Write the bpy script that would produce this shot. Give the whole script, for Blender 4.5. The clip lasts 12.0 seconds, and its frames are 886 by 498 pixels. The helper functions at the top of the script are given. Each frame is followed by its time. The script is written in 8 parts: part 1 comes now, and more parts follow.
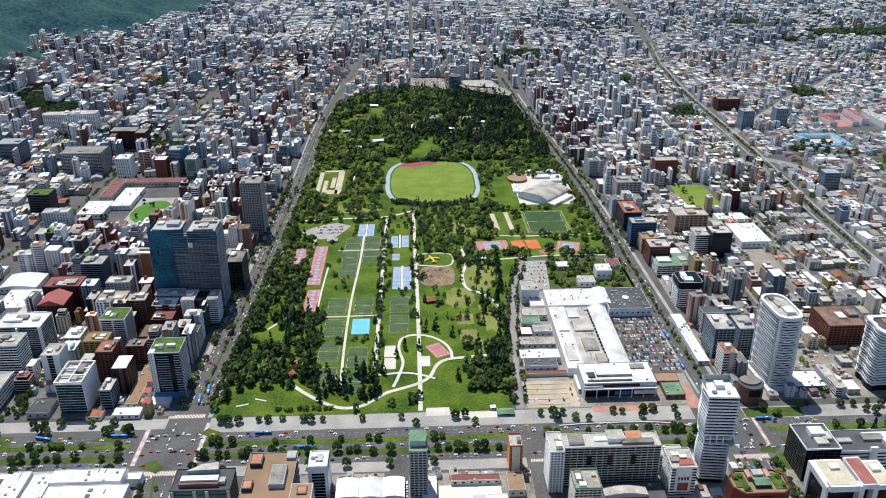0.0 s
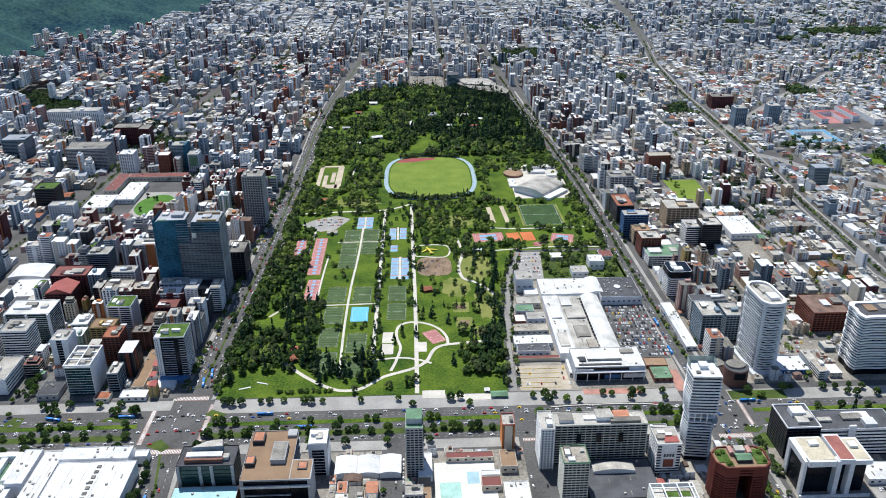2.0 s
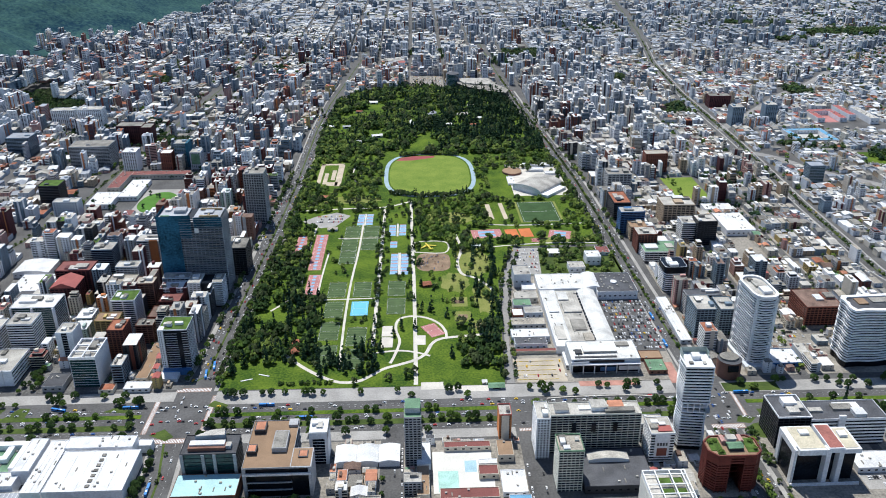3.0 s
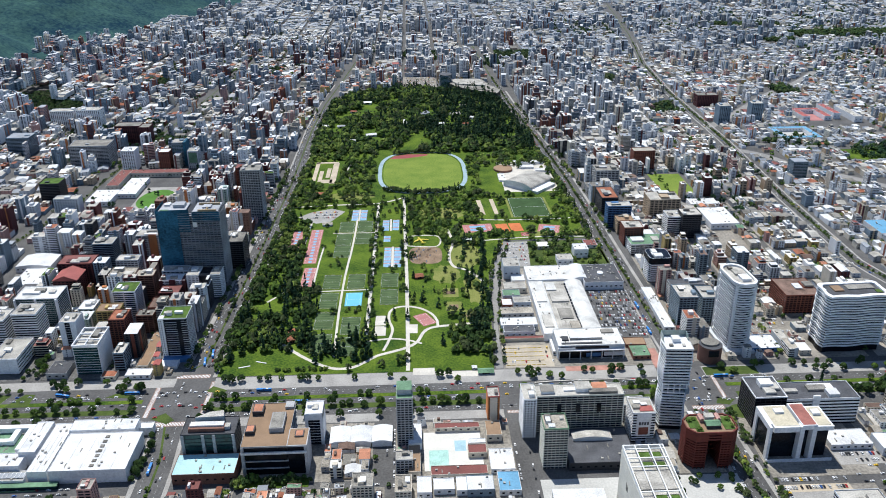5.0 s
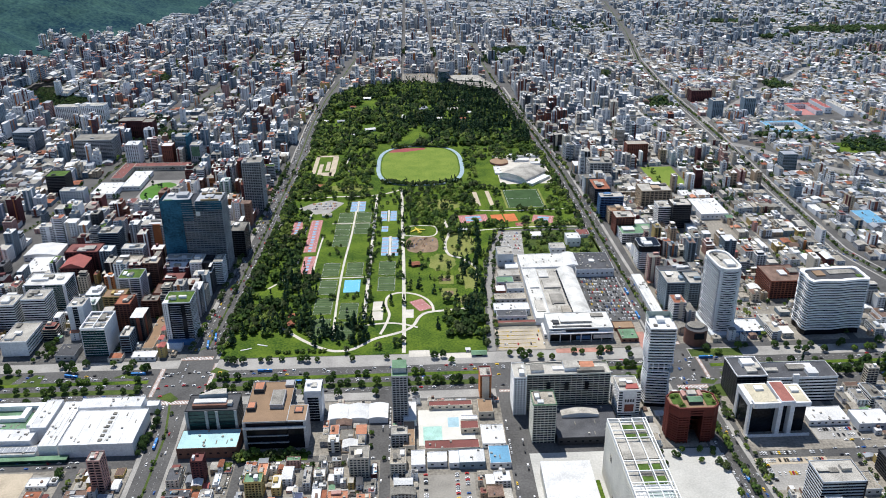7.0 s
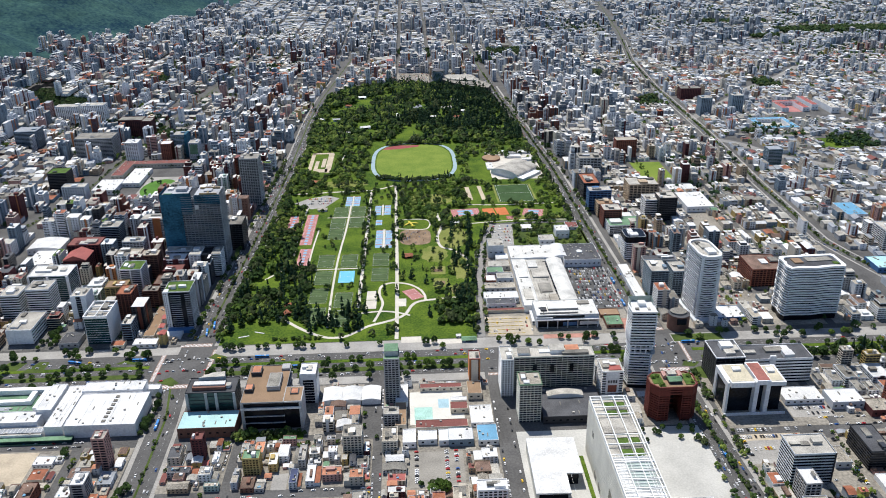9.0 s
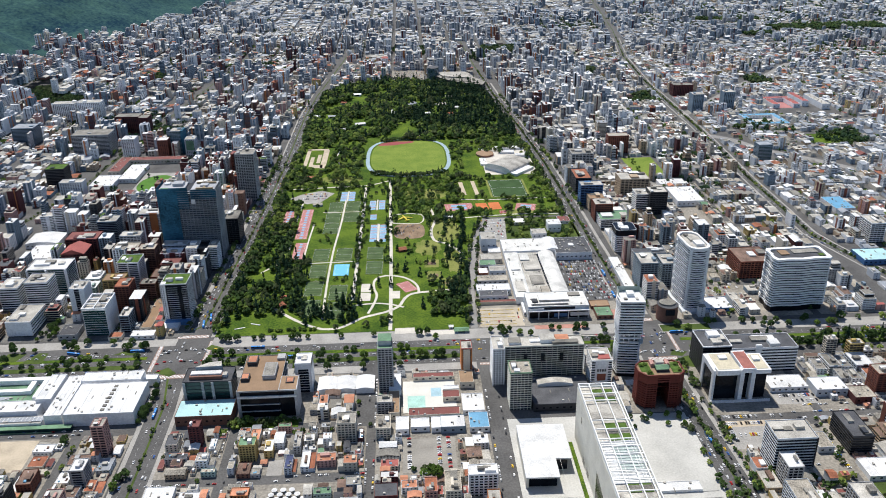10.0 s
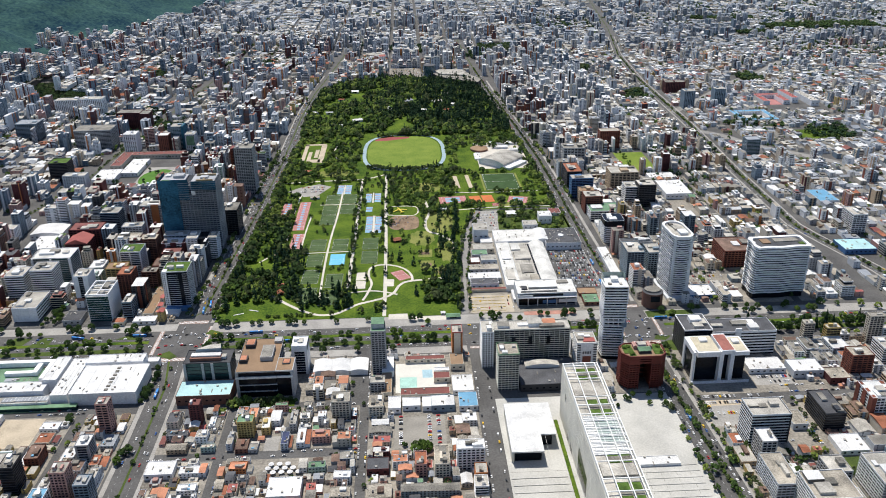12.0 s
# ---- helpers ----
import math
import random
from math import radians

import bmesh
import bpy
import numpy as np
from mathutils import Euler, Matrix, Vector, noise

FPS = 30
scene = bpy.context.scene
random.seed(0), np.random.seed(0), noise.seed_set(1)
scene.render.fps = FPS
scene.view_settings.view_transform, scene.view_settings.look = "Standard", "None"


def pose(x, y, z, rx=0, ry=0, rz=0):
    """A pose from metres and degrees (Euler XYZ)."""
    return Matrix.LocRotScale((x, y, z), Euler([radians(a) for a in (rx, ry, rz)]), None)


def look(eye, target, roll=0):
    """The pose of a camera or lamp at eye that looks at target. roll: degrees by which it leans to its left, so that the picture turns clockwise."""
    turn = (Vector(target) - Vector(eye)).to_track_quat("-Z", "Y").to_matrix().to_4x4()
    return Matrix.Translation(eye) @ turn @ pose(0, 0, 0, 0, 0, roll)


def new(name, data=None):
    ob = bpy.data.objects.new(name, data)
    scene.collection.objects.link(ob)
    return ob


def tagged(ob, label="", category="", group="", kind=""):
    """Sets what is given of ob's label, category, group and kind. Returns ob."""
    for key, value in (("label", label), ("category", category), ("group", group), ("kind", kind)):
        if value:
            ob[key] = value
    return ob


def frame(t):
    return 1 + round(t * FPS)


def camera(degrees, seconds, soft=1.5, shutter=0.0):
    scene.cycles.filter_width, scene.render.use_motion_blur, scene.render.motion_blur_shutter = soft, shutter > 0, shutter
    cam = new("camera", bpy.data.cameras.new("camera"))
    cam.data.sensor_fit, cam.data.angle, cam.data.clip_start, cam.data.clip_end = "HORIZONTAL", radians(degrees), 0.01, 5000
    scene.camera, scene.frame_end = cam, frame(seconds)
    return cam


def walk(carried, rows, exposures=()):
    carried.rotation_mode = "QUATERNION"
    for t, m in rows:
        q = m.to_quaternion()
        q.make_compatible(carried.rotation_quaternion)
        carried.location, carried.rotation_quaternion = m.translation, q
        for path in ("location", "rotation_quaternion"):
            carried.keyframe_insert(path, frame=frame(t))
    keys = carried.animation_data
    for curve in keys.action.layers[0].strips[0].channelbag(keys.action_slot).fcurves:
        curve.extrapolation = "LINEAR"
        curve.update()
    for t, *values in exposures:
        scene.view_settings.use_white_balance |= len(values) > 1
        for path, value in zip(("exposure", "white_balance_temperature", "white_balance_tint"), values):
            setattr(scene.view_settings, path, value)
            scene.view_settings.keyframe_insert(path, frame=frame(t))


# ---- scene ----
cam = camera(56.5, 12.0, soft=0.95)
PATH = [
    (0, (1.96, -85.27, 539.03), (2.029, -83.27, 538.121), -0.4),
    (0.5, (2.84, -93.96, 538.94), (2.908, -91.96, 538.032), -0.4),
    (1, (3.71, -102.83, 538.90), (3.776, -100.83, 537.991), -0.4),
    (1.5, (4.57, -111.70, 538.80), (4.642, -109.70, 537.894), -0.4),
    (2, (5.47, -120.85, 538.75), (5.539, -118.85, 537.844), -0.4),
    (2.5, (6.43, -130.19, 538.70), (6.504, -128.19, 537.796), -0.4),
    (3, (7.50, -139.58, 538.57), (7.567, -137.58, 537.667), -0.4),
    (5, (12.31, -178.36, 537.97), (12.388, -176.36, 537.078), -0.5),
    (5.5, (13.89, -188.22, 537.92), (13.964, -186.22, 537.029), -0.5),
    (6, (15.60, -198.02, 537.83), (15.673, -196.02, 536.939), -0.5),
    (6.5, (17.39, -207.89, 537.74), (17.469, -205.89, 536.846), -0.6),
    (7, (19.26, -217.86, 537.66), (19.334, -215.86, 536.766), -0.6),
    (9, (26.96, -257.92, 537.05), (27.039, -255.92, 536.163), -0.8),
    (9.5, (28.96, -267.90, 536.96), (29.038, -265.90, 536.071), -0.8),
    (10, (31.02, -278.03, 536.96), (31.108, -276.03, 536.069), -0.8),
    (10.5, (33.14, -288.14, 536.95), (33.223, -286.14, 536.062), -0.8),
    (11, (35.29, -298.28, 536.97), (35.380, -296.28, 536.081), -0.8),
    (11.5, (37.48, -308.40, 537.00), (37.567, -306.40, 536.105), -0.8),
    (12, (39.66, -318.16, 536.87), (39.748, -316.16, 535.980), -0.8),
]
walk(cam, [(t, look(eye, target, roll)) for t, eye, target, roll in PATH],
     [(0, 0.10, 6380, 9), (2.5, 0.10, 6180, 9), (5.5, 0.08, 6180, 9), (7, 0.06, 6370, 10), (9.5, 0.06, 6470, 10), (12, 0.03, 6640, 10)])
# ---------------------------------------------------------------- light
SUN_AZ, SUN_EL = radians(-19), radians(62)        # azimuth east of the view's far end, elevation
world = bpy.data.worlds.new("sky")
scene.world = world
world.use_nodes = True
wn = world.node_tree
sky = wn.nodes.new("ShaderNodeTexSky")
sky.sky_type, sky.sun_disc = "NISHITA", False
sky.sun_elevation, sky.sun_rotation = SUN_EL, SUN_AZ
sky.altitude, sky.air_density, sky.dust_density = 2800, 1.0, 0.6
wn.links.new(sky.outputs[0], wn.nodes["Background"].inputs[0])
wn.nodes["Background"].inputs[1].default_value = 0.134
sun = new("sun", bpy.data.lights.new("sun", "SUN"))
sun.data.energy, sun.data.angle, sun.data.color = 5.0, radians(0.55), (1.0, 0.965, 0.90)
sun_way = Vector((math.sin(SUN_AZ) * math.cos(SUN_EL), math.cos(SUN_AZ) * math.cos(SUN_EL), math.sin(SUN_EL)))
sun.matrix_world = look(sun_way * 900, (0, 0, 0))

# ---------------------------------------------------------------- materials
def mat(name, colour, rough=0.8, metal=0.0, vary=0.15, scale=0.4, second=None, bump=0.0, island=0.0, objrand=0.0, spec=0.3):
    """A painted, cast or grown surface: two scales of noise on its colour, and relief."""
    m = bpy.data.materials.new(name)
    m.use_nodes = True
    nt, n, l = m.node_tree, m.node_tree.nodes, m.node_tree.links
    b = n["Principled BSDF"]
    b.inputs["Roughness"].default_value, b.inputs["Metallic"].default_value = rough, metal
    b.inputs["Specular IOR Level"].default_value = spec
    tc = n.new("ShaderNodeNewGeometry")
    big, fine = n.new("ShaderNodeTexNoise"), n.new("ShaderNodeTexNoise")
    for node, s in ((big, scale * 0.12), (fine, scale * 1.7)):
        node.inputs["Scale"].default_value, node.inputs["Detail"].default_value = s, 4
        l.new(tc.outputs["Position"], node.inputs["Vector"])
    mix = n.new("ShaderNodeMix"); mix.data_type = "RGBA"
    a, c = mix.inputs[6], mix.inputs[7]
    dark = second or tuple(v * (1 - vary * 1.6) for v in colour)
    a.default_value, c.default_value = (*dark, 1), (*(min(v * (1 + vary * 0.6), 0.9) for v in colour), 1)
    add = n.new("ShaderNodeMath"); add.operation = "ADD"
    l.new(big.outputs["Fac"], add.inputs[0]); l.new(fine.outputs["Fac"], add.inputs[1])
    ramp = n.new("ShaderNodeMapRange")
    ramp.inputs[1].default_value, ramp.inputs[2].default_value = 0.72, 1.28
    l.new(add.outputs[0], ramp.inputs[0]); l.new(ramp.outputs[0], mix.inputs[0])
    out = mix.outputs[2]
    if island or objrand:
        hsv = n.new("ShaderNodeHueSaturation")
        rnd = n.new("ShaderNodeObjectInfo") if objrand else tc
        mr = n.new("ShaderNodeMapRange")
        k = objrand or island
        mr.inputs[3].default_value, mr.inputs[4].default_value = 1 - k, 1 + k
        l.new(rnd.outputs["Random"] if objrand else tc.outputs["Random Per Island"], mr.inputs[0])
        l.new(mr.outputs[0], hsv.inputs["Value"]); l.new(out, hsv.inputs["Color"])
        out = hsv.outputs[0]
    l.new(out, b.inputs["Base Color"])
    if bump:
        bm_ = n.new("ShaderNodeBump"); bm_.inputs["Strength"].default_value = bump
        l.new(fine.outputs["Fac"], bm_.inputs["Height"]); l.new(bm_.outputs[0], b.inputs["Normal"])
    return m


WALL = {
    "white": mat("white_render", (0.80, 0.80, 0.80), 0.8, vary=0.14, scale=0.3, objrand=0.06),
    "cream": mat("cream_render", (0.62, 0.56, 0.46), 0.85, vary=0.12, scale=0.3, objrand=0.1),
    "grey": mat("grey_concrete", (0.42, 0.42, 0.42), 0.85, vary=0.2, scale=0.4, objrand=0.15),
    "pale": mat("pale_grey_render", (0.57, 0.60, 0.63), 0.85, vary=0.12, scale=0.4, objrand=0.1),
    "brick": mat("red_brick", (0.22, 0.075, 0.05), 0.9, vary=0.25, scale=0.8, objrand=0.2),
    "brown": mat("brown_brick", (0.23, 0.118, 0.086), 0.9, vary=0.25, scale=0.8, objrand=0.2),
    "tan": mat("tan_render", (0.50, 0.38, 0.26), 0.85, vary=0.18, scale=0.4, objrand=0.15),
    "dark": mat("dark_cladding", (0.035, 0.038, 0.046), 0.5, vary=0.25, scale=0.4, objrand=0.2),
    "rust": mat("rust_red_panels", (0.145, 0.028, 0.02), 0.65, vary=0.25, scale=0.6),
    "orange": mat("orange_render", (0.50, 0.19, 0.07), 0.85, vary=0.18, scale=0.5, objrand=0.1),
    "blue": mat("blue_panels", (0.06, 0.16, 0.34), 0.45, vary=0.2, scale=0.5),
    "pink": mat("pink_render", (0.50, 0.29, 0.25), 0.85, vary=0.15, scale=0.4, objrand=0.12),
    "mint": mat("mint_render", (0.36, 0.47, 0.42), 0.85, vary=0.15, scale=0.4, objrand=0.12),
    "ochre": mat("ochre_render", (0.50, 0.37, 0.14), 0.85, vary=0.15, scale=0.4, objrand=0.12),
    "maroon": mat("maroon_brick", (0.12, 0.04, 0.04), 0.9, vary=0.25, scale=0.7, objrand=0.2),
    "slate": mat("slate_blue_panels", (0.20, 0.27, 0.33), 0.5, vary=0.2, scale=0.5),
}
GLASS = mat("dark_window_glass", (0.010, 0.013, 0.019), 0.15, vary=0.4, scale=0.35, objrand=0.3, spec=0.16)
# paler and bluer than GLASS: distance haze put into the glass colour
FARGLASS = mat("haze_tinted_glass", (0.085, 0.115, 0.16), 0.25, vary=0.3, scale=0.3, spec=0.4)
TEAL = mat("green_tinted_glass", (0.02, 0.06, 0.058), 0.12, vary=0.35, scale=0.3, spec=0.4)
ROOF = {
    "white": mat("white_roof_sheet", (0.70, 0.70, 0.69), 0.6, vary=0.2, scale=0.5, objrand=0.06),
    "pale": mat("pale_roof_screed", (0.48, 0.455, 0.405), 0.9, vary=0.34, scale=0.5, objrand=0.12),
    "grey": mat("grey_roof_screed", (0.26, 0.245, 0.215), 0.9, vary=0.4, scale=0.5, objrand=0.2),
    "dark": mat("dark_roof_felt", (0.09, 0.092, 0.1), 0.9, vary=0.3, scale=0.5, objrand=0.2),
    "tile": mat("terracotta_tiles", (0.33, 0.125, 0.07), 0.9, vary=0.35, scale=0.9, objrand=0.2),
    "clay": mat("orange_clay_tiles", (0.56, 0.25, 0.15), 0.9, vary=0.25, scale=0.9, objrand=0.15),
    "red": mat("red_roof_sheet", (0.36, 0.10, 0.085), 0.7, vary=0.2, scale=0.5),
    "brown": mat("brown_roof_gravel", (0.30, 0.20, 0.125), 0.95, vary=0.15, scale=0.6, objrand=0.1),
    "zinc": mat("zinc_roof_sheet", (0.29, 0.31, 0.34), 0.6, vary=0.2, scale=0.4, objrand=0.15),
    "maroon": mat("maroon_roof_sheet", (0.20, 0.065, 0.055), 0.75, vary=0.2, scale=0.4),
    "beige": mat("weathered_beige_roof", (0.42, 0.38, 0.315), 0.9, vary=0.42, scale=0.4),
    "rusty": mat("rusted_sheet_roof", (0.20, 0.13, 0.10), 0.85, vary=0.45, scale=0.6, objrand=0.2),
    "blue": mat("blue_roof_sheet", (0.13, 0.33, 0.50), 0.6, vary=0.15, scale=0.4),
    "aqua": mat("aqua_roof_paint", (0.40, 0.62, 0.63), 0.7, vary=0.12, scale=0.4),
    "green": mat("green_roof_paint", (0.16, 0.28, 0.17), 0.9, vary=0.3, scale=0.5),
    "worn": mat("worn_white_roof_sheet", (0.68, 0.67, 0.63), 0.7, vary=0.26, scale=0.5, objrand=0.08),
    "solar": mat("dark_blue_solar_panels", (0.02, 0.035, 0.12), 0.3, vary=0.3, scale=0.8, spec=0.5),
    "garden": mat("roof_garden_turf", (0.085, 0.15, 0.028), 1.0, vary=0.4, scale=1.2),
}
ASPHALT = mat("asphalt", (0.115, 0.112, 0.109), 0.95, vary=0.26, scale=0.25, bump=0.1)
PAVE = mat("paving_concrete", (0.36, 0.345, 0.32), 0.95, vary=0.2, scale=0.35)
YARD = mat("yard_ground", (0.29, 0.265, 0.225), 0.95, vary=0.35, scale=0.2)
ROADP = mat("pale_concrete_road", (0.27, 0.26, 0.245), 0.95, vary=0.2, scale=0.3)
PLAZA = mat("plaza_stone", (0.50, 0.49, 0.455), 0.9, vary=0.14, scale=0.3)
PATHM = mat("pale_path_concrete", (0.60, 0.56, 0.49), 0.95, vary=0.15, scale=0.5)
LAWN = mat("lawn", (0.118, 0.170, 0.020), 1.0, second=(0.022, 0.058, 0.010), scale=0.22, bump=0.3, spec=0.1)
VERGE = mat("dull_verge_grass", (0.085, 0.12, 0.028), 1.0, second=(0.04, 0.06, 0.02), scale=0.5, bump=0.3, spec=0.1)
DRY = mat("dry_yellow_lawn", (0.23, 0.23, 0.075), 1.0, second=(0.12, 0.16, 0.035), scale=0.3, bump=0.2, spec=0.1)
FIELD = mat("worn_field_grass", (0.20, 0.25, 0.05), 1.0, second=(0.105, 0.17, 0.028), scale=0.22, spec=0.1)
TURF2 = mat("court_turf_light", (0.095, 0.135, 0.062), 1.0, vary=0.2, scale=0.5, spec=0.1)
TURF = mat("court_turf", (0.055, 0.098, 0.040), 1.0, vary=0.2, scale=0.5, spec=0.1)
LINE = mat("white_line_paint", (0.75, 0.76, 0.75), 0.8, vary=0.1, scale=1)
YLINE = mat("yellow_line_paint", (0.70, 0.50, 0.05), 0.8, vary=0.1, scale=1)
COURT_RED = mat("court_red", (0.43, 0.19, 0.18), 0.9, vary=0.14, scale=0.5)
COURT_BLUE = mat("court_blue", (0.22, 0.39, 0.55), 0.9, vary=0.12, scale=0.5)
POOL = mat("bright_blue_court", (0.14, 0.46, 0.66), 0.8, vary=0.08, scale=0.5)
CLAY = mat("orange_clay", (0.55, 0.17, 0.06), 0.95, vary=0.15, scale=0.5)
SAND = mat("sand", (0.52, 0.44, 0.33), 1.0, vary=0.2, scale=0.4)
EARTH = mat("reddish_earth", (0.27, 0.19, 0.125), 1.0, vary=0.35, scale=0.6)
MAROON = mat("maroon_track", (0.30, 0.075, 0.075), 0.95, vary=0.15, scale=0.4)
TRACK = mat("pale_blue_track", (0.32, 0.42, 0.47), 0.9, vary=0.15, scale=0.4)
BARK = mat("bark", (0.10, 0.07, 0.045), 1.0, vary=0.3, scale=2)
LEAF = mat("leaves", (0.058, 0.096, 0.024), 0.9, second=(0.022, 0.048, 0.014), scale=1.6, island=0.35, spec=0.15)
LEAF2 = mat("light_leaves", (0.11, 0.17, 0.03), 0.9, second=(0.045, 0.085, 0.016), scale=1.6, island=0.35, spec=0.15)
LEAF4 = mat("yellow_green_leaves", (0.20, 0.25, 0.055), 0.9, second=(0.10, 0.145, 0.028), scale=1.6, island=0.3, spec=0.15)
LEAF5 = mat("olive_leaves", (0.075, 0.095, 0.035), 0.9, second=(0.03, 0.045, 0.018), scale=1.6, island=0.3, spec=0.15)
LEAF3 = mat("conifer_needles", (0.034, 0.066, 0.032), 0.95, second=(0.010, 0.026, 0.013), scale=1.6, island=0.3, spec=0.1)
# blue-green base colour carries the distance haze over the woods
HILL = mat("hazy_wooded_hillside", (0.052, 0.112, 0.095), 1.0, second=(0.010, 0.036, 0.058), scale=0.05, bump=0.6, spec=0.05)
STEEL = mat("grey_steel", (0.45, 0.46, 0.47), 0.4, metal=0.6, vary=0.1)
NET = mat("teal_safety_net", (0.028, 0.125, 0.195), 0.9, vary=0.5, scale=0.25)
TYRE = mat("tyre_rubber", (0.02, 0.02, 0.02), 0.9)
CARGLASS = mat("car_glass", (0.02, 0.025, 0.03), 0.1, spec=0.6)


# ---------------------------------------------------------------- mesh helpers
class Build:
    """Collects boxes, prisms and faces into one mesh with several materials."""

    def __init__(self, *materials):
        self.v, self.f, self.m, self.mats = [], [], [], list(materials)
        self.place(0, 0, 0, 0)

    def place(self, x, y, z=0.0, ang=0.0):
        self.o, self.c, self.s = (x, y, z), math.cos(radians(ang)), math.sin(radians(ang))
        return self

    def slot(self, material):
        if material not in self.mats:
            self.mats.append(material)
        return self.mats.index(material)

    def pts(self, ps):
        k, (ox, oy, oz) = len(self.v), self.o
        self.v += [(ox + x * self.c - y * self.s, oy + x * self.s + y * self.c, oz + z) for x, y, z in ps]
        return k

    def face(self, ps, material):
        k = self.pts(ps)
        self.f.append(tuple(range(k, k + len(ps)))); self.m.append(self.slot(material))

    def box(self, x0, x1, y0, y1, z0, z1, material, bottom=False):
        k = self.pts([(x0, y0, z0), (x1, y0, z0), (x1, y1, z0), (x0, y1, z0), (x0, y0, z1), (x1, y0, z1), (x1, y1, z1), (x0, y1, z1)])
        fs = [(0, 1, 5, 4), (1, 2, 6, 5), (2, 3, 7, 6), (3, 0, 4, 7), (4, 5, 6, 7)] + ([(3, 2, 1, 0)] if bottom else [])
        i = self.slot(material)
        self.f += [tuple(k + a for a in q) for q in fs]; self.m += [i] * len(fs)

    def cbox(self, cx, cy, w, l, z0, z1, material, bottom=False):
        self.box(cx - w / 2, cx + w / 2, cy - l / 2, cy + l / 2, z0, z1, material, bottom)

    def prism(self, poly, z0, z1, material, top=None, bottom=False):
        n = len(poly)
        k = self.pts([(x, y, z0) for x, y in poly] + [(x, y, z1) for x, y in poly])
        i = self.slot(material)
        for a in range(n):
            b = (a + 1) % n
            self.f.append((k + a, k + b, k + n + b, k + n + a)); self.m.append(i)
        self.f.append(tuple(range(k + n, k + 2 * n))); self.m.append(self.slot(top or material))
        if bottom:
            self.f.append(tuple(range(k + n - 1, k - 1, -1))); self.m.append(i)

    def gable(self, x0, x1, y0, y1, z, rise, material, along="x", over=0.4):
        x0, x1, y0, y1 = x0 - over, x1 + over, y0 - over, y1 + over
        if along == "x":
            ym = (y0 + y1) / 2
            p = [(x0, y0, z), (x1, y0, z), (x1, y1, z), (x0, y1, z), (x0, ym, z + rise), (x1, ym, z + rise)]
            fs = [(0, 1, 5, 4), (2, 3, 4, 5), (1, 2, 5), (3, 0, 4), (3, 2, 1, 0)]
        else:
            xm = (x0 + x1) / 2
            p = [(x0, y0, z), (x1, y0, z), (x1, y1, z), (x0, y1, z), (xm, y0, z + rise), (xm, y1, z + rise)]
            fs = [(0, 4, 5, 3), (1, 2, 5, 4), (0, 1, 4), (2, 3, 5), (3, 2, 1, 0)]
        k, i = self.pts(p), self.slot(material)
        self.f += [tuple(k + a for a in q) for q in fs]; self.m += [i] * len(fs)

    def ring(self, x0, x1, y0, y1, z0, z1, t, material):
        """Four upright walls of thickness t along the inside of a rectangle."""
        self.box(x0, x1, y0, y0 + t, z0, z1, material); self.box(x0, x1, y1 - t, y1, z0, z1, material)
        self.box(x0, x0 + t, y0 + t, y1 - t, z0, z1, material); self.box(x1 - t, x1, y0 + t, y1 - t, z0, z1, material)

    def mesh(self, name):
        me = bpy.data.meshes.new(name)
        me.from_pydata(self.v, [], self.f)
        for m in self.mats:
            me.materials.append(m)
        me.polygons.foreach_set("material_index", self.m)
        me.update()
        return me


def empty(name, x, y, z=0.0, ang=0.0, label="", category="", group="", kind=""):
    ob = new(name)
    ob.empty_display_size = 2
    ob.matrix_basis = pose(x, y, z, 0, 0, ang)
    return tagged(ob, label, category, group, kind)


def part(name, build, parent=None, label="", kind=""):
    """One mesh object, under a thing or under a part."""
    ob = new(name, build.mesh(name))
    if parent:
        ob.parent = parent
    return tagged(ob, label, kind=kind)


def structure(name, build, label="", category=""):
    return tagged(new(name, build.mesh(name)), label, category, kind="structure")


def stuff(name, build, label, category):
    return tagged(new(name, build.mesh(name)), label, category, kind="stuff")


TAKEN = []                                          # plan rectangles where nothing is filled in


def take(x0, x1, y0, y1):
    TAKEN.append((min(x0, x1), max(x0, x1), min(y0, y1), max(y0, y1)))


def is_free(x0, x1, y0, y1):
    return not any(x0 < b and x1 > a and y0 < d and y1 > c for a, b, c, d in TAKEN)


def along(points, y):
    """x of a street's centre line at y."""
    return float(np.interp(y, [p[1] for p in points], [p[0] for p in points]))


SHYRIS = [(-246, 0), (-249, 340), (-252, 440), (-262, 535), (-246, 600), (-232, 900), (-223, 1150), (-222, 1490), (-212, 1700), (-190, 1900), (-150, 2300)]
AMAZON = [(350, 0), (345, 250), (337, 420), (335, 530), (330, 650), (325, 800), (322, 970), (317, 1144), (302, 1366), (274, 1671), (257, 1950), (240, 2400)]
AGOSTO = [(760, 300), (743, 635), (690, 802), (697, 1047), (717, 1359), (727, 1763), (760, 2100), (849, 2546), (960, 3300)]
DICIEMBRE = [(-670, 500), (-646, 925), (-605, 1074), (-597, 1196), (-587, 1282), (-560, 1600), (-500, 2200)]


# ---------------------------------------------------------------- ground, roads, blocks
g = Build(ASPHALT)
g.face([(-6000, -3000, 0), (6000, -3000, 0), (6000, 9000, 0), (-6000, 9000, 0)], ASPHALT)
structure("ground", g, "flat grey asphalt ground under the whole city", "ground")


def block(name, x0, x1, y0, y1, material=PAVE, h=0.15, label="raised pale concrete pavement with a kerb", z=0.0):
    b = Build(material)
    b.box(x0, x1, y0, y1, z, z + h, material)
    return structure(name, b, label, "pavement")


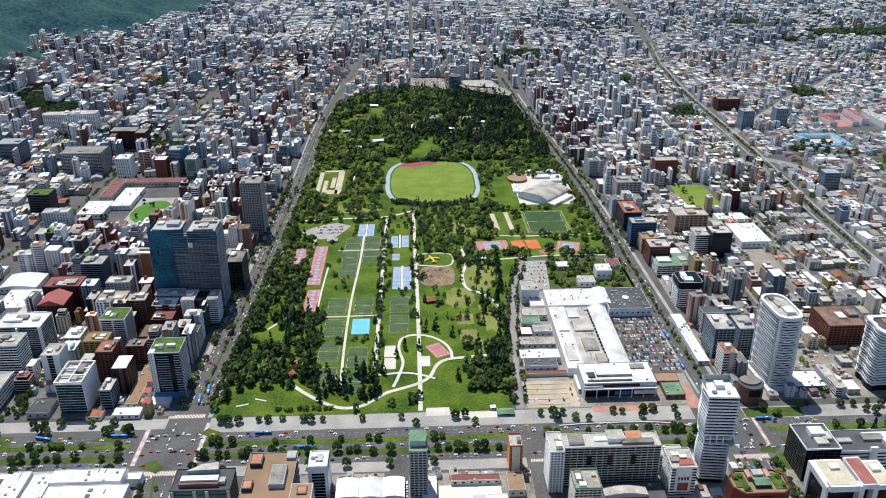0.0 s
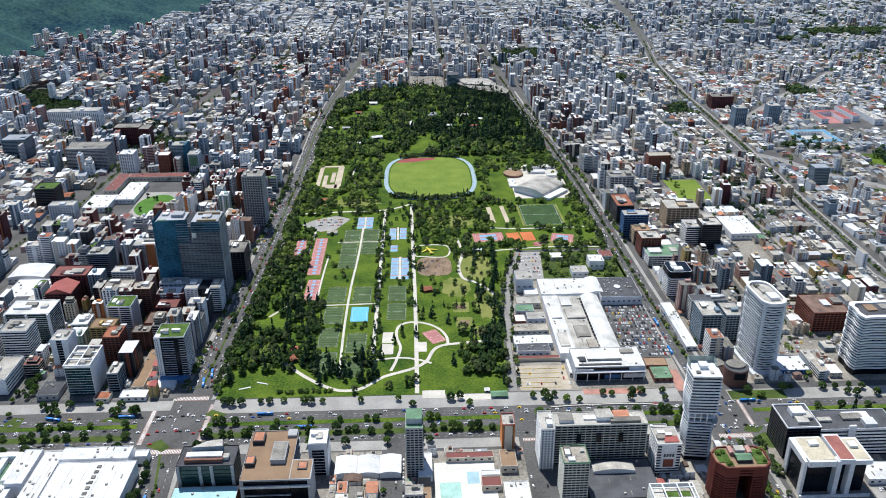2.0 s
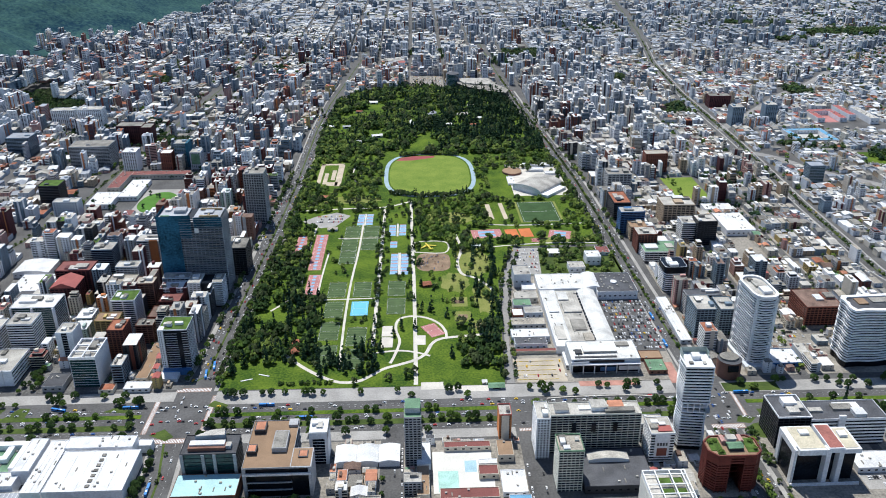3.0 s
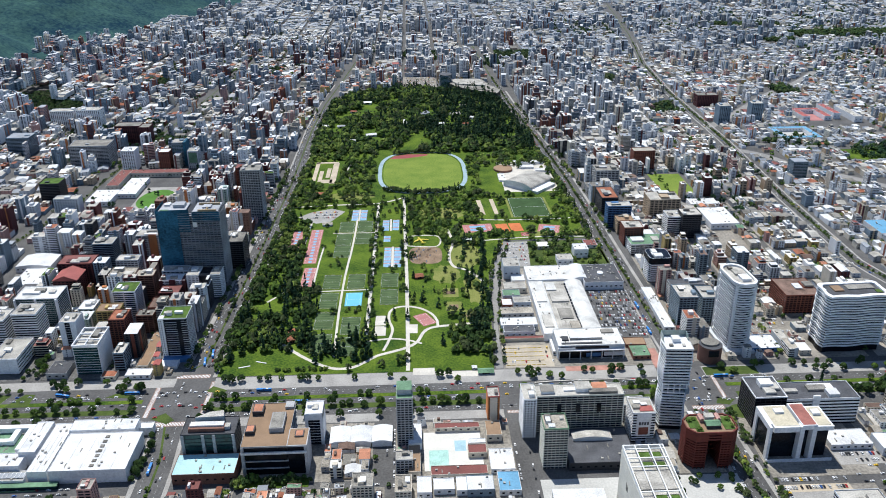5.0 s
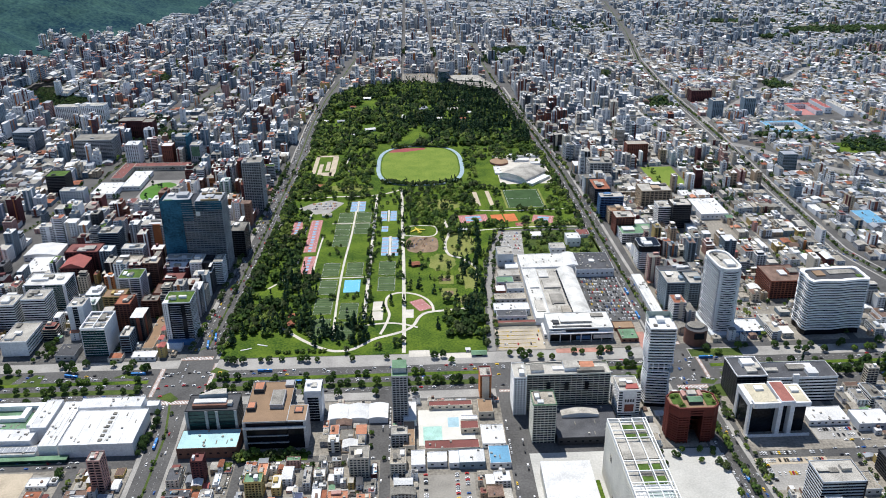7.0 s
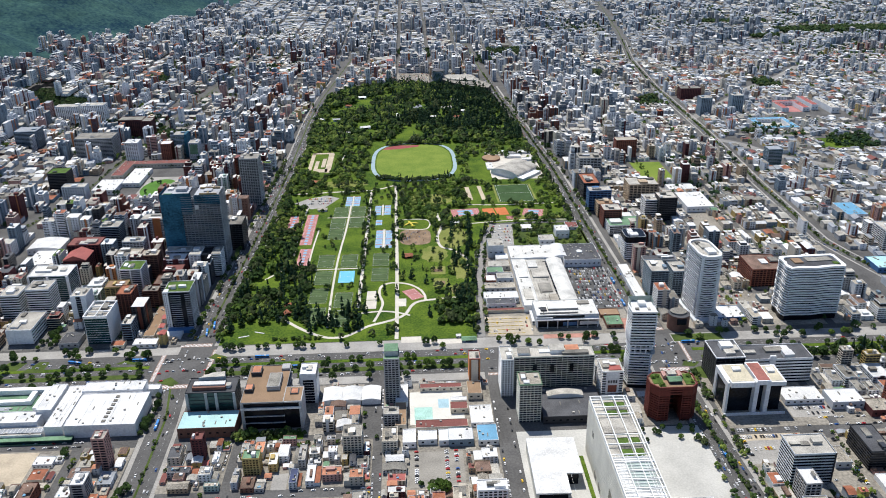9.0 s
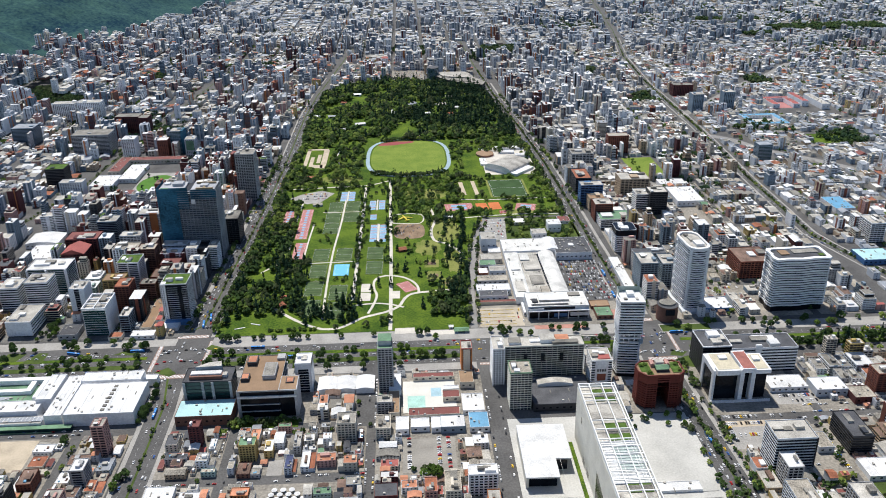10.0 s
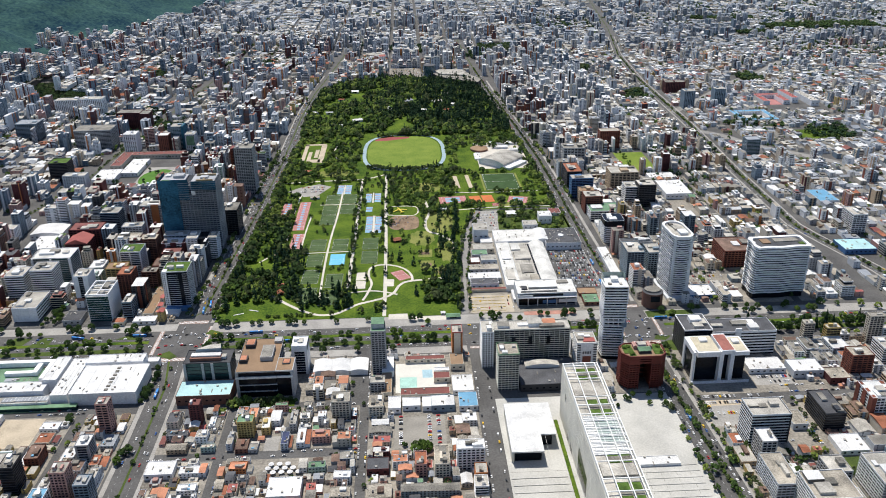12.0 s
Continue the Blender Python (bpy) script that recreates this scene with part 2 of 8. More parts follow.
# ---------------------------------------------------------------- hills
def hill_z(x, y):
    """Height of the wooded hills on the eastern side."""
    r = math.hypot((x + 1500) / 360, (y - 2150) / 430)
    a = 190 * max(0.0, 1 - r) ** 1.2
    d = (-x - 1010 + (y - 2700) * 0.25) if y > 2350 else (-x - 1100 - (2350 - y) * 1.2)
    c = max(0.0, d) * 0.42 * min(1.0, max(0.0, (y - 2250) / 500))
    n = noise.fractal(Vector((x / 260, y / 260, 0.3)), 1.0, 2.0, 5)
    return max(0.0, max(a, c) * (1 + 0.35 * n))


NX, NY = 110, 130
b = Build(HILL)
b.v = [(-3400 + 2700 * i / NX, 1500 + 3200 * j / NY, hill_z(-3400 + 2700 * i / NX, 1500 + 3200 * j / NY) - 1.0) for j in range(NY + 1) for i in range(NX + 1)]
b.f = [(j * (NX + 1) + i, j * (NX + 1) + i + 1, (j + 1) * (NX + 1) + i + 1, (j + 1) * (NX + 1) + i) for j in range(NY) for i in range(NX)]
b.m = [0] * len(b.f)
structure("hill", b, "steep wooded hillside above the city in haze-tinted blue-green", "hill")


# ---------------------------------------------------------------- buildings
def leaf_bunch(b, x, y, z, r, material, rng):
    """A small uneven bunch of leaves."""
    a, t = rng.uniform(0, 6.28), rng.uniform(0.7, 1.2)
    ca, sa = math.cos(a) * r, math.sin(a) * r
    j = lambda: rng.uniform(0.7, 1.3)
    k = b.pts([(x + ca * j(), y + sa * j(), z + r * 0.2), (x - sa * j(), y + ca * j(), z - r * 0.15), (x - ca * j(), y - sa * j(), z + r * 0.1), (x + sa * j(), y - ca * j(), z), (x + r * 0.2, y, z + r * t), (x, y - r * 0.2, z - r * 0.8 * t)])
    i = b.slot(material)
    for q in ((0, 1, 4), (1, 2, 4), (2, 3, 4), (3, 0, 4), (1, 0, 5), (2, 1, 5), (3, 2, 5), (0, 3, 5)):
        b.f.append(tuple(k + n for n in q)); b.m.append(i)


def oval_pts(cx, cy, a, bb, n=32):
    return [(cx + a * math.cos(2 * math.pi * k / n), cy + bb * math.sin(2 * math.pi * k / n)) for k in range(n)]


def facade(b, w, l, h, wall, glass, style, st=3.0, band=1.3, bay=3.6, z0=0.0, proud=0.3):
    """Storeys as real depth: a glass core, a proud spandrel ring at every floor, and piers between the windows."""
    x, y = w / 2, l / 2
    b[1].box(-x + proud, x - proud, -y + proud, y - proud, z0, z0 + h - 0.1, glass)
    n = max(1, int(round(h / st)))
    st = h / n
    for k in range(n):
        z = z0 + k * st
        b[0].box(-x, x, -y, y, z + st - band, z + st, wall, bottom=True)
    if style in ("grid", "punched", "blank"):
        pw = 0.5 if style == "grid" else bay * 0.45
        p = proud * 0.85
        nx, ny = max(1, int(w / bay)), max(1, int(l / bay))
        for sx in (-1, 1) if style != "blank" else ():
            for sy in (-1, 1):
                b[0].cbox(sx * (x - pw / 2 - 0.04), sy * (y - pw / 2 - 0.04), pw, pw, z0, z0 + h - band * 0.5, wall)
        for i in range(nx + 1) if style == "blank" else range(1, nx):
            cx = -x + pw / 2 + 0.03 + (w - pw - 0.06) * i / nx
            b[0].box(cx - pw / 2, cx + pw / 2, -y + proud - p, y - proud + p, z0, z0 + h - band * 0.5, wall)
        if style != "blank":
            for i in range(1, ny):
                cy = -y + pw / 2 + (l - pw) * i / ny
                b[0].box(-x + proud - p, x - proud + p, cy - pw / 2, cy + pw / 2, z0, z0 + h - band * 0.5, wall)
    if style == "blank":
        b[0].box(-x + 0.05, -x + 0.5, -y + 0.05, y - 0.05, z0, z0 + h - 0.05, wall)
        b[0].box(x - 0.5, x - 0.05, -y + 0.05, y - 0.05, z0, z0 + h - 0.05, wall)


def roofing(b, w, l, h, roof, wall, rng, detail=True, glass=None):
    x, y = w / 2, l / 2
    b[2].box(-x + 0.3, x - 0.3, -y + 0.3, y - 0.3, h, h + 0.12, roof)
    if detail:
        b[0].ring(-x + 0.02, x - 0.02, -y + 0.02, y - 0.02, h, h + 0.9, 0.28, wall)
    if w > 9 and l > 9 and rng.random() < 0.85:
        hw, hl = rng.uniform(3, min(9, w * 0.45)), rng.uniform(3, min(9, l * 0.45))
        cx, cy = rng.uniform(-x + hw / 2 + 1, x - hw / 2 - 1), rng.uniform(-y + hl / 2 + 1, y - hl / 2 - 1)
        b[2].cbox(cx, cy, hw, hl, h + 0.1, h + rng.uniform(2.2, 4.2), wall)
        for _ in range(rng.randint(0, 3) if detail else rng.randint(0, 1)):
            sx, sy = rng.uniform(1, 2.4), rng.uniform(1, 2.4)
            px, py = rng.uniform(-x + 2, x - 2), rng.uniform(-y + 2, y - 2)
            b[2].cbox(px, py, sx, sy, h + 0.1, h + rng.uniform(0.9, 1.9), ROOF[rng.choice(["white", "grey", "pale", "dark"])])


def low_house(b, w, l, h, wall, roof, rng, detail=True, pitched=None):
    """One to four storeys with plain walls, punched windows and a flat or pitched roof; near ones get an annex and roof clutter."""
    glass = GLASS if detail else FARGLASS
    if detail and rng.random() < 0.6 and w > 8 and l > 8:
        side, f, h2 = rng.choice("xy"), rng.uniform(0.55, 0.75), max(2.8, h * rng.uniform(0.35, 0.7))
        r2, w2 = ROOF[rng.choice(["grey", "pale", "white", "rusty", "grey", "beige", "tile"])], rng.choice([wall, WALL["pale"], WALL["cream"]])
        if side == "x":
            s = rng.choice((-1, 1))
            cut = w * f
            xa, xb = (-w / 2, -w / 2 + cut) if s > 0 else (w / 2 - cut, w / 2)
            ra, rb = (xb, w / 2) if s > 0 else (-w / 2, xa)
            b[0].box(ra, rb, -l / 2 + 0.3, l / 2 - rng.uniform(0.3, 3), 0, h2, w2)
            b[2].box(ra, rb, -l / 2 + 0.1, l / 2 - 0.3, h2, h2 + 0.12, r2)
            ox, oy, w, l = (xa + xb) / 2, 0.0, cut, l
        else:
            cut = l * f
            ya, yb = -l / 2, -l / 2 + cut
            b[0].box(-w / 2 + 0.2, w / 2 - rng.uniform(0.2, 2), yb, l / 2, 0, h2, w2)
            b[2].box(-w / 2, w / 2, yb, l / 2, h2, h2 + 0.12, r2)
            ox, oy, w, l = 0.0, (ya + yb) / 2, w, cut
        px, py = rng.uniform(-3, 3), rng.uniform(-3, 3)
    else:
        ox = oy = 0.0
    x, y = w / 2, l / 2
    b[0].box(ox - x, ox + x, oy - y, oy + y, 0, h, wall)
    n = max(1, int(round(h / 2.9)))
    if pitched is None:
        pitched = rng.random() < 0.33
    for k in range(n):
        z = k * h / n + 0.9
        nw = max(1, int(w / (3.4 if detail else 6)))
        for i in range(nw):
            cx = ox - x + (i + 0.5) * w / nw
            if not detail:
                b[1].face([(cx - 0.8, oy - y - 0.04, z), (cx + 0.8, oy - y - 0.04, z), (cx + 0.8, oy - y - 0.04, z + 1.35), (cx - 0.8, oy - y - 0.04, z + 1.35)], glass)
                b[1].face([(cx - 0.8, oy - y - 0.04, z + 1.35), (cx + 0.8, oy - y - 0.04, z + 1.35), (cx + 0.8, oy - y + 0.02, z + 1.35), (cx - 0.8, oy - y + 0.02, z + 1.35)], glass)
            if detail:
                b[1].box(cx - 0.8, cx + 0.8, oy - y - 0.04, oy - y + 0.1, z, z + 1.35, glass)
                b[1].box(cx - 0.8, cx + 0.8, oy + y - 0.1, oy + y + 0.04, z, z + 1.35, glass)
        if detail:
            nl = max(1, int(l / 4.5))
            for i in range(nl):
                cy = oy - y + (i + 0.5) * l / nl
                for sx in (-x - 0.04, x - 0.1):
                    b[1].box(ox + sx, ox + sx + 0.14, cy - 0.7, cy + 0.7, z, z + 1.3, glass)
    if pitched:
        b[2].gable(ox - x, ox + x, oy - y, oy + y, h, min(w, l) * rng.uniform(0.14, 0.26), roof, rng.choice("xy"))
    else:
        b[2].box(ox - x + 0.22, ox + x - 0.22, oy - y + 0.22, oy + y - 0.22, h, h + 0.08, roof)
        if detail:
            for q in (b[0],):
                q.ring(ox - x + 0.02, ox + x - 0.02, oy - y + 0.02, oy + y - 0.02, h, h + 0.7, 0.2, wall)
        if rng.random() < 0.75:
            hw, hl = rng.uniform(2.2, max(2.4, w * 0.5)), rng.uniform(2.2, max(2.4, l * 0.5))
            cx, cy = ox + 0.9 * rng.uniform(-x + hw / 2, x - hw / 2), oy + 0.9 * rng.uniform(-y + hl / 2, y - hl / 2)
            b[2].cbox(cx, cy, hw, hl, h + 0.08, h + rng.uniform(1.6, 2.8), rng.choice([wall, ROOF["white"], ROOF["pale"], ROOF["rusty"], ROOF["grey"]]))
        for _ in range(rng.randint(1, 4) if detail else 0):
            s, t = rng.uniform(0.8, 2.6), rng.uniform(0.8, 2.6)
            b[2].cbox(ox + rng.uniform(-x, x) * 0.7, oy + rng.uniform(-y, y) * 0.7, s, t, h + 0.08, h + rng.uniform(0.3, 1.5), ROOF[rng.choice(["dark", "white", "grey", "rusty", "beige", "blue", "pale"])])


TONES = {"white": "white rendered", "cream": "cream rendered", "grey": "grey concrete", "pale": "pale grey", "brick": "red brick", "brown": "brown brick",
         "tan": "tan rendered", "dark": "dark clad", "rust": "rust red", "orange": "orange rendered", "blue": "blue panelled", "slate": "slate blue", "pink": "pink rendered", "mint": "mint green", "ochre": "ochre rendered", "maroon": "maroon brick"}


def building(x, y, w, l, h, wall, roof, style, rng, ang=0.0, glass=None, band=1.3, bay=3.6, st=3.0, label="", name="", z=0.15):
    """A thing of its own: walls, glazing and roof as parts."""
    b = [Build(), Build(), Build()]
    low = style == "house"
    if low:
        low_house(b, w, l, h, WALL[wall], ROOF[roof], rng)
    else:
        facade(b, w, l, h, WALL[wall], glass or GLASS, style, st, band, bay)
        roofing(b, w, l, h, ROOF[roof], WALL[wall], rng)
    floors = int(round(h / 3.0))
    kind = "house" if h < 11 and low else "office building" if style == "band" and h > 20 else "apartment building"
    nm = name or kind.replace(" ", "_")
    ob = empty(nm, x, y, z, ang, label or f"{TONES[wall]} {kind} of {floors} storeys with a {roof} roof", kind)
    part("wall", b[0], ob, kind="stuff"); part("glazing", b[1], ob, kind="stuff"); part("roof", b[2], ob)
    return ob


ACCENT = ["white", "brick", "grey", "slate", "orange", "maroon", "cream", "dark", "pale", "tan"]


def far_building(b, x, y, z, ang, w, l, h, wall, roof, style, rng):
    """A building of the joined city: storeys, an accent shaft, wings and set-back top floors."""
    for q in b:
        q.place(x, y, z, ang)
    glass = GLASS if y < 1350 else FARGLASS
    if style == "house":
        low_house(b, w, l, h, WALL[wall], ROOF[roof], rng, False)
        return
    band, st = rng.choice([0.9, 1.2, 1.5] if y < 900 else [1.5, 1.8, 2.1]), rng.choice([2.9, 3.1, 3.4]) * (1.0 if y < 1800 else 1.45)
    sty = style if style != "grid" or y < 1100 else "band"
    bay = 4.4 if y < 1100 else 5.5
    form = rng.random()
    if form < 0.22 and h > 16:                      # set-back top
        h2 = h * rng.uniform(0.72, 0.88)
        facade(b, w, l, h2, WALL[wall], glass, sty, st, band, bay)
        b[2].box(-w / 2 + 0.3, w / 2 - 0.3, -l / 2 + 0.3, l / 2 - 0.3, h2, h2 + 0.12, ROOF[roof])
        sx, sy = rng.uniform(-0.12, 0.12) * w, rng.uniform(0, 0.12) * l
        for q in b:
            q.place(x + sx, y + sy, z, ang)
        w2, l2 = w * 0.7, l * 0.7
        facade(b, w2, l2, h - h2, WALL[wall], glass, "band", st, band, bay, z0=h2)
        roofing(b, w2, l2, h, ROOF[roof], WALL[wall], rng, False)
    elif form < 0.42 and w > 14:                    # tower with a lower wing
        s, f = rng.choice((-1, 1)), rng.uniform(0.5, 0.68)
        for q in b:
            q.place(x - s * w * (1 - f) / 2, y, z, ang)
        facade(b, w * f, l, h, WALL[wall], glass, sty, st, band, bay)
        roofing(b, w * f, l, h, ROOF[roof], WALL[wall], rng, False)
        for q in b:
            q.place(x + s * w * f / 2, y - l * 0.1, z, ang)
        h3 = max(6, h * rng.uniform(0.3, 0.8))
        facade(b, w * (1 - f) - 0.1, l * 0.75, h3, WALL[wall], glass, "band", st, band, bay)
        roofing(b, w * (1 - f) - 0.1, l * 0.75, h3, ROOF[roof], WALL[wall], rng, False)
        for q in b:
            q.place(x - s * w * (1 - f) / 2, y, z, ang)
        w = w * f
    else:
        facade(b, w, l, h, WALL[wall], glass, sty, st, band, bay)
        roofing(b, w, l, h, ROOF[roof], WALL[wall], rng, False)
    if form > 0.3 and w > 8:
        acc = WALL[rng.choice(ACCENT)]
        sw, cx = rng.uniform(1.6, w * 0.34), rng.uniform(-0.36, 0.36) * w
        b[0].box(cx - sw / 2, cx + sw / 2, -l / 2 - 0.35, -l / 2 + 0.4, 0, h + rng.choice((0.0, 1.2, 2.4)), acc)
        if rng.random() < 0.5:
            cy, sl = rng.uniform(-0.3, 0.3) * l, rng.uniform(1.6, l * 0.35)
            sd = w / 2 if x < 0 else -w / 2
            b[0].box(sd - 0.3, sd + 0.3, cy - sl / 2, cy + sl / 2, 0, h + 0.6, acc)


MIX = {                                             # walls, roofs, share of towers, tower height, low height
    "east": (["white"] * 11 + ["pale"] * 4 + ["cream"] * 3 + ["brick"] * 4 + ["maroon"] * 5 + ["brown"] * 2 + ["grey"] * 3 + ["dark"] * 3 + ["slate"] * 4 + ["pink", "mint", "orange"],
             ["grey"] * 5 + ["pale"] * 6 + ["white"] * 6 + ["dark"] * 2 + ["tile"] + ["maroon"] * 2 + ["rusty"] + ["garden"], 0.70, (20, 44), (6, 16)),
    "west": (["white"] * 6 + ["pale"] * 4 + ["cream"] * 3 + ["grey"] * 3 + ["tan"] * 2 + ["brick"] + ["maroon"] + ["slate"] * 2 + ["pink", "ochre"],
             ["white"] * 5 + ["pale"] * 5 + ["grey"] * 6 + ["tile"] + ["beige"] * 2 + ["rusty"], 0.16, (16, 36), (5, 13)),
    "houses": (["white"] * 7 + ["cream"] * 6 + ["pale"] * 2 + ["tan"] * 2 + ["grey"] * 2 + ["brick"] + ["maroon"] + ["pink", "mint", "ochre", "orange"],
               ["white"] * 6 + ["pale"] * 6 + ["grey"] * 7 + ["tile"] * 3 + ["clay"] * 3 + ["maroon"] * 2 + ["beige"] * 5 + ["rusty"] * 2 + ["dark"] + ["zinc"] * 2 + ["green", "blue"], 0.10, (13, 22), (3.2, 11)),
    # eastfar, far, haze and farlow: pale, zinc and slate picks imitate distance haze
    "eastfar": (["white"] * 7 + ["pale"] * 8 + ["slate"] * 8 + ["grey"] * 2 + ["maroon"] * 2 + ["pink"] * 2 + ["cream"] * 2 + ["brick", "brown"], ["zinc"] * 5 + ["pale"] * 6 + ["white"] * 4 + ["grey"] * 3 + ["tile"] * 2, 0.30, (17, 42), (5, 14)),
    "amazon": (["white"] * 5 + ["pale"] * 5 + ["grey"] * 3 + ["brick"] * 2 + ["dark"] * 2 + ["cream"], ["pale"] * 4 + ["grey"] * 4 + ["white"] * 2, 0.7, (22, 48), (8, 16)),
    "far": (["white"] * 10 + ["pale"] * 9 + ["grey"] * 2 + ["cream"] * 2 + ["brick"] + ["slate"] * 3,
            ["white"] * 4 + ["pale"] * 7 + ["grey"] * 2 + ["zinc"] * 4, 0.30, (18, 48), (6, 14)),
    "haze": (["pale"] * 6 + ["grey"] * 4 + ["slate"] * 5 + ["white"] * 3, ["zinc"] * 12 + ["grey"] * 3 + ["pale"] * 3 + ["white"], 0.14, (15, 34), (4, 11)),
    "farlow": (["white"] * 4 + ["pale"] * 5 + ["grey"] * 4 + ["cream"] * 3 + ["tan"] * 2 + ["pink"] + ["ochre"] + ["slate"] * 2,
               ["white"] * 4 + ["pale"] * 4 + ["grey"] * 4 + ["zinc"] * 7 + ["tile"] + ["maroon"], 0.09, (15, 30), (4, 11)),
}
WOODS = [(-1040, -960, 1760, 1850), (-980, -850, 1660, 1740), (-860, -790, 1560, 1640), (-760, -700, 1900, 1980), (-1120, -1060, 1640, 1700), (-560, -500, 1400, 1440),
         (640, 690, 1560, 1640), (1020, 1080, 1720, 1790), (800, 850, 1330, 1350), (560, 620, 1880, 1940), (1300, 1420, 2380, 2430), (1460, 1900, 2470, 2560), (1200, 1500, 2680, 2740), (300, 420, 2200, 2280)]   # groves among the city blocks
CHUNKS = {}
LOTS = []
PLACED = []                                         # footprints of the near buildings
YARDS = []                                          # open lots among the buildings
NEAR = {"house": 240, "block": 66}


def chunk(x, y):
    key = (int(x // 700), int(y // 700))
    if key not in CHUNKS:
        CHUNKS[key] = [Build(), Build(), Build()]
    return CHUNKS[key]


def ground_z(x, y):
    """Height of the land: level by the park, rising to the hills at the sides and far end."""
    a = max(0.0, -x - 760 - max(0, (1900 - y)) * 0.25) * 0.10 + max(0.0, y - 2300) * 0.0
    return a


def fill(x0, x1, y0, y1, mix, rng, near, lot=(20, 30), gap=(0.5, 3.0), ang=0.0, yard=YARD, slab=True):
    """Fill one block with lots of buildings."""
    walls, roofs, share, tall, lowh = MIX[mix]
    if slab and near:
        block("pavement", x0, x1, y0, y1, yard, 0.15, "worn concrete city block with kerbs")
    y = y0 + 2
    while y < y1 - 6:
        dy = min(rng.uniform(*lot), y1 - y - 1.5)
        if y1 - y - dy < 7:
            dy = y1 - y - 1.5
        x = x0 + 2
        while x < x1 - 6:
            dx = min(rng.uniform(*lot) * 0.9, x1 - x - 1.5)
            if x1 - x - dx < 7:
                dx = x1 - x - 1.5
            w, l = dx - rng.uniform(*gap), dy - rng.uniform(*gap)
            cx, cy = x + dx / 2, y + dy / 2
            x += dx
            if w < 4 or l < 4 or not is_free(cx - w / 2, cx + w / 2, cy - l / 2, cy + l / 2) or rng.random() < 0.02:
                continue
            if rng.random() < (0.06 if near else 0.12):
                YARDS.append((cx, cy, w, l))
                continue
            dens = noise.noise(Vector((cx / 260, cy / 260, 3.1)))
            is_tall = rng.random() < share + 0.9 * dens * min(1, share * 4)
            h = rng.uniform(*tall) * (1 + 0.5 * dens) if is_tall else rng.uniform(*lowh)
            wall, roof = rng.choice(walls), rng.choice(roofs)
            if not is_tall and rng.random() < 0.5:
                wall = rng.choice(["white", "cream", "pale", "white", "tan"])
            style = rng.choice(["band", "grid", "punched", "punched", "blank"]) if h > 11 else "house"
            if style != "house" and w > 10 and l > 10 and is_tall:
                w, l = w * rng.uniform(0.82, 1.0), l * rng.uniform(0.82, 1.0)
            if near and style == "house":
                w, l = w * rng.uniform(0.72, 1.0), l * rng.uniform(0.72, 1.0)
                cx, cy = cx + rng.uniform(-1, 1), cy + rng.uniform(-1, 1)
            if near or 1650 < cy < 2200 and abs(cx) < 420:
                PLACED.append((cx, cy, w, l))
            if near and style == "house" and cy < 490:
                LOTS.append((x - dx, x, y, y + dy))
            if near and style == "house" and NEAR["house"] > 0:
                NEAR["house"] -= 1
                building(cx, cy, w, l, h, wall, roof, style, rng, ang + rng.uniform(-1.5, 1.5))
            elif near and style != "house" and NEAR["block"] > 0:
                NEAR["block"] -= 1
                kw = {"band": dict(band=1.2), "grid": dict(nx=max(2, int(w / 4)), ny=max(2, int(l / 4)), pw=0.5, band=1.0), "punched": dict(nx=max(2, int(w / 4.2)), ny=max(2, int(l / 4.2)), pw=1.5, band=1.2), "blank": dict(nx=1, pw=w * 0.22, band=1.2)}[style]
                nm = "office building" if style in ("band", "blank") and h > 20 else "apartment building"
                tower(nm.replace(" ", "_"), f"{TONES[wall]} {nm} of {int(round(h / 3.1))} storeys with a {roof} roof", cx, cy, w, l, h, wall, roof, st=3.1, cat=nm, units=rng.randint(1, 3), ang=ang, accent=rng.choice(ACCENT) if rng.random() < 0.6 else "", **kw)
            elif near:
                far_building(chunk(cx, cy), cx, cy, 0.15, ang, w, l, h, wall, roof, style, rng)
            else:
                far_building(chunk(cx, cy), cx, cy, ground_z(cx, cy), ang, w, l, h, wall, roof, style, rng)
        y += dy


# ---------------------------------------------------------------- the park
def flat(name, x, y, w, l, ang, material, z, parent=None, label="", h=0.05, category="", kind=""):
    b = Build(material)
    b.cbox(0, 0, w, l, 0, h, material)
    ob = new(name, b.mesh(name))
    ob.matrix_basis = pose(x, y, z, 0, 0, ang)
    if parent:
        ob.parent = parent
    return tagged(ob, label, category, kind=kind)


def ribbon(name, pts, width, material, z, h=0.06, label="", category="path"):
    """A path of even width along a smooth line of points."""
    fine = []
    for i in range(len(pts) - 1):
        p0, p1, p2, p3 = (Vector(pts[max(0, min(len(pts) - 1, j))]) for j in (i - 1, i, i + 1, i + 2))
        for k in range(6):
            t = k / 6
            fine.append(0.5 * ((2 * p1) + (p2 - p0) * t + (2 * p0 - 5 * p1 + 4 * p2 - p3) * t * t + (3 * p1 - p0 - 3 * p2 + p3) * t ** 3))
    fine.append(Vector(pts[-1]))
    b = Build(material)
    left, right = [], []
    for i, p in enumerate(fine):
        d = (fine[min(i + 1, len(fine) - 1)] - fine[max(i - 1, 0)]).normalized()
        n = Vector((-d.y, d.x)) * width / 2
        left.append(p + n); right.append(p - n)
    for i in range(len(fine) - 1):
        b.face([(*right[i], z + h), (*right[i + 1], z + h), (*left[i + 1], z + h), (*left[i], z + h)], material)
        b.face([(*left[i], z + h), (*left[i + 1], z + h), (*left[i + 1], z - 0.1), (*left[i], z - 0.1)], material)
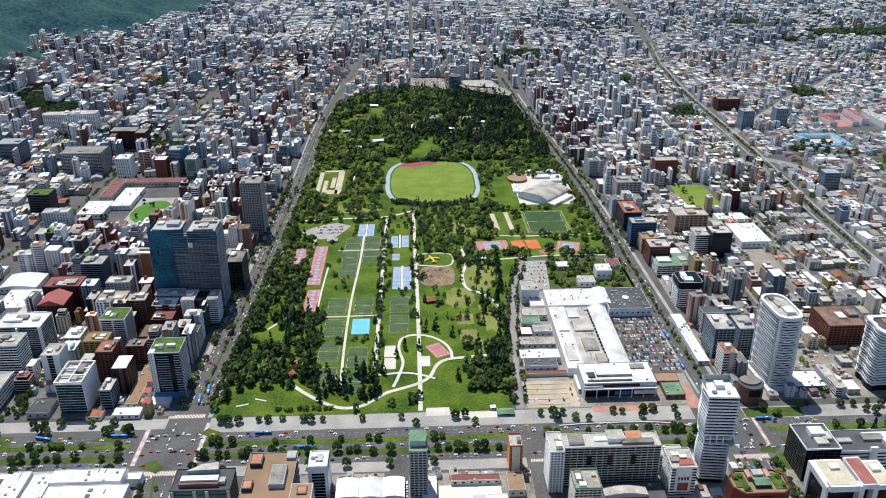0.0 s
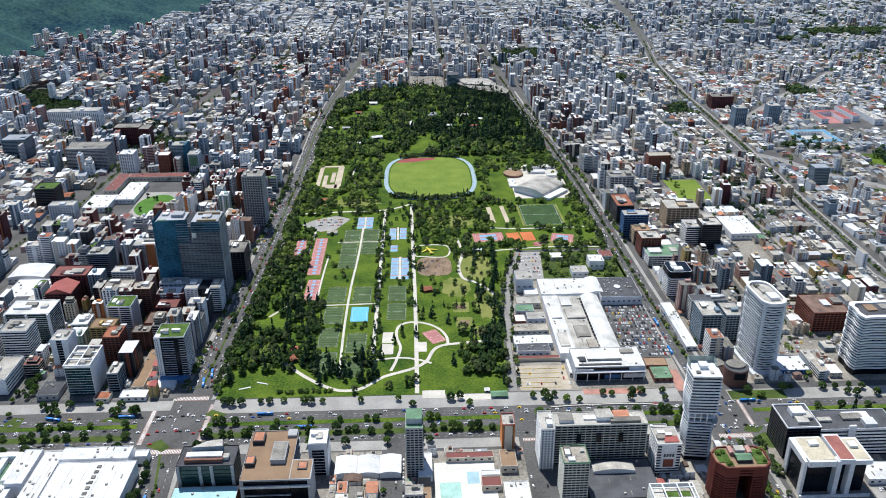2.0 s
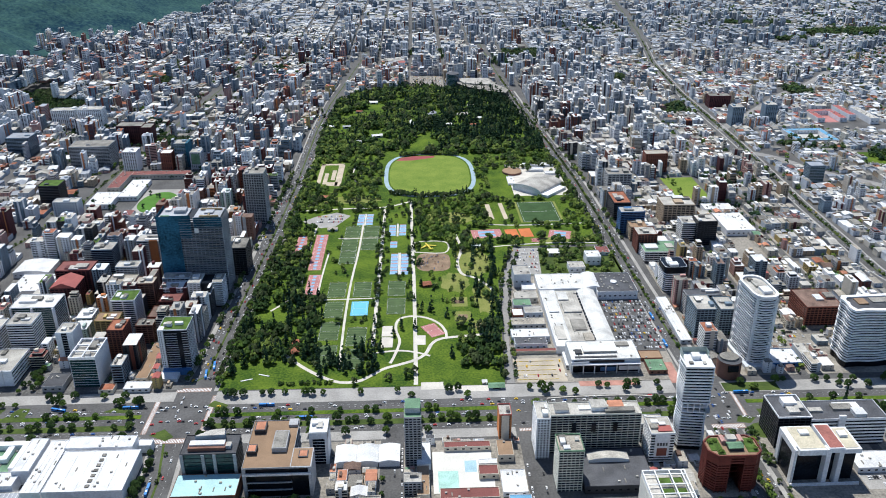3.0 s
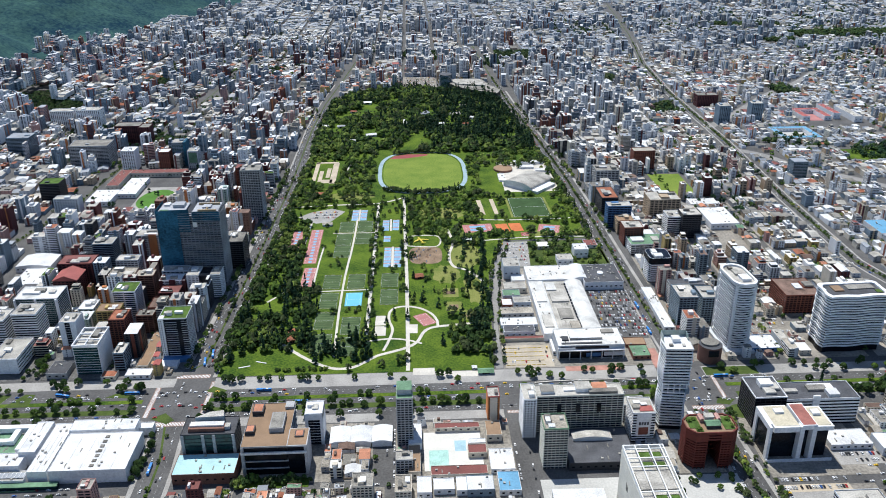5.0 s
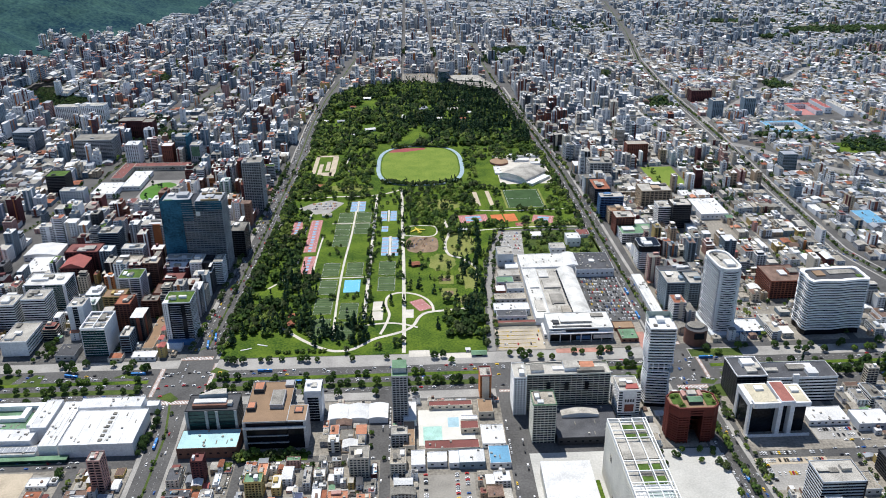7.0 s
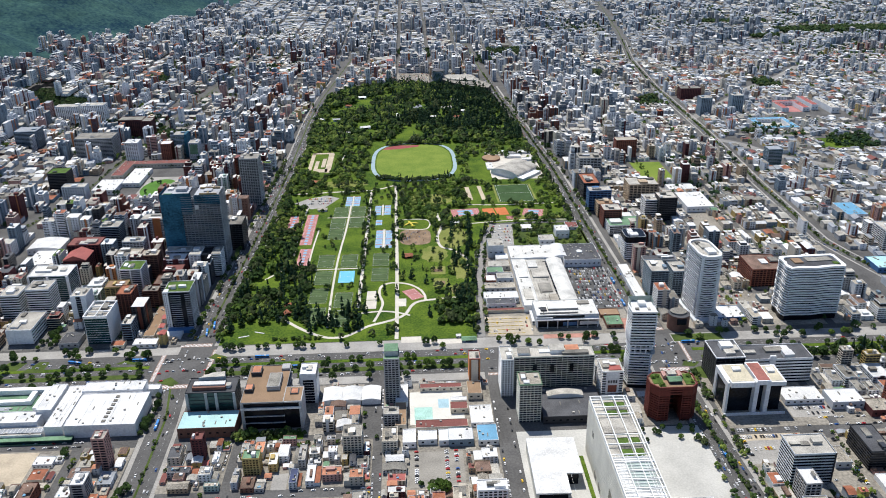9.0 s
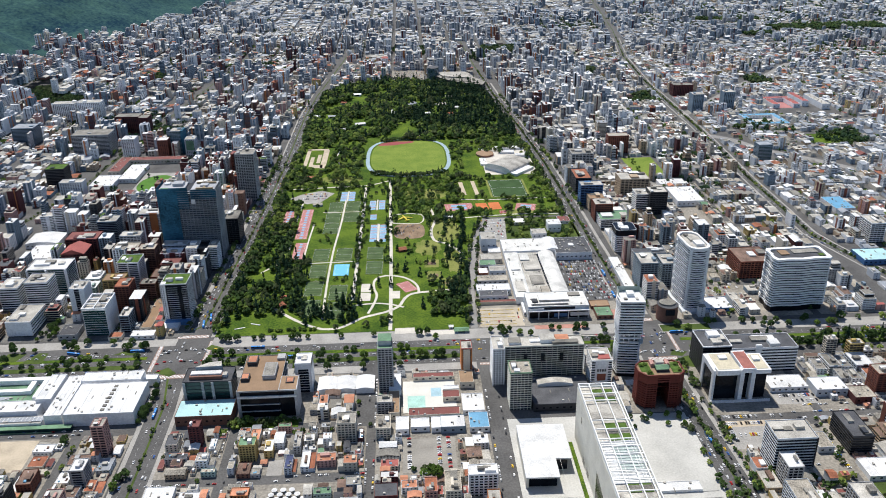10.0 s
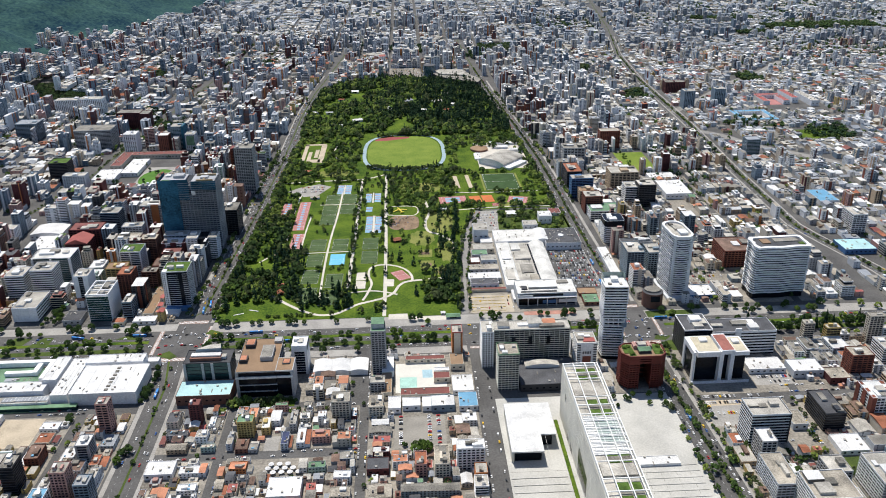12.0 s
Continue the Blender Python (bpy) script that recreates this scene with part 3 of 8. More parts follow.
        b.face([(*right[i + 1], z + h), (*right[i], z + h), (*right[i], z - 0.1), (*right[i + 1], z - 0.1)], material)
    return structure(name, b, label, category)


def lines(b, w, l, t=0.12, z=0.065, material=LINE, rows=()):
    b.box(-w / 2, w / 2, -l / 2, -l / 2 + t, 0.05, z, material); b.box(-w / 2, w / 2, l / 2 - t, l / 2, 0.05, z, material)
    b.box(-w / 2, -w / 2 + t, -l / 2 + t, l / 2 - t, 0.05, z, material); b.box(w / 2 - t, w / 2, -l / 2 + t, l / 2 - t, 0.05, z, material)
    for r in rows:
        b.box(-w / 2 + t, w / 2 - t, r - t / 2, r + t / 2, 0.05, z, material)


PZ = 0.15
park_outline = [(-226, 573), (106, 571), (112, 650), (124, 800), (160, 905), (298, 908), (302, 1144), (287, 1366), (262, 1640), (235, 1790), (120, 1850), (-20, 1850), (-130, 1800), (-190, 1720), (-205, 1490), (-201, 1150), (-208, 900)]
b = Build(LAWN)
b.prism(park_outline, 0, PZ, PAVE, LAWN)
structure("park_lawn", b, "large green park lawn edged by a kerb", "lawn")
take(-228, 130, 560, 1700); take(-190, 130, 1700, 1780); take(-128, 110, 1780, 1850); take(100, 296, 900, 1640)
b = Build(PAVE)
b.prism([(-231, 572), (-213, 900), (-206, 1150), (-209, 1490), (-196, 1700), (-205, 1490), (-201, 1150), (-208, 900), (-226, 573)], 0, 0.14, PAVE)
structure("pavement_park_east", b, "narrow pavement along the park edge", "pavement")


def turf_court(x, y, w=25.5, l=40.5, ang=-0.7):
    ob = empty("football_court", x, y, PZ, ang, "dull green artificial turf football court with white lines", "sports court", "turf courts in the park")
    b = Build(TURF); b.cbox(0, 0, w, l, 0, 0.05, TURF); part("surface", b, ob)
    b = Build(TURF2); b.box(-w / 2 + 1.6, w / 2 - 1.6, -l / 16, l / 16 - 1.2, 0.05, 0.056, TURF2)
    me = b.mesh("turf_stripe")
    for k in range(8):
        o = new("turf_stripe", me); o.parent, o.location = ob, (0, -l / 2 + l * (k + 0.5) / 8 + 0.6, 0)
    b = Build(LINE); lines(b, w - 1.6, l - 1.6, 0.14, 0.07, rows=(0,))
    part("line_marking", b, ob, "white painted lines")
    b = Build(DRY); b.ring(-w / 2 - 0.5, w / 2 + 0.5, -l / 2 - 0.5, l / 2 + 0.5, 0, 0.25, 0.4, DRY); part("kerb", b, ob, "low worn kerb")
    for s in (-1, 1):
        b = Build(STEEL)
        yy = s * (l / 2 - 0.9)
        b.box(-2.0, -1.9, yy - 0.05, yy + 0.05, 0.05, 2, STEEL); b.box(1.9, 2.0, yy - 0.05, yy + 0.05, 0.05, 2, STEEL)
        b.box(-2.0, 2.0, yy - 0.05, yy + 0.05, 2, 2.1, STEEL)
        part("goal", b, ob, "grey steel goal frame")
    return ob


for cx, cy in ((-100, 967), (-69, 968), (-102, 921), (-70, 923), (-102, 880), (-109, 786), (-73, 786), (-109, 735), (-110, 685), (-74, 672), (-109, 634), (-74, 626), (-24, 787), (-24, 741)):
    turf_court(cx, cy)


def hard_court(x, y, w, l, ang, outer, inner, n=1, label="", name="basketball_court"):
    ob = empty(name, x, y, PZ, ang, label, "sports court", "painted hard courts in the park")
    b = Build(outer); b.cbox(0, 0, w, l, 0, 0.05, outer); part("surface", b, ob)
    for k in range(n):
        cy, d = -l / 2 + l * (k + 0.5) / n, l / n
        b = Build(inner)
        if name == "basketball_court":
            b.box(-w * 0.13, w * 0.13, cy - d * 0.41, cy - d * 0.22, 0.05, 0.062, inner); b.box(-w * 0.13, w * 0.13, cy + d * 0.22, cy + d * 0.41, 0.05, 0.062, inner)
            b.prism(oval_pts(0, cy, w * 0.17, w * 0.17, 20), 0.05, 0.062, inner)
        elif name == "volleyball_court":
            b.box(-w * 0.5, w * 0.5, cy - d * 0.06, cy + d * 0.06, 0.05, 0.062, inner); part("playing_field", b, ob)
            b = Build(inner); b.box(-w * 0.5, w * 0.5, cy + d * 0.44, cy + d * 0.5, 0.05, 0.062, inner)
        else:
            b.box(-w * 0.27, w * 0.27, cy - d * 0.30, cy - d * 0.06, 0.05, 0.062, inner); b.box(-w * 0.27, w * 0.27, cy + d * 0.06, cy + d * 0.30, 0.05, 0.062, inner)
        part("playing_field", b, ob)
        b = Build(LINE)
        for s in (-1, 1):
            b.box(-w * 0.40, w * 0.40, cy + s * d * 0.42 - 0.08, cy + s * d * 0.42 + 0.08, 0.05, 0.066, LINE)
            b.box(s * w * 0.40 - 0.08, s * w * 0.40 + 0.08, cy - d * 0.42, cy + d * 0.42, 0.05, 0.067, LINE)
        b.box(-w * 0.4, w * 0.4, cy - 0.08, cy + 0.08, 0.05, 0.068, LINE)
        part("line_marking", b, ob, "white painted lines")
    return ob


RB = "faded red hard court with pale blue playing fields"
hard_court(-180, 927, 18, 60, -2, COURT_RED, COURT_BLUE, 2, RB)
hard_court(-149, 901, 19.5, 116, 0, COURT_RED, COURT_BLUE, 4, RB)
hard_court(-146, 802, 18.5, 55, -1, COURT_RED, COURT_BLUE, 2, RB)
BB = "pale blue hard court with red centre strips"
for cx, cy, l, n in ((-89, 1013, 43, 2), (-74, 1013, 43, 2), (-34, 970, 40, 2), (-17, 971, 40, 2), (-31, 920, 21, 1), (-29, 858, 63, 3), (-13, 857, 64, 3)):
    hard_court(cx, cy, 11.2, l, -0.5, COURT_BLUE, COURT_RED, n, BB, "volleyball_court")
hard_court(25, 682, 20, 27.5, 26.6, COURT_RED, COURT_RED, 1, "bright red basketball court with white lines")
hard_court(122, 951, 50, 30, 4, COURT_RED, COURT_BLUE, 1, RB, "tennis_court")
for cx in (164, 187):
    flat("clay_court", cx, 951 + (cx - 175) * 0.08, 20.5, 30, 5, CLAY, PZ, None, "orange clay tennis court", category="sports court")
hard_court(242, 944, 36, 28, -14, COURT_RED, COURT_BLUE, 1, RB, "tennis_court")
hard_court(203, 925, 22, 12, 2, MAROON, COURT_RED, 1, "small dark red hard court", "tennis_court")
hard_court(-74, 737, 23.4, 34.6, 0, POOL, POOL, 1, "bright blue rollerskating rink with white edge", "skating_rink")
for cx, cy, w, l in ((-34, 682, 14.4, 23), (-34, 658, 14.6, 21.5), (8, 661, 14, 20)):
    flat("paved_court", cx, cy, w, l, -1, PATHM, PZ, None, "plain pale concrete court", 0.07, "sports court")
# large turf pitch and the sand lanes beside it
ob = empty("football_pitch", 221, 1032, PZ, 1, "dull green football pitch with white lines and pale edge", "sports pitch")
b = Build(DRY); b.cbox(0, 0, 74, 84, 0, 0.04, DRY); part("surround", b, ob)
b = Build(TURF); b.cbox(0, 0, 66, 80, 0.03, 0.08, TURF); part("surface", b, ob)
b = Build(LINE); lines(b, 62, 76, 0.3, 0.095, rows=(0,)); part("line_marking", b, ob)
flat("sand_lane", 135, 1035, 8, 62, 3, SAND, PZ, None, "pale sandy playing lane", category="sports lane")
flat("sand_lane", 159, 1037, 7.5, 65, 3, SAND, PZ, None, "pale sandy playing lane", category="sports lane")


def oval(cx, cy, a, bb, n=56, p=3.0):
    out = []
    for k in range(n):
        t = 2 * math.pi * k / n
        c, s = math.cos(t), math.sin(t)
        out.append((cx + a * math.copysign(abs(c) ** (2 / p), c), cy + bb * math.copysign(abs(s) ** (2 / p), s)))
    return out


b = Build(TRACK)
b.prism(oval(34, 1214, 90, 112), PZ - 0.1, PZ + 0.04, TRACK)
structure("running_track", b, "pale blue running track round the field", "track")
b = Build(LAWN)
b.prism(oval(34, 1215, 82, 106), PZ - 0.1, PZ + 0.08, LAWN, LAWN)
structure("field_verge", b, "green verge inside the track", "lawn")
b = Build(FIELD)
b.prism(oval(34, 1214, 79, 101), PZ - 0.1, PZ + 0.12, FIELD)
structure("oval_field", b, "large oval field of worn yellow-green grass", "sports field")
b = Build(MAROON)
b.prism([(-34, 1287), (0, 1288), (44, 1302), (48, 1312), (5, 1313), (-24, 1304)], PZ, PZ + 0.16, MAROON)
structure("maroon_apron", b, "maroon surfaced corner of the field", "track")
b = Build(PAVE)
b.prism([(-189, 1009), (-155, 983), (-130, 989), (-108, 1029), (-133, 1043), (-169, 1028)], PZ, PZ + 0.05, PAVE)
structure("car_park", b, "grey paved car park in the park", "car park")
b = Build(SAND)
b.prism(oval(31, 861, 26, 28, 40, 3.5), PZ, PZ + 0.04, EARTH)
structure("playground", b, "reddish earth playground", "playground")
b = Build(SAND)
b.prism([(-188, 1278), (-133, 1266), (-130, 1157), (-174, 1172)], PZ, PZ + 0.03, LAWN)
for x0, x1, y0, y1 in ((-186, -178, 1175, 1275), (-186, -140, 1268, 1276), (-150, -138, 1160, 1270), (-174, -166, 1170, 1225), (-166, -145, 1162, 1180), (-160, -152, 1190, 1240)):
    b.box(x0, x1, y0, y1, PZ, PZ + 0.3, SAND)
structure("bike_track", b, "sandy dirt bike track with banks", "track")
for cx, cy, ra, rb in ((90, 860, 26, 42), (60, 800, 20, 26), (98, 760, 14, 40), (60, 1010, 40, 26), (240, 925, 48, 12), (-110, 1095, 50, 16)):
    b = Build(DRY); b.prism([(cx + (px - cx) * (1 + 0.12 * math.sin(k * 1.7)), cy + (py - cy) * (1 + 0.12 * math.cos(k * 2.3))) for k, (px, py) in enumerate(oval(cx, cy, ra, rb, 28, 2.4))], PZ - 0.05, PZ + 0.015, DRY)
    structure("dry_lawn", b, "drier yellowish part of the park lawn", "lawn")
P = "pale concrete footpath through the lawn"
ribbon("path", [(2, 574), (2, 640), (1, 800), (-1, 900), (-3, 1085)], 5.0, PATHM, PZ, label=P)
ribbon("path", [(-52, 650), (-51, 760), (-50, 900), (-49, 1055)], 5.0, PATHM, PZ, label=P)
ribbon("path", [(-160, 640), (-154, 631), (-132, 610), (-108, 592), (-87, 582), (-66, 583), (-51, 593), (-36, 605), (-16, 613), (0, 620), (14, 632), (23, 653), (35, 663), (60, 667), (95, 671)], 4.4, PATHM, PZ + 0.01, label=P)
ribbon("path", [(-29, 615), (-23, 634), (-18, 660), (-23, 683), (-22, 703), (-13, 713), (2, 715), (20, 709), (34, 696), (41, 680), (42, 666)], 3.6, PATHM, PZ + 0.02, label=P)
ribbon("path", [(-52, 636), (-20, 640), (2, 636), (20, 628)], 3, PATHM, PZ + 0.015, label=P)
ribbon("path", [(-200, 1052), (-120, 1058), (-49, 1062), (-3, 1085)], 4, PATHM, PZ + 0.01, label=P)
ribbon("path", [(-136, 700), (-135, 830), (-132, 900)], 2.6, PATHM, PZ + 0.005, label=P)
ribbon("path", [(-90, 605), (-92, 700), (-91, 800), (-86, 900), (-84, 995)], 3.2, PATHM, PZ + 0.005, label=P)
ribbon("path", [(-135, 760), (-92, 761), (-50, 762)], 2.4, PATHM, PZ + 0.012, label=P)
ribbon("path", [(-122, 944), (-84, 944), (-50, 944)], 2.4, PATHM, PZ + 0.012, label=P)
ribbon("path", [(-162, 990), (-165, 900), (-163, 780), (-175, 760), (-195, 735)], 3.2, PATHM, PZ + 0.013, label=P)
ribbon("path", [(70, 950), (76, 900), (68, 860), (72, 825), (92, 810), (112, 780), (108, 760)], 4.5, PATHM, PZ + 0.013, label=P)
ribbon("path", [(46, 1320), (70, 1370), (95, 1450), (60, 1560), (20, 1650)], 4, PATHM, PZ + 0.01, label=P)
ribbon("path", [(-110, 1180), (-118, 1230), (-112, 1280)], 3, PATHM, PZ + 0.01, label=P)

# ---------------------------------------------------------------- avenue strips
def strip(name, x0, x1, y0, y1, material, h, label, category):
    b = Build(material)
    b.box(x0, x1, y0, y1, 0, h, material)
    return structure(name, b, label, category)


strip("pavement_park_north", -226, 300, 549, 571, PAVE, 0.14, "wide pale pavement in front of the park", "pavement")
for x0, x1 in ((-600, -300), (-225, 95), (135, 300), (372, 700)):
    strip("median", x0, x1, 529, 535, LAWN, 0.15, "grassy median with a kerb", "median")
    strip("median", x0 + 6, x1 - 4, 511, 519, VERGE, 0.15, "grassy median with trees and a kerb", "median")
for x0, x1 in ((-620, -290), (-232, -30), (0, 108), (134, 312)):
    strip("pavement", x0, x1, 488, 501, PAVE, 0.14, "pale concrete pavement along the avenue", "pavement")
strip("pavement", -620, -272, 556, 572, PAVE, 0.14, "pale concrete pavement along the avenue", "pavement")
strip("pavement", 355, 720, 548, 566, PAVE, 0.14, "pale concrete pavement along the avenue", "pavement")
take(-700, 900, 488, 572)
for pts, w in ((SHYRIS, 38), (AMAZON, 32), (AGOSTO, 25), (DICIEMBRE, 20)):
    for (xa, ya), (xb, yb) in zip(pts[:-1], pts[1:]):
        n = max(1, int((yb - ya) / 40))
        for k in range(n):
            t0, t1 = k / n, (k + 1) / n
            u0, u1 = xa + (xb - xa) * t0, xa + (xb - xa) * t1
            ww = w if ya < 1250 else w * 0.72
            take(min(u0, u1) - ww / 2, max(u0, u1) + ww / 2, ya + (yb - ya) * t0, ya + (yb - ya) * t1)
    MED = VERGE
    b = Build(MED)
    for (xa, ya), (xb, yb) in zip(pts[:-1], pts[1:]):
        if 490 < ya < 560 and pts is not AGOSTO:
            ya = 585
        if 490 < yb < 560 and pts is not AGOSTO:
            yb = 490
        if yb > ya:
            b.prism([(xa - 1.2, ya), (xa + 1.2, ya), (xb + 1.2, yb), (xb - 1.2, yb)], 0, 0.16, PAVE, MED)
    structure("median", b, "narrow planted median along the avenue", "median")

for poly in ([(-455, 529), (-428, 530), (-428, 550), (-440, 551)], [(-483, 536), (-462, 534), (-455, 550), (-478, 552)], [(-345, 541), (-318, 539), (-309, 546), (-330, 551)], [(-282, 503), (-262, 494), (-255, 500), (-268, 512)],
             [(-232, 547), (-212, 541), (-208, 548), (-226, 556)], [(318, 552), (328, 548), (330, 566), (322, 568)], [(348, 500), (362, 497), (372, 506), (354, 510)]):
    b = Build(VERGE); b.prism(poly, 0, 0.16, PAVE, VERGE)
    structure("traffic_island", b, "grassy traffic island with a pale kerb", "traffic island")
def side_pavement(line, o0, o1, ya, yb, label):
    b = Build(PAVE)
    ys = list(np.arange(ya, yb, 40.0)) + [yb]
    for y0, y1 in zip(ys[:-1], ys[1:]):
        xa, xb = along(line, float(y0)), along(line, float(y1))
        b.prism([(xa + o0, float(y0)), (xa + o1, float(y0)), (xb + o1, float(y1)), (xb + o0, float(y1))], 0, 0.13, PAVE)
    return structure("pavement", b, label, "pavement")


for line, o0, o1, ya, yb in ((AMAZON, -17, -12.6, 400, 488), (AMAZON, 12.6, 17.5, 150, 488), (AMAZON, 12.6, 17.5, 590, 1800), (AMAZON, -17, -12.6, 910, 1700), (AMAZON, -15.5, -12.4, 590, 900), (SHYRIS, -21, -15, 590, 1240), (SHYRIS, -16, -13, 1240, 1900), (SHYRIS, -20, -15, 150, 488), (SHYRIS, 14.5, 19, 150, 488), (AGOSTO, -13, -10, 570, 2400), (AGOSTO, 10, 13, 570, 2400)):
    side_pavement(line, o0, o1, ya, yb, "pale concrete pavement along the avenue")
strip("office_lawn", -164, -96, 399.5, 411, LAWN, 0.3, "green lawn strip in front of the office", "lawn")

for x0, x1, y0, y1 in ((192, 262, 564, 573), (300, 312, 566, 604)):
    strip("terrace_paving", x0, x1, y0, y1, mat("pink_paving", (0.46, 0.24, 0.19), 0.95, vary=0.25, scale=0.8), 0.2, "pinkish red paved terrace with planters", "paving")
ribbon("underpass_wall", [(150, 544), (185, 546), (244, 546), (276, 542), (300, 536)], 1.2, PATHM, 0.1, 1.1, "low pale concrete underpass wall", "wall")
strip("corner_garden", 356, 420, 549, 564, VERGE, 0.17, "planted corner with shrubs", "lawn")
b = Build(PATHM); b.prism(oval(376, 486, 20, 12, 30, 2.2), 0, 0.17, PATHM, VERGE); structure("round_bed", b, "round planted bed by the offices", "planting bed")

for pts, w in (([(-81.5, 990), (-81.5, 1036)], 3), ([(-25.5, 948), (-25.5, 994)], 3), ([(-21, 824), (-21, 892)], 4)):
    ribbon("path", pts, w, PATHM, PZ + 0.018, label="pale walk between two courts")
ribbon("path", [(122, 905), (180, 912), (240, 915), (296, 912)], 3, PATHM, PZ + 0.02, label=P)
ribbon("path", [(126, 985), (180, 980), (262, 982), (298, 984)], 3, PATHM, PZ + 0.02, label=P)


# ---------------------------------------------------------------- landmark buildings
HR = random.Random(11)


def rrect(w, l, r=0.0, n=5):
    """A rectangle with rounded corners, anticlockwise."""
    if r <= 0:
        return [(-w / 2, -l / 2), (w / 2, -l / 2), (w / 2, l / 2), (-w / 2, l / 2)]
    out = []
    for cx, cy, a0 in ((w / 2 - r, -l / 2 + r, -90), (w / 2 - r, l / 2 - r, 0), (-w / 2 + r, l / 2 - r, 90), (-w / 2 + r, -l / 2 + r, 180)):
        for k in range(n + 1):
            a = radians(a0 + 90 * k / n)
            out.append((cx + r * math.cos(a), cy + r * math.sin(a)))
    return out


def shrink(poly, d):
    """The same outline drawn in by about d."""
    out = []
    for x, y in poly:
        out.append((x - math.copysign(min(d, abs(x)), x), y - math.copysign(min(d, abs(y)), y)))
    return out


def repeat(name, build, parent, places, label=""):
    me = build.mesh(name)
    for p in places:
        ob = new(name, me)
        ob.parent, ob.location = parent, p
        tagged(ob, label)


def roof_box(ob, x, y, w, l, z, h, wall, top=None, name="roof_house"):
    b = Build(wall)
    b.cbox(x, y, w, l, z, z + h, wall)
    o = part(name, b, ob)
    if top:
        b = Build(top)
        b.cbox(x, y, w + 0.5, l + 0.5, z + h, z + h + 0.25, top, True)
        part("roof_cap", b, o)
    return o


def parapet(ob, poly, z, wall, h=1.0, t=0.35):
    b, inner = Build(wall), shrink(poly, t)
    n = len(poly)
    for i in range(n):
        j = (i + 1) % n
        a, c, d, e = poly[i], poly[j], inner[j], inner[i]
        b.face([(*a, z), (*c, z), (*c, z + h), (*a, z + h)], wall); b.face([(*d, z), (*e, z), (*e, z + h), (*d, z + h)], wall)
        b.face([(*a, z + h), (*c, z + h), (*d, z + h), (*e, z + h)], wall)
    part("parapet", b, ob)


def tower(name, label, x, y, w, l, h, wall, roof, st=3.3, band=1.4, glass=GLASS, nx=0, ny=0, pw=0.5, ang=0.0, r=0.0, proud=0.4, cat="office building", base=0.0, units=3, group="", z=0.15, accent=""):
    """A building whose storeys, piers, glazing, roof and roof houses are parts."""
    ob = empty(name, x, y, z, ang, label, cat, group)
    W, R = WALL[wall] if isinstance(wall, str) else wall, ROOF[roof] if isinstance(roof, str) else roof
    poly, band, pw = rrect(w, l, r), band * 0.8, pw * 0.72
    b = Build(glass); b.prism(shrink(poly, proud), 0, h - 0.05, glass); part("glazing", b, ob, "dark reflecting glass")
    n = max(1, int(round((h - base) / st)))
    st = (h - base) / n
    b = Build(W); b.prism(poly, st - band, st, W, bottom=True)
    repeat("storey", b, ob, [(0, 0, base + k * st) for k in range(n)])
    if nx:
        b = Build(W); b.box(-pw / 2, pw / 2, -l / 2 + proud * 0.2, l / 2 - proud * 0.2, 0, h - 0.2, W)
        repeat("pier", b, ob, [(-w / 2 + pw / 2 + 0.03 + (w - pw - 0.06) * k / nx, 0, 0) for k in range(1, nx)])
        b = Build(W); b.cbox(0, 0, pw, pw, 0, h - 0.2, W)
        if not r:
            repeat("corner_pier", b, ob, [(sx * (w / 2 - pw / 2 - 0.04), sy * (l / 2 - pw / 2 - 0.04), 0) for sx in (-1, 1) for sy in (-1, 1)])
    if ny:
        b = Build(W); b.box(-w / 2 + proud * 0.2, w / 2 - proud * 0.2, -pw / 2, pw / 2, 0, h - 0.2, W)
        repeat("pier", b, ob, [(0, -l / 2 + (l - pw) * k / ny + pw / 2, 0) for k in range(1, ny)])
    b = Build(R); b.prism(shrink(poly, 0.4), h, h + 0.15, R); part("roof", b, ob)
    parapet(ob, poly, h, W)
    if accent:
        b = Build(WALL[accent]); sw = w * 0.24
        b.box(-sw / 2, sw / 2, -l / 2 - 0.35, -l / 2 + 0.5, 0, h + 1.6, WALL[accent]); part("stair_shaft", b, ob)
    for unit in range(units):
        uw, ul = HR.uniform(0.12, 0.4) * w, HR.uniform(0.12, 0.4) * l
        roof_box(ob, HR.uniform(-0.5, 0.5) * (w - uw - 3), HR.uniform(-0.5, 0.5) * (l - ul - 3), uw, ul, h + 0.15, HR.uniform(1.2, 4.0), HR.choice([W, ROOF["pale"], ROOF["grey"], ROOF["white"]]), HR.choice([ROOF["pale"], ROOF["grey"], ROOF["white"]]) if unit == 0 else None)
    return ob


def mark(x0, x1, y0, y1):
    take(x0, x1, y0, y1)
    return (x0 + x1) / 2, (y0 + y1) / 2, x1 - x0, y1 - y0


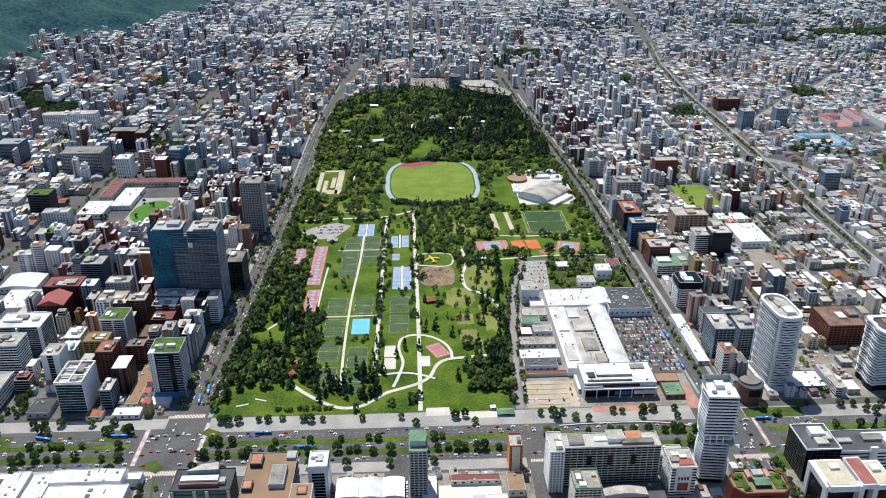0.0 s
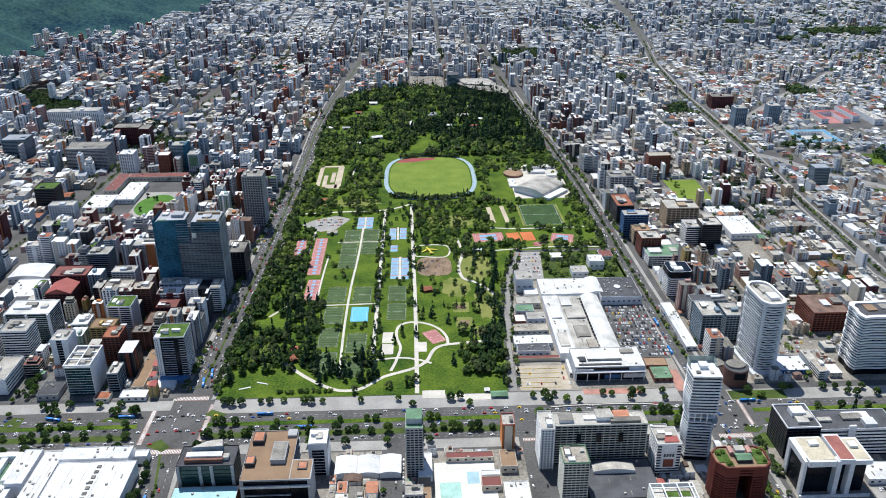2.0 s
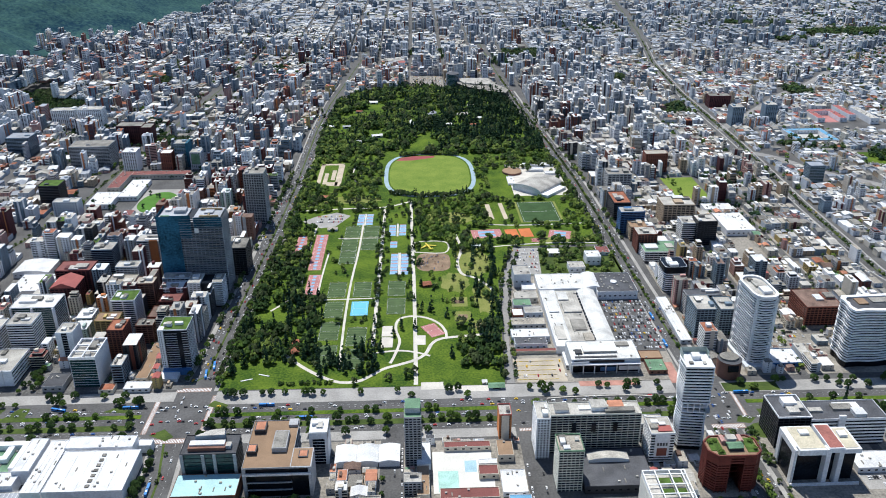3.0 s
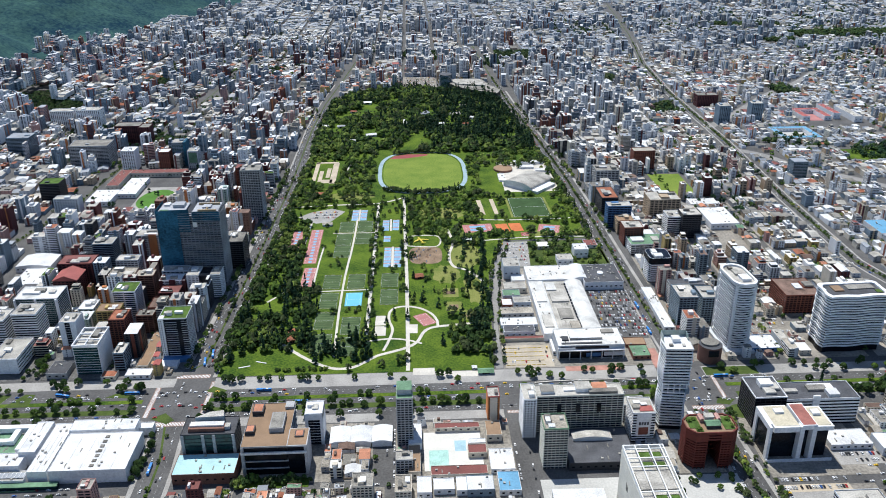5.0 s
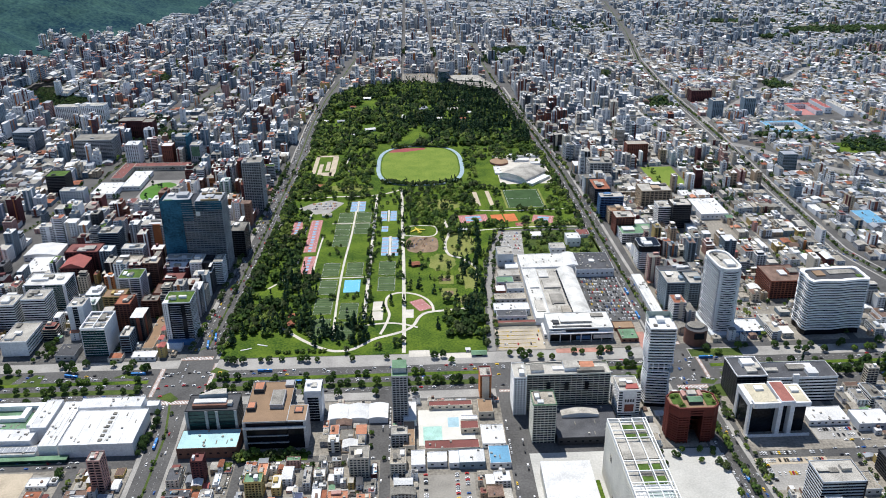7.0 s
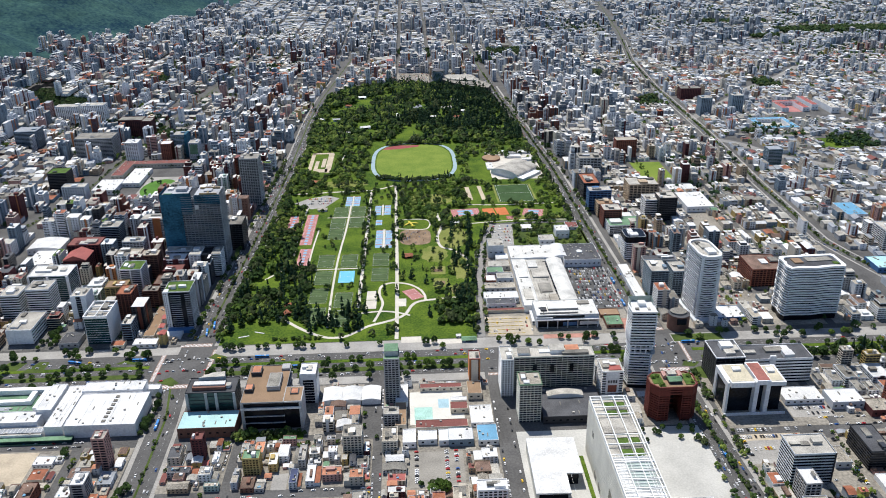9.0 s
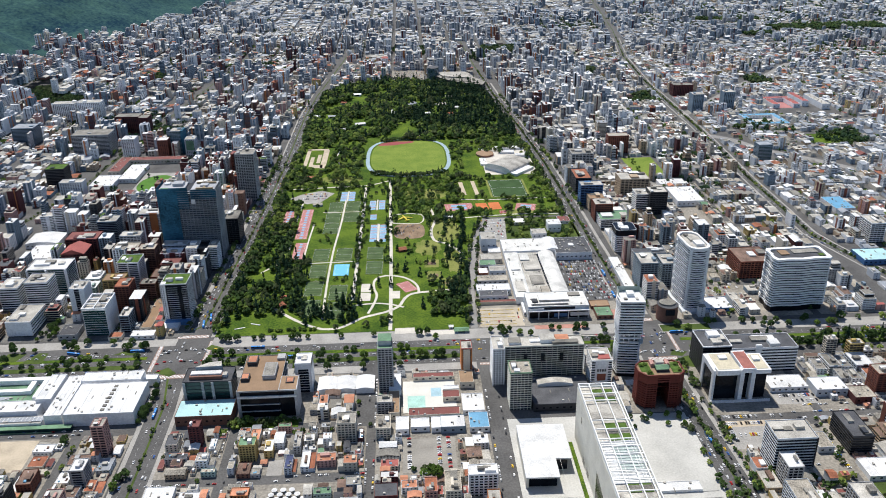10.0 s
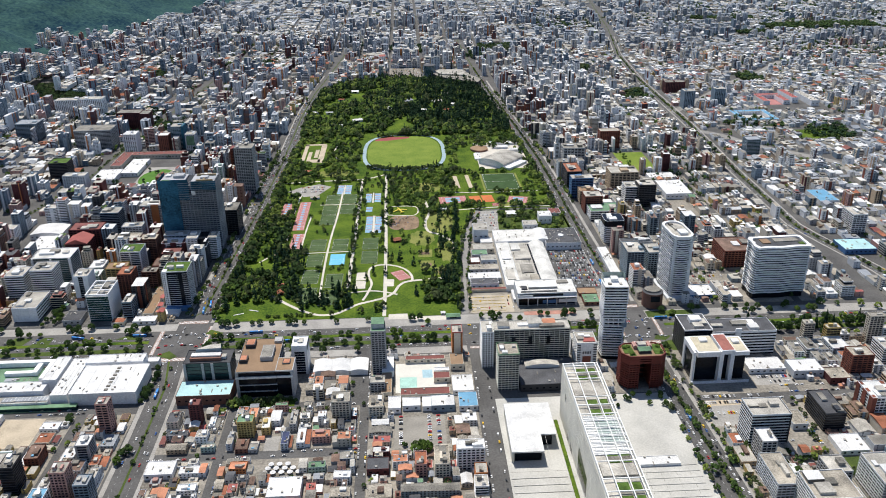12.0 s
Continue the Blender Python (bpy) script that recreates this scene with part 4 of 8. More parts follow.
def hall(name, label, x0, x1, y0, y1, h, wall, roof, ang=0.0, ribs=0, barrel=0.0, cat="hall", z=0.15, wins=True):
    """A low wide building with a flat, ribbed or barrel roof."""
    x, y, w, l = mark(x0, x1, y0, y1)
    ob = empty(name, x, y, z, ang, label, cat)
    b = Build(WALL[wall]); b.cbox(0, 0, w, l, 0, h, WALL[wall]); part("wall", b, ob)
    b = Build(ROOF[roof])
    if barrel:
        n = 10
        prof = [(-w / 2 - 0.4 + (w + 0.8) * k / n, h + barrel * math.sin(math.pi * k / n)) for k in range(n + 1)]
        for (xa, za), (xb, zb) in zip(prof[:-1], prof[1:]):
            b.face([(xa, -l / 2, za), (xb, -l / 2, zb), (xb, l / 2, zb), (xa, l / 2, za)], ROOF[roof])
        for s in (-l / 2, l / 2):
            b.face([(px, s, pz) for px, pz in (prof if s < 0 else prof[::-1])], WALL[wall])
    else:
        b.cbox(0, 0, w - 0.6, l - 0.6, h, h + 0.15, ROOF[roof])
    part("roof", b, ob)
    if not barrel:
        parapet(ob, rrect(w, l), h, WALL[wall], 0.7, 0.3)
    if ribs:
        b = Build(ROOF[roof]); b.cbox(0, 0, 0.35, l - 1, h + 0.15, h + 0.5, ROOF[roof])
        repeat("roof_rib", b, ob, [(-w / 2 + w * (k + 1) / (ribs + 1), 0, 0) for k in range(ribs)])
    if w * l > 350 and not barrel:
        b = Build(ROOF["pale"]); b.cbox(0, 0, 2.2, 1.6, h + 0.15, h + 1.5, ROOF["pale"])
        repeat("roof_unit", b, ob, [(HR.uniform(-0.44, 0.44) * w, HR.uniform(-0.44, 0.44) * l, 0) for _ in range(min(6, int(w * l / 200)))])
        b = Build(ROOF["grey"]); b.cbox(0, 0, 1.0, 5, h + 0.15, h + 0.6, ROOF["grey"])
        repeat("roof_duct", b, ob, [(HR.uniform(-0.4, 0.4) * w, HR.uniform(-0.4, 0.4) * l, 0) for _ in range(min(4, int(w * l / 400)))])
    if wins and h > 4:
        b = Build(GLASS); b.cbox(0, -l / 2, 2.6, 0.16, h * 0.4, h * 0.4 + 1.8, GLASS)
        k = max(1, int(w / 7))
        repeat("window", b, ob, [(-w / 2 + w * (i + 0.5) / k, 0, 0) for i in range(k)])
    return ob


# striped tower: two stacks of storeys with an open floor between
take(262, 302, 456, 490)
ob = empty("striped_tower", 282, 473, 0.15, -2, "tall white and dark striped tower with an open mid floor", "office building")
W = WALL["white"]
low = [(-12.5, -11), (11, -13), (14, -9), (14, 12), (-9, 12), (-14.5, 2)]
high = [(-14, -12.5), (14, -13.5), (14.5, 12), (-12, 12.5), (-15, 4)]
b = Build(GLASS); b.prism(shrink(low, 1.0), 0, 46, GLASS); part("glazing", b, ob)
b = Build(GLASS); b.prism(shrink(high, 1.0), 57, 99, GLASS); part("glazing", b, ob)
b = Build(GLASS); b.prism(shrink(high, 4.5), 46, 57, GLASS); part("glazing", b, ob, "set back glass round the open floor")
b = Build(W); b.prism(low, 0, 1.3, W, bottom=True)
repeat("storey", b, ob, [(0.5 * math.sin(k * 0.6), 0.3 * math.cos(k * 0.9), 5.0 + 3.4 * k) for k in range(13)], "white balcony band")
b = Build(W); b.prism(high, 0, 1.4, W, bottom=True)
repeat("storey", b, ob, [(0.5 * math.sin(k * 0.7 + 2), 0, 57.0 + 3.45 * k) for k in range(12)], "white balcony band")
b = Build(W); b.prism(shrink(high, 0.8), 51.6, 52.6, W, bottom=True); part("storey", b, ob)
b = Build(W); b.cbox(0, 0, 0.9, 0.9, 46, 57, W)
repeat("column", b, ob, [(px, py, 0) for px, py in ((-12.5, -10.5), (-7, -11.5), (-1, -12), (5, -12.3), (12, -12.4), (12.6, -4), (12.6, 4), (12.6, 10.5), (-11, 10.5), (-12.6, 3))])
b = Build(WALL["slate"]); b.box(10.5, 14.8, -13.8, -5, 46.5, 52, WALL["slate"], True); part("sky_terrace", b, ob, "blue panelled corner of the open floor")
b = Build(ROOF["white"]); b.prism(high, 98.6, 99.6, ROOF["white"], bottom=True); part("roof", b, ob)
parapet(ob, high, 99.6, W, 0.9, 0.4)
CROWN = mat("pale_green_glass", (0.30, 0.38, 0.35), 0.2, vary=0.2, spec=0.5)
b = Build(CROWN); b.box(-13, 13, 11.6, 11.9, 99.6, 106, CROWN); b.box(-13.2, -12.9, 1, 11.6, 99.6, 106, CROWN); b.box(12.9, 13.2, 3, 11.6, 99.6, 106, CROWN); part("glass_crown", b, ob, "pale green glass screen on the roof")
roof_box(ob, 0, 3, 8, 7, 99.6, 4, W, ROOF["white"]); roof_box(ob, -7, -6, 4, 3, 99.6, 1.6, ROOF["grey"]); roof_box(ob, 6, -6, 3, 4, 99.6, 1.2, ROOF["pale"])

# rounded white apartment tower
take(392, 432, 586, 648)
ob = empty("curved_tower", 411, 616, 0.15, 4, "tall white apartment tower with rounded wavy balconies", "apartment building")
poly = rrect(29, 50, 11, 7)
b = Build(GLASS); b.prism(shrink(poly, 1.0), 0, 91, GLASS); part("glazing", b, ob)
for v in range(3):
    b = Build(W)
    wavy = [(px * (1 + 0.022 * math.sin(py * 0.33 + v * 2.1)), py + 0.7 * math.sin(px * 0.5 + v * 2.1)) for px, py in poly]
    b.prism(wavy, 0, 1.55, W, bottom=True)
    repeat("balcony", b, ob, [(0, 0, 4.0 + 3.28 * k) for k in range(v, 27, 3)], "white curved balcony band")
b = Build(W); b.cbox(0, 0, 27.4, 0.5, 4, 90, W)
repeat("pier", b, ob, [(0, -21 + 7 * k, 0) for k in range(7)])
b = Build(ROOF["white"]); b.prism(poly, 91, 92, ROOF["white"], ROOF["pale"], bottom=True); part("roof", b, ob)
parapet(ob, rrect(30, 51, 11.5, 7), 92, W, 2.4, 2.4)
roof_box(ob, 3, -9, 11, 12, 92, 3.4, W, ROOF["white"]); roof_box(ob, 0, 6, 8, 12, 92, 2.5, ROOF["pale"]); roof_box(ob, -3, 16, 5, 5, 92, 3, ROOF["grey"])
roof_box(ob, 0, -2, 36, 56, 0, 4, WALL["pale"], None, "podium")

# broad white slab
take(504, 596, 580, 626)
ob = empty("white_slab_block", 550, 603, 0.15, 2.5, "broad white office slab with dark window bands and a dark base", "office building")
poly = [(-39.5, -12), (-37, -17.2)] + [(-34 + 70 * k / 18, -17 + 0.9 * math.sin(k * 0.52 + 0.4)) for k in range(19)] + [(38.5, -13.5), (39, 14), (36, 17), (-34, 17), (-38, 13)] + [(-38.6 + 1.2 * math.sin(k * 1.1), 10 - 4.4 * k) for k in range(5)]
b = Build(GLASS); b.prism(shrink(poly, 1.0), 0, 74, GLASS); part("glazing", b, ob)
for v in range(3):
    b = Build(W)
    b.prism([(px + 0.35 * v, py + (0.4 * math.sin(px * 0.09 + v * 1.3) if py < 0 else 0)) for px, py in poly], 0, 1.85, W, bottom=True)
    repeat("storey", b, ob, [(0, 0, 8 + 3.5 * k) for k in range(v, 19, 3)], "white wavy balcony band")
b = Build(ROOF["dark"]); b.prism(poly, 74.4, 75.4, W, ROOF["dark"], True); part("roof", b, ob)
parapet(ob, poly, 75.4, W, 1.8, 4.2)
roof_box(ob, 12, 6, 34, 10, 75.4, 1.2, ROOF["grey"]); roof_box(ob, -18, 4, 12, 12, 75.4, 1.6, ROOF["brown"]); roof_box(ob, 30, -5, 7, 6, 75.4, 0.8, ROOF["garden"], None, "roof_garden")

# portal framed bank building
take(356, 490, 404, 498); take(350, 434, 344, 404); take(434, 524, 384, 404)
block("car_park", 357, 430, 345, 381, SAND, 0.04, "pale sandy car park in front of the bank", z=0.15)
ob = empty("portal_building", 395, 430, 0.15, 0, "white portal framed bank building with a dark glass front", "office building")
b = Build(GLASS); b.box(-31.5, 30, -12, 14.5, 0, 36, GLASS); part("glazing", b, ob, "dark mirror glass")
for x0, x1, y0, y1, z0, z1, nm in ((-33, -30.4, -17, -12, 0, 40, "frame_wall"), (-33, -29, 10, 15, 0, 40, "frame_wall"), (-33, -29, -11.9, 9.9, 34, 40, "frame_beam"), (-3, 1.5, -18.5, -12, 0, 41, "pillar"), (9.5, 14, -18.5, -12, 0, 41, "pillar"), (-28.9, -3.1, -17.4, 15, 34, 40.2, "frame_beam"), (14, 33, -15, 15, 33, 38, "wing"), (-34, 34, -20, -18.8, 0, 3, "plinth")):
    b = Build(W); b.box(x0, x1, y0, y1, z0, z1, W, True); part(nm, b, ob)
b = Build(W); b.box(-1, 14, -18, 15, 37, 42.4, W, True); part("centre_block", b, ob)
DULLRED = mat("dull_red_paving", (0.34, 0.135, 0.11), 0.9, vary=0.25, scale=0.6)
b = Build(DULLRED); b.box(-0.2, 13.2, -17, 13, 42.4, 42.6, DULLRED); part("roof_court", b, ob, "dull red paved roof")
BEIGE = mat("beige_roof_paving", (0.60, 0.54, 0.40), 0.9, vary=0.2, scale=0.5)
b = Build(BEIGE); b.box(-27.5, -3, -15, 13.5, 40.2, 40.5, BEIGE); b.box(15, 31, -13, 13, 38, 38.3, BEIGE); part("roof", b, ob)
roof_box(ob, -15, 5, 9, 6, 40.5, 2.4, W); roof_box(ob, 23, 4, 8, 7, 38.3, 2.6, W)
ob = tower("dark_office", "dark glass office block with a black roof", 386, 477, 34, 34, 37, "dark", "dark", band=0.6, nx=6, ny=6, ang=0, units=2)
roof_box(ob, 2, 4, 14, 10, 37.2, 5, W)
b = Build(W); b.ring(-17.2, 17.2, -17.2, 17.2, 36.8, 38.4, 0.8, W); part("roof_frame", b, ob, "white roof edge")
ob = tower("banded_office", "office slab with white spandrel bands and a black roof", 444, 476, 80, 28, 32, "white", "dark", st=4, band=2.5, units=4, proud=0.3)
b = Build(W); b.cbox(-8, -14.3, 7, 2, 0, 37, W); part("stair_tower", b, ob)
hall("white_store", "white flat roofed store beside the car park", 436, 480, 424, 446, 6, "white", "white")
hall("white_workshop", "white workshop with a banded front", 484, 520, 414, 436, 9, "pale", "white")

# rust red office with a garden roof
take(272, 336, 402, 436)
ob = empty("red_office", 303, 419, 0.15, 0, "rust red office building with planted roof and dark central void", "office building")
W = WALL["rust"]
OCT = [(-18, -14), (18, -14), (25, -8), (25, 8), (18, 13), (-18, 13), (-26, 6), (-26, -6)]
LEFT = [(-18, -14), (-6, -14), (-6, 13), (-18, 13), (-26, 6), (-26, -6)]
RIGHT = [(7, -14), (18, -14), (25, -8), (25, 8), (18, 13), (7, 13)]
DEEPG = mat("deep_recess_glass", (0.018, 0.014, 0.014), 0.3, vary=0.3, spec=0.3)
for poly in ([(-17.4, -12.6), (-6.8, -12.6), (-6.8, 12), (-17.4, 12), (-24.6, 5.4), (-24.6, -5.4)], [(7.8, -12.6), (17.4, -12.6), (23.8, -7.4), (23.8, 7.4), (17.4, 12), (7.8, 12)], [(-6.7, 8.4), (7.7, 8.4), (7.7, 12), (-6.7, 12)]):
    b = Build(DEEPG); b.prism(poly, 0, 41.5, DEEPG); part("glazing", b, ob, "dark recessed glazing")
for poly, n in ((LEFT, 13), (RIGHT, 13)):
    b = Build(W); b.prism(poly, 0, 1.55, W, bottom=True)
    repeat("storey", b, ob, [(0, 0, 2.6 + 3.0 * k) for k in range(n)], "rust red spandrel band")
b = Build(W); b.prism(OCT, 0, 1.7, W, bottom=True); repeat("storey", b, ob, [(0, 0, 34.2), (0, 0, 37.3), (0, 0, 40.4)], "rust red bridging band")
b = Build(W); b.cbox(0, 0, 0.7, 0.7, 0, 41, W)
repeat("pier", b, ob, [(px, -13.6, 0) for px in (-17.6, -13.8, -10, -6.5, 7.5, 11, 14.5, 17.6)] + [(-21.8, -9.6, 0), (-25.4, -5.6, 0), (-25.6, 0, 0), (-25.4, 5.6, 0), (21.5, -10.6, 0), (24.6, -7.6, 0)])
b = Build(W); b.box(-6, 7, -3, -1.6, 0, 0.5, W, True); repeat("bridge", b, ob, [(0, 0, 8 + 6 * k) for k in range(5)])
b = Build(ROOF["tile"]); b.prism(shrink(OCT, 1.2), 42.1, 42.5, W, ROOF["brown"]); part("roof", b, ob)
parapet(ob, OCT, 42.1, W, 1.5, 1.0)
for x0, x1, y0, y1 in ((-22, -11, -6, 10), (-17, -10, -11, -6), (12, 22, -9, 9)):
    b = Build(ROOF["garden"]); b.box(x0, x1, y0, y1, 42.5, 43.1, ROOF["garden"]); part("roof_garden", b, ob, "green planted roof bed")
b = Build(ROOF["green"]); b.box(-6, 8, -7, 1, 42.5, 46, WALL["dark"]); b.gable(-6, 8, -7, 1, 46, 2.0, ROOF["green"], "x"); part("skylight", b, ob, "dark green glazed skylight")
for cx in (-7.5, 9.5):
    o2 = roof_box(ob, cx, 6, 4, 8, 42.5, 3.4, WALL["pink"]); b = Build(ROOF["clay"]); b.gable(cx - 2, cx + 2, 2, 10, 45.9, 1.4, WALL["pink"], "y", 0.2); part("vault", b, o2, "pink vaulted roof")
roof_box(ob, 1, 7, 9, 6, 42.5, 4.2, ROOF["white"], ROOF["pale"])
for cx, cy, r in ((-14, -8, 2.6), (-20, 4, 2.6), (19, 5, 2.8), (20, -5, 2.0), (-15, 6, 2.0)):
    b = Build(LEAF2)
    for _ in range(24):
        a, q = HR.uniform(0, 6.28), HR.uniform(0, r)
        leaf_bunch(b, cx + q * math.cos(a), cy + q * math.sin(a), 43.8 + HR.uniform(0, 1.2), 0.9, LEAF2, HR)
    part("shrub", b, ob, "green roof shrub")

# long stone government block
take(196, 240, 130, 372)
ob = empty("government_block", 218, 258, 0.15, 0, "long pale stone government office block with a trellised garden roof", "office building")
STONE = mat("pale_stone_cladding", (0.70, 0.675, 0.59), 0.75, vary=0.1, scale=0.5)
b = Build(STONE)
b.box(-19.5, 18, -120, 110, 0, 62, STONE); part("wall", b, ob)
b = Build(STONE); b.box(-19.75, -19.4, -120, 110, 0, 1.35, STONE)
repeat("stone_course", b, ob, [(0, 0, 1.2 + 1.55 * k) for k in range(39)])
for y0, y1, z0, z1 in ((84, 89, 36, 44), (-8, 26, 4, 34), (-52, -36, 6, 26), (50, 58, 0.5, 9), (66, 74, 0.5, 9)):
    b = Build(GLASS)
    b.face([(-19.86, y1, z0), (-19.86, y0, z0), (-19.86, y0, z0 + (z1 - z0) * 0.7), (-19.86, y1, z1)], GLASS)
    b.face([(-19.3, y1, z0), (-19.86, y1, z0), (-19.86, y1, z1), (-19.3, y1, z1)], GLASS)
    part("window", b, ob, "large dark slanted window")
RW = mat("white_roof_frame", (0.78, 0.78, 0.76), 0.6, vary=0.06)
b = Build(ROOF["pale"]); b.box(-17, 16.5, -118, 108, 62, 62.3, ROOF["pale"]); part("roof", b, ob)
parapet(ob, [(-19.5, -120), (18, -120), (18, 110), (-19.5, 110)], 62, RW, 4, 0.9)
b = Build(RW); b.box(-18.6, 17.2, -0.4, 0.4, 65.2, 66, RW, True)
repeat("roof_beam", b, ob, [(0, yy, 0) for yy in (105, 94, 84, 56, 44, 31, 22, 12, 2, -8, -18, -30, -50, -64, -78, -92, -106)])
b = Build(RW); b.box(-0.45, 0.45, -119, 109, 65.1, 66.1, RW, True)
repeat("roof_beam", b, ob, [(-8.5, 0, 0), (4, 0, 0), (14.5, 0, 0)])
for x0, x1, y0, y1 in ((-7, 3, 86, 104), (5.5, 13.5, 86, 104), (-7, 3, 32, 55), (5.5, 13.5, 32, 55), (-7, 3, -29, -20), (5.5, 13.5, -29, -20), (-7, 3, -75, -52), (5.5, 13.5, -75, -52), (-7, 3, -105, -80), (5.5, 13.5, -105, -80)):
    b = Build(ROOF["garden"]); b.box(x0, x1, y0, y1, 62.3, 62.9, ROOF["garden"]); part("roof_garden", b, ob, "green roof bed")
    b = Build(ROOF["grey"]); b.box(x0 - 0.2, x1 + 0.2, (y0 + y1) / 2 - 3, (y0 + y1) / 2 + 3, 62.3, 63.0, ROOF["grey"]); part("roof_deck", b, ob)
b = Build(TEAL); b.box(-7.6, 13.6, -6.5, 24, 63, 64.6, mat("skylight_glass", (0.44, 0.52, 0.48), 0.25, vary=0.15, spec=0.6)); part("skylight", b, ob, "pale green glass skylight")
b = Build(RW); b.box(-17, 16, -19, 30.5, 62.3, 62.6, RW); part("roof_deck", b, ob, "white roof deck round the skylight")
b = Build(RW); b.box(-18.4, 17, -0.2, 0.2, 65.0, 65.5, RW, True)
repeat("roof_beam", b, ob, [(0, -16 + 3.4 * k, 0) for k in range(14)])
b = Build(RW); b.box(-0.2, 0.2, -18, 30, 65.0, 65.5, RW, True)
repeat("roof_beam", b, ob, [(px, 0, 0) for px in (-15.5, -12, -4.5, 9, 11.5)])
for yy, l in ((70, 20), (-38, 14)):
    b = Build(ROOF["brown"]); b.box(-17, 16, yy - l / 2, yy + l / 2, 62.3, 64.0, ROOF["pale"]); part("roof_terrace", b, ob, "pale roof terrace")

# plaza round it, with the white pavilion
PL = block("plaza", 131, 327, 100, 398, PLAZA, 0.15, "wide pale stone plaza with dark joints")
take(131, 327, 100, 398)
b = Build(ROOF["grey"]); b.box(131, 196, -0.15, 0.15, 0.15, 0.17, ROOF["grey"])
b2 = Build(ROOF["grey"]); b2.box(-0.15, 0.15, 130, 285, 0.15, 0.175, ROOF["grey"])
for px in (252, 266, 281, 296, 310):
    o3 = new("paving_joint", b2.mesh("paving_joint")); o3.location = (px, 0, 0); o3.parent = PL
for k in range(14):
    ob = new("paving_joint", b.mesh("paving_joint") if k == 0 else ob.data); ob.location = (0, 288 - k * 9.0, 0); ob.parent = PL
b = Build(PLAZA)
ob = empty("plaza_steps", 163, 235, 0.15, 0, "terraced pale stone plaza steps", "steps")
b.box(-30, 25, -0.9, 2.6, 0, 0.6, PLAZA); repeat("step", b, ob, [(0, 45 - 9 * k, 0) for k in range(11)])
ob = empty("plaza_steps", 284, 225, 0.15, 0, "terraced pale stone plaza steps", "steps")
b = Build(PLAZA); b.box(-36, 36, -0.9, 2.2, 0, 0.5, PLAZA); repeat("step", b, ob, [(0, 64 - 8 * k, 0) for k in range(12)])
ob = empty("pavilion", 161, 337, 0.15, -1, "large white flat roofed pavilion over dark glass", "pavilion")
RW2 = ROOF["white"]
b = Build(RW2); b.prism([(-25, -38), (8, -38), (8, -14), (24, -14), (24, 34), (-25, 34)], 13, 14.6, RW2, bottom=True); part("roof", b, ob)
b = Build(STONE); b.box(-24.6, -22, -36, 33, 0, 13, STONE); part("wall", b, ob)
b = Build(GLASS); b.box(-21, 6, -34, -13, 0, 13, GLASS); b.box(-21, 20, -12.9, 32, 0, 13, GLASS); part("glazing", b, ob)
b = Build(RW2); b.cbox(0, 0, 0.15, 70, 14.6, 14.75, RW2); repeat("roof_seam", b, ob, [(-12, -2, 0), (0, -2, 0), (12, -2, 0)])
for x0, x1, y0, y1 in ((190, 194, 130, 360), (241, 247, 290, 312)):
    strip_b = Build(LAWN); strip_b.box(x0, x1, y0, y1, 0.15, 0.5, LAWN); structure("planting_bed", strip_b, "long green planting bed on the plaza", "planting bed")
hall("plaza_kiosk", "long low white kiosk on the plaza", 247, 304, 288, 299, 2.4, "white", "white", wins=False, cat="kiosk")

# apartment slabs by the avenue
WORN = mat("weathered_white_render", (0.64, 0.64, 0.565), 0.85, vary=0.22, scale=0.25)
W = WALL["pale"]
take(132, 232, 458, 486)
x, y = 183, 471
ob = tower("apartment_slab", "long grey and white apartment slab with recessed balconies", x, y, 92, 19, 46, WORN, "pale", st=2.9, band=1.0, nx=15, ny=3, pw=0.8, cat="apartment building", units=3)
roof_box(ob, 4, 2, 16, 12, 46.2, 4.5, WALL["white"], ROOF["pale"]); roof_box(ob, 22, 3, 15, 9, 46.2, 3, WALL["orange"], ROOF["clay"]); roof_box(ob, -34, 0, 14, 10, 46.2, 3, WALL["white"], ROOF["grey"])
# dark boxes proud of the front stand in for shaded balcony hollows
for px in (-22, -2, 20):
    b = Build(GLASS); b.cbox(px, -9.6, 4.4, 1.0, 26, 37, GLASS); part("balcony_void", b, ob, "dark panel standing in for balcony shade")
take(122, 137, 452, 486)
x, y, w, l = 129, 468, 14, 26
tower("apartment_tower", "white apartment tower with dark balconies", x, y, w, l, 48, "white", "pale", st=3.0, band=1.3, nx=4, ny=4, pw=2.0, cat="apartment building")
x, y, w, l = mark(136, 160, 412, 434)
ob = tower("apartment_tower", "white apartment tower with a green roof edge", x, y, w, l, 47, WORN, "beige", st=3.0, band=1.1, nx=6, ny=5, pw=0.8, cat="apartment building", units=4)
b = Build(ROOF["green"]); b.ring(-12.2, 12.2, -11.2, 11.2, 47, 48.6, 0.6, ROOF["green"]); part("roof_edge", b, ob, "green roof edge")
hall("shopping_podium", "low dark roofed shopping podium", 162, 230, 408, 456, 9, "dark", "dark")
hall("skylight_hall", "grey barrel skylight hall", 172, 212, 438, 448, 3, "pale", "pale", barrel=2.5, z=9.2, wins=False)
x, y, w, l = mark(234, 258, 444, 468)
ob = tower("sign_tower", "white block with a dark sign panel on its face", x, y, w, l, 36, "white", "pale", st=3.3, band=1.6, ny=5, pw=1.2, cat="apartment building")
b = Build(WALL["white"]); b.cbox(0, -11.8, 15, 0.8, 8, 36, WALL["white"]); part("sign_wall", b, ob)
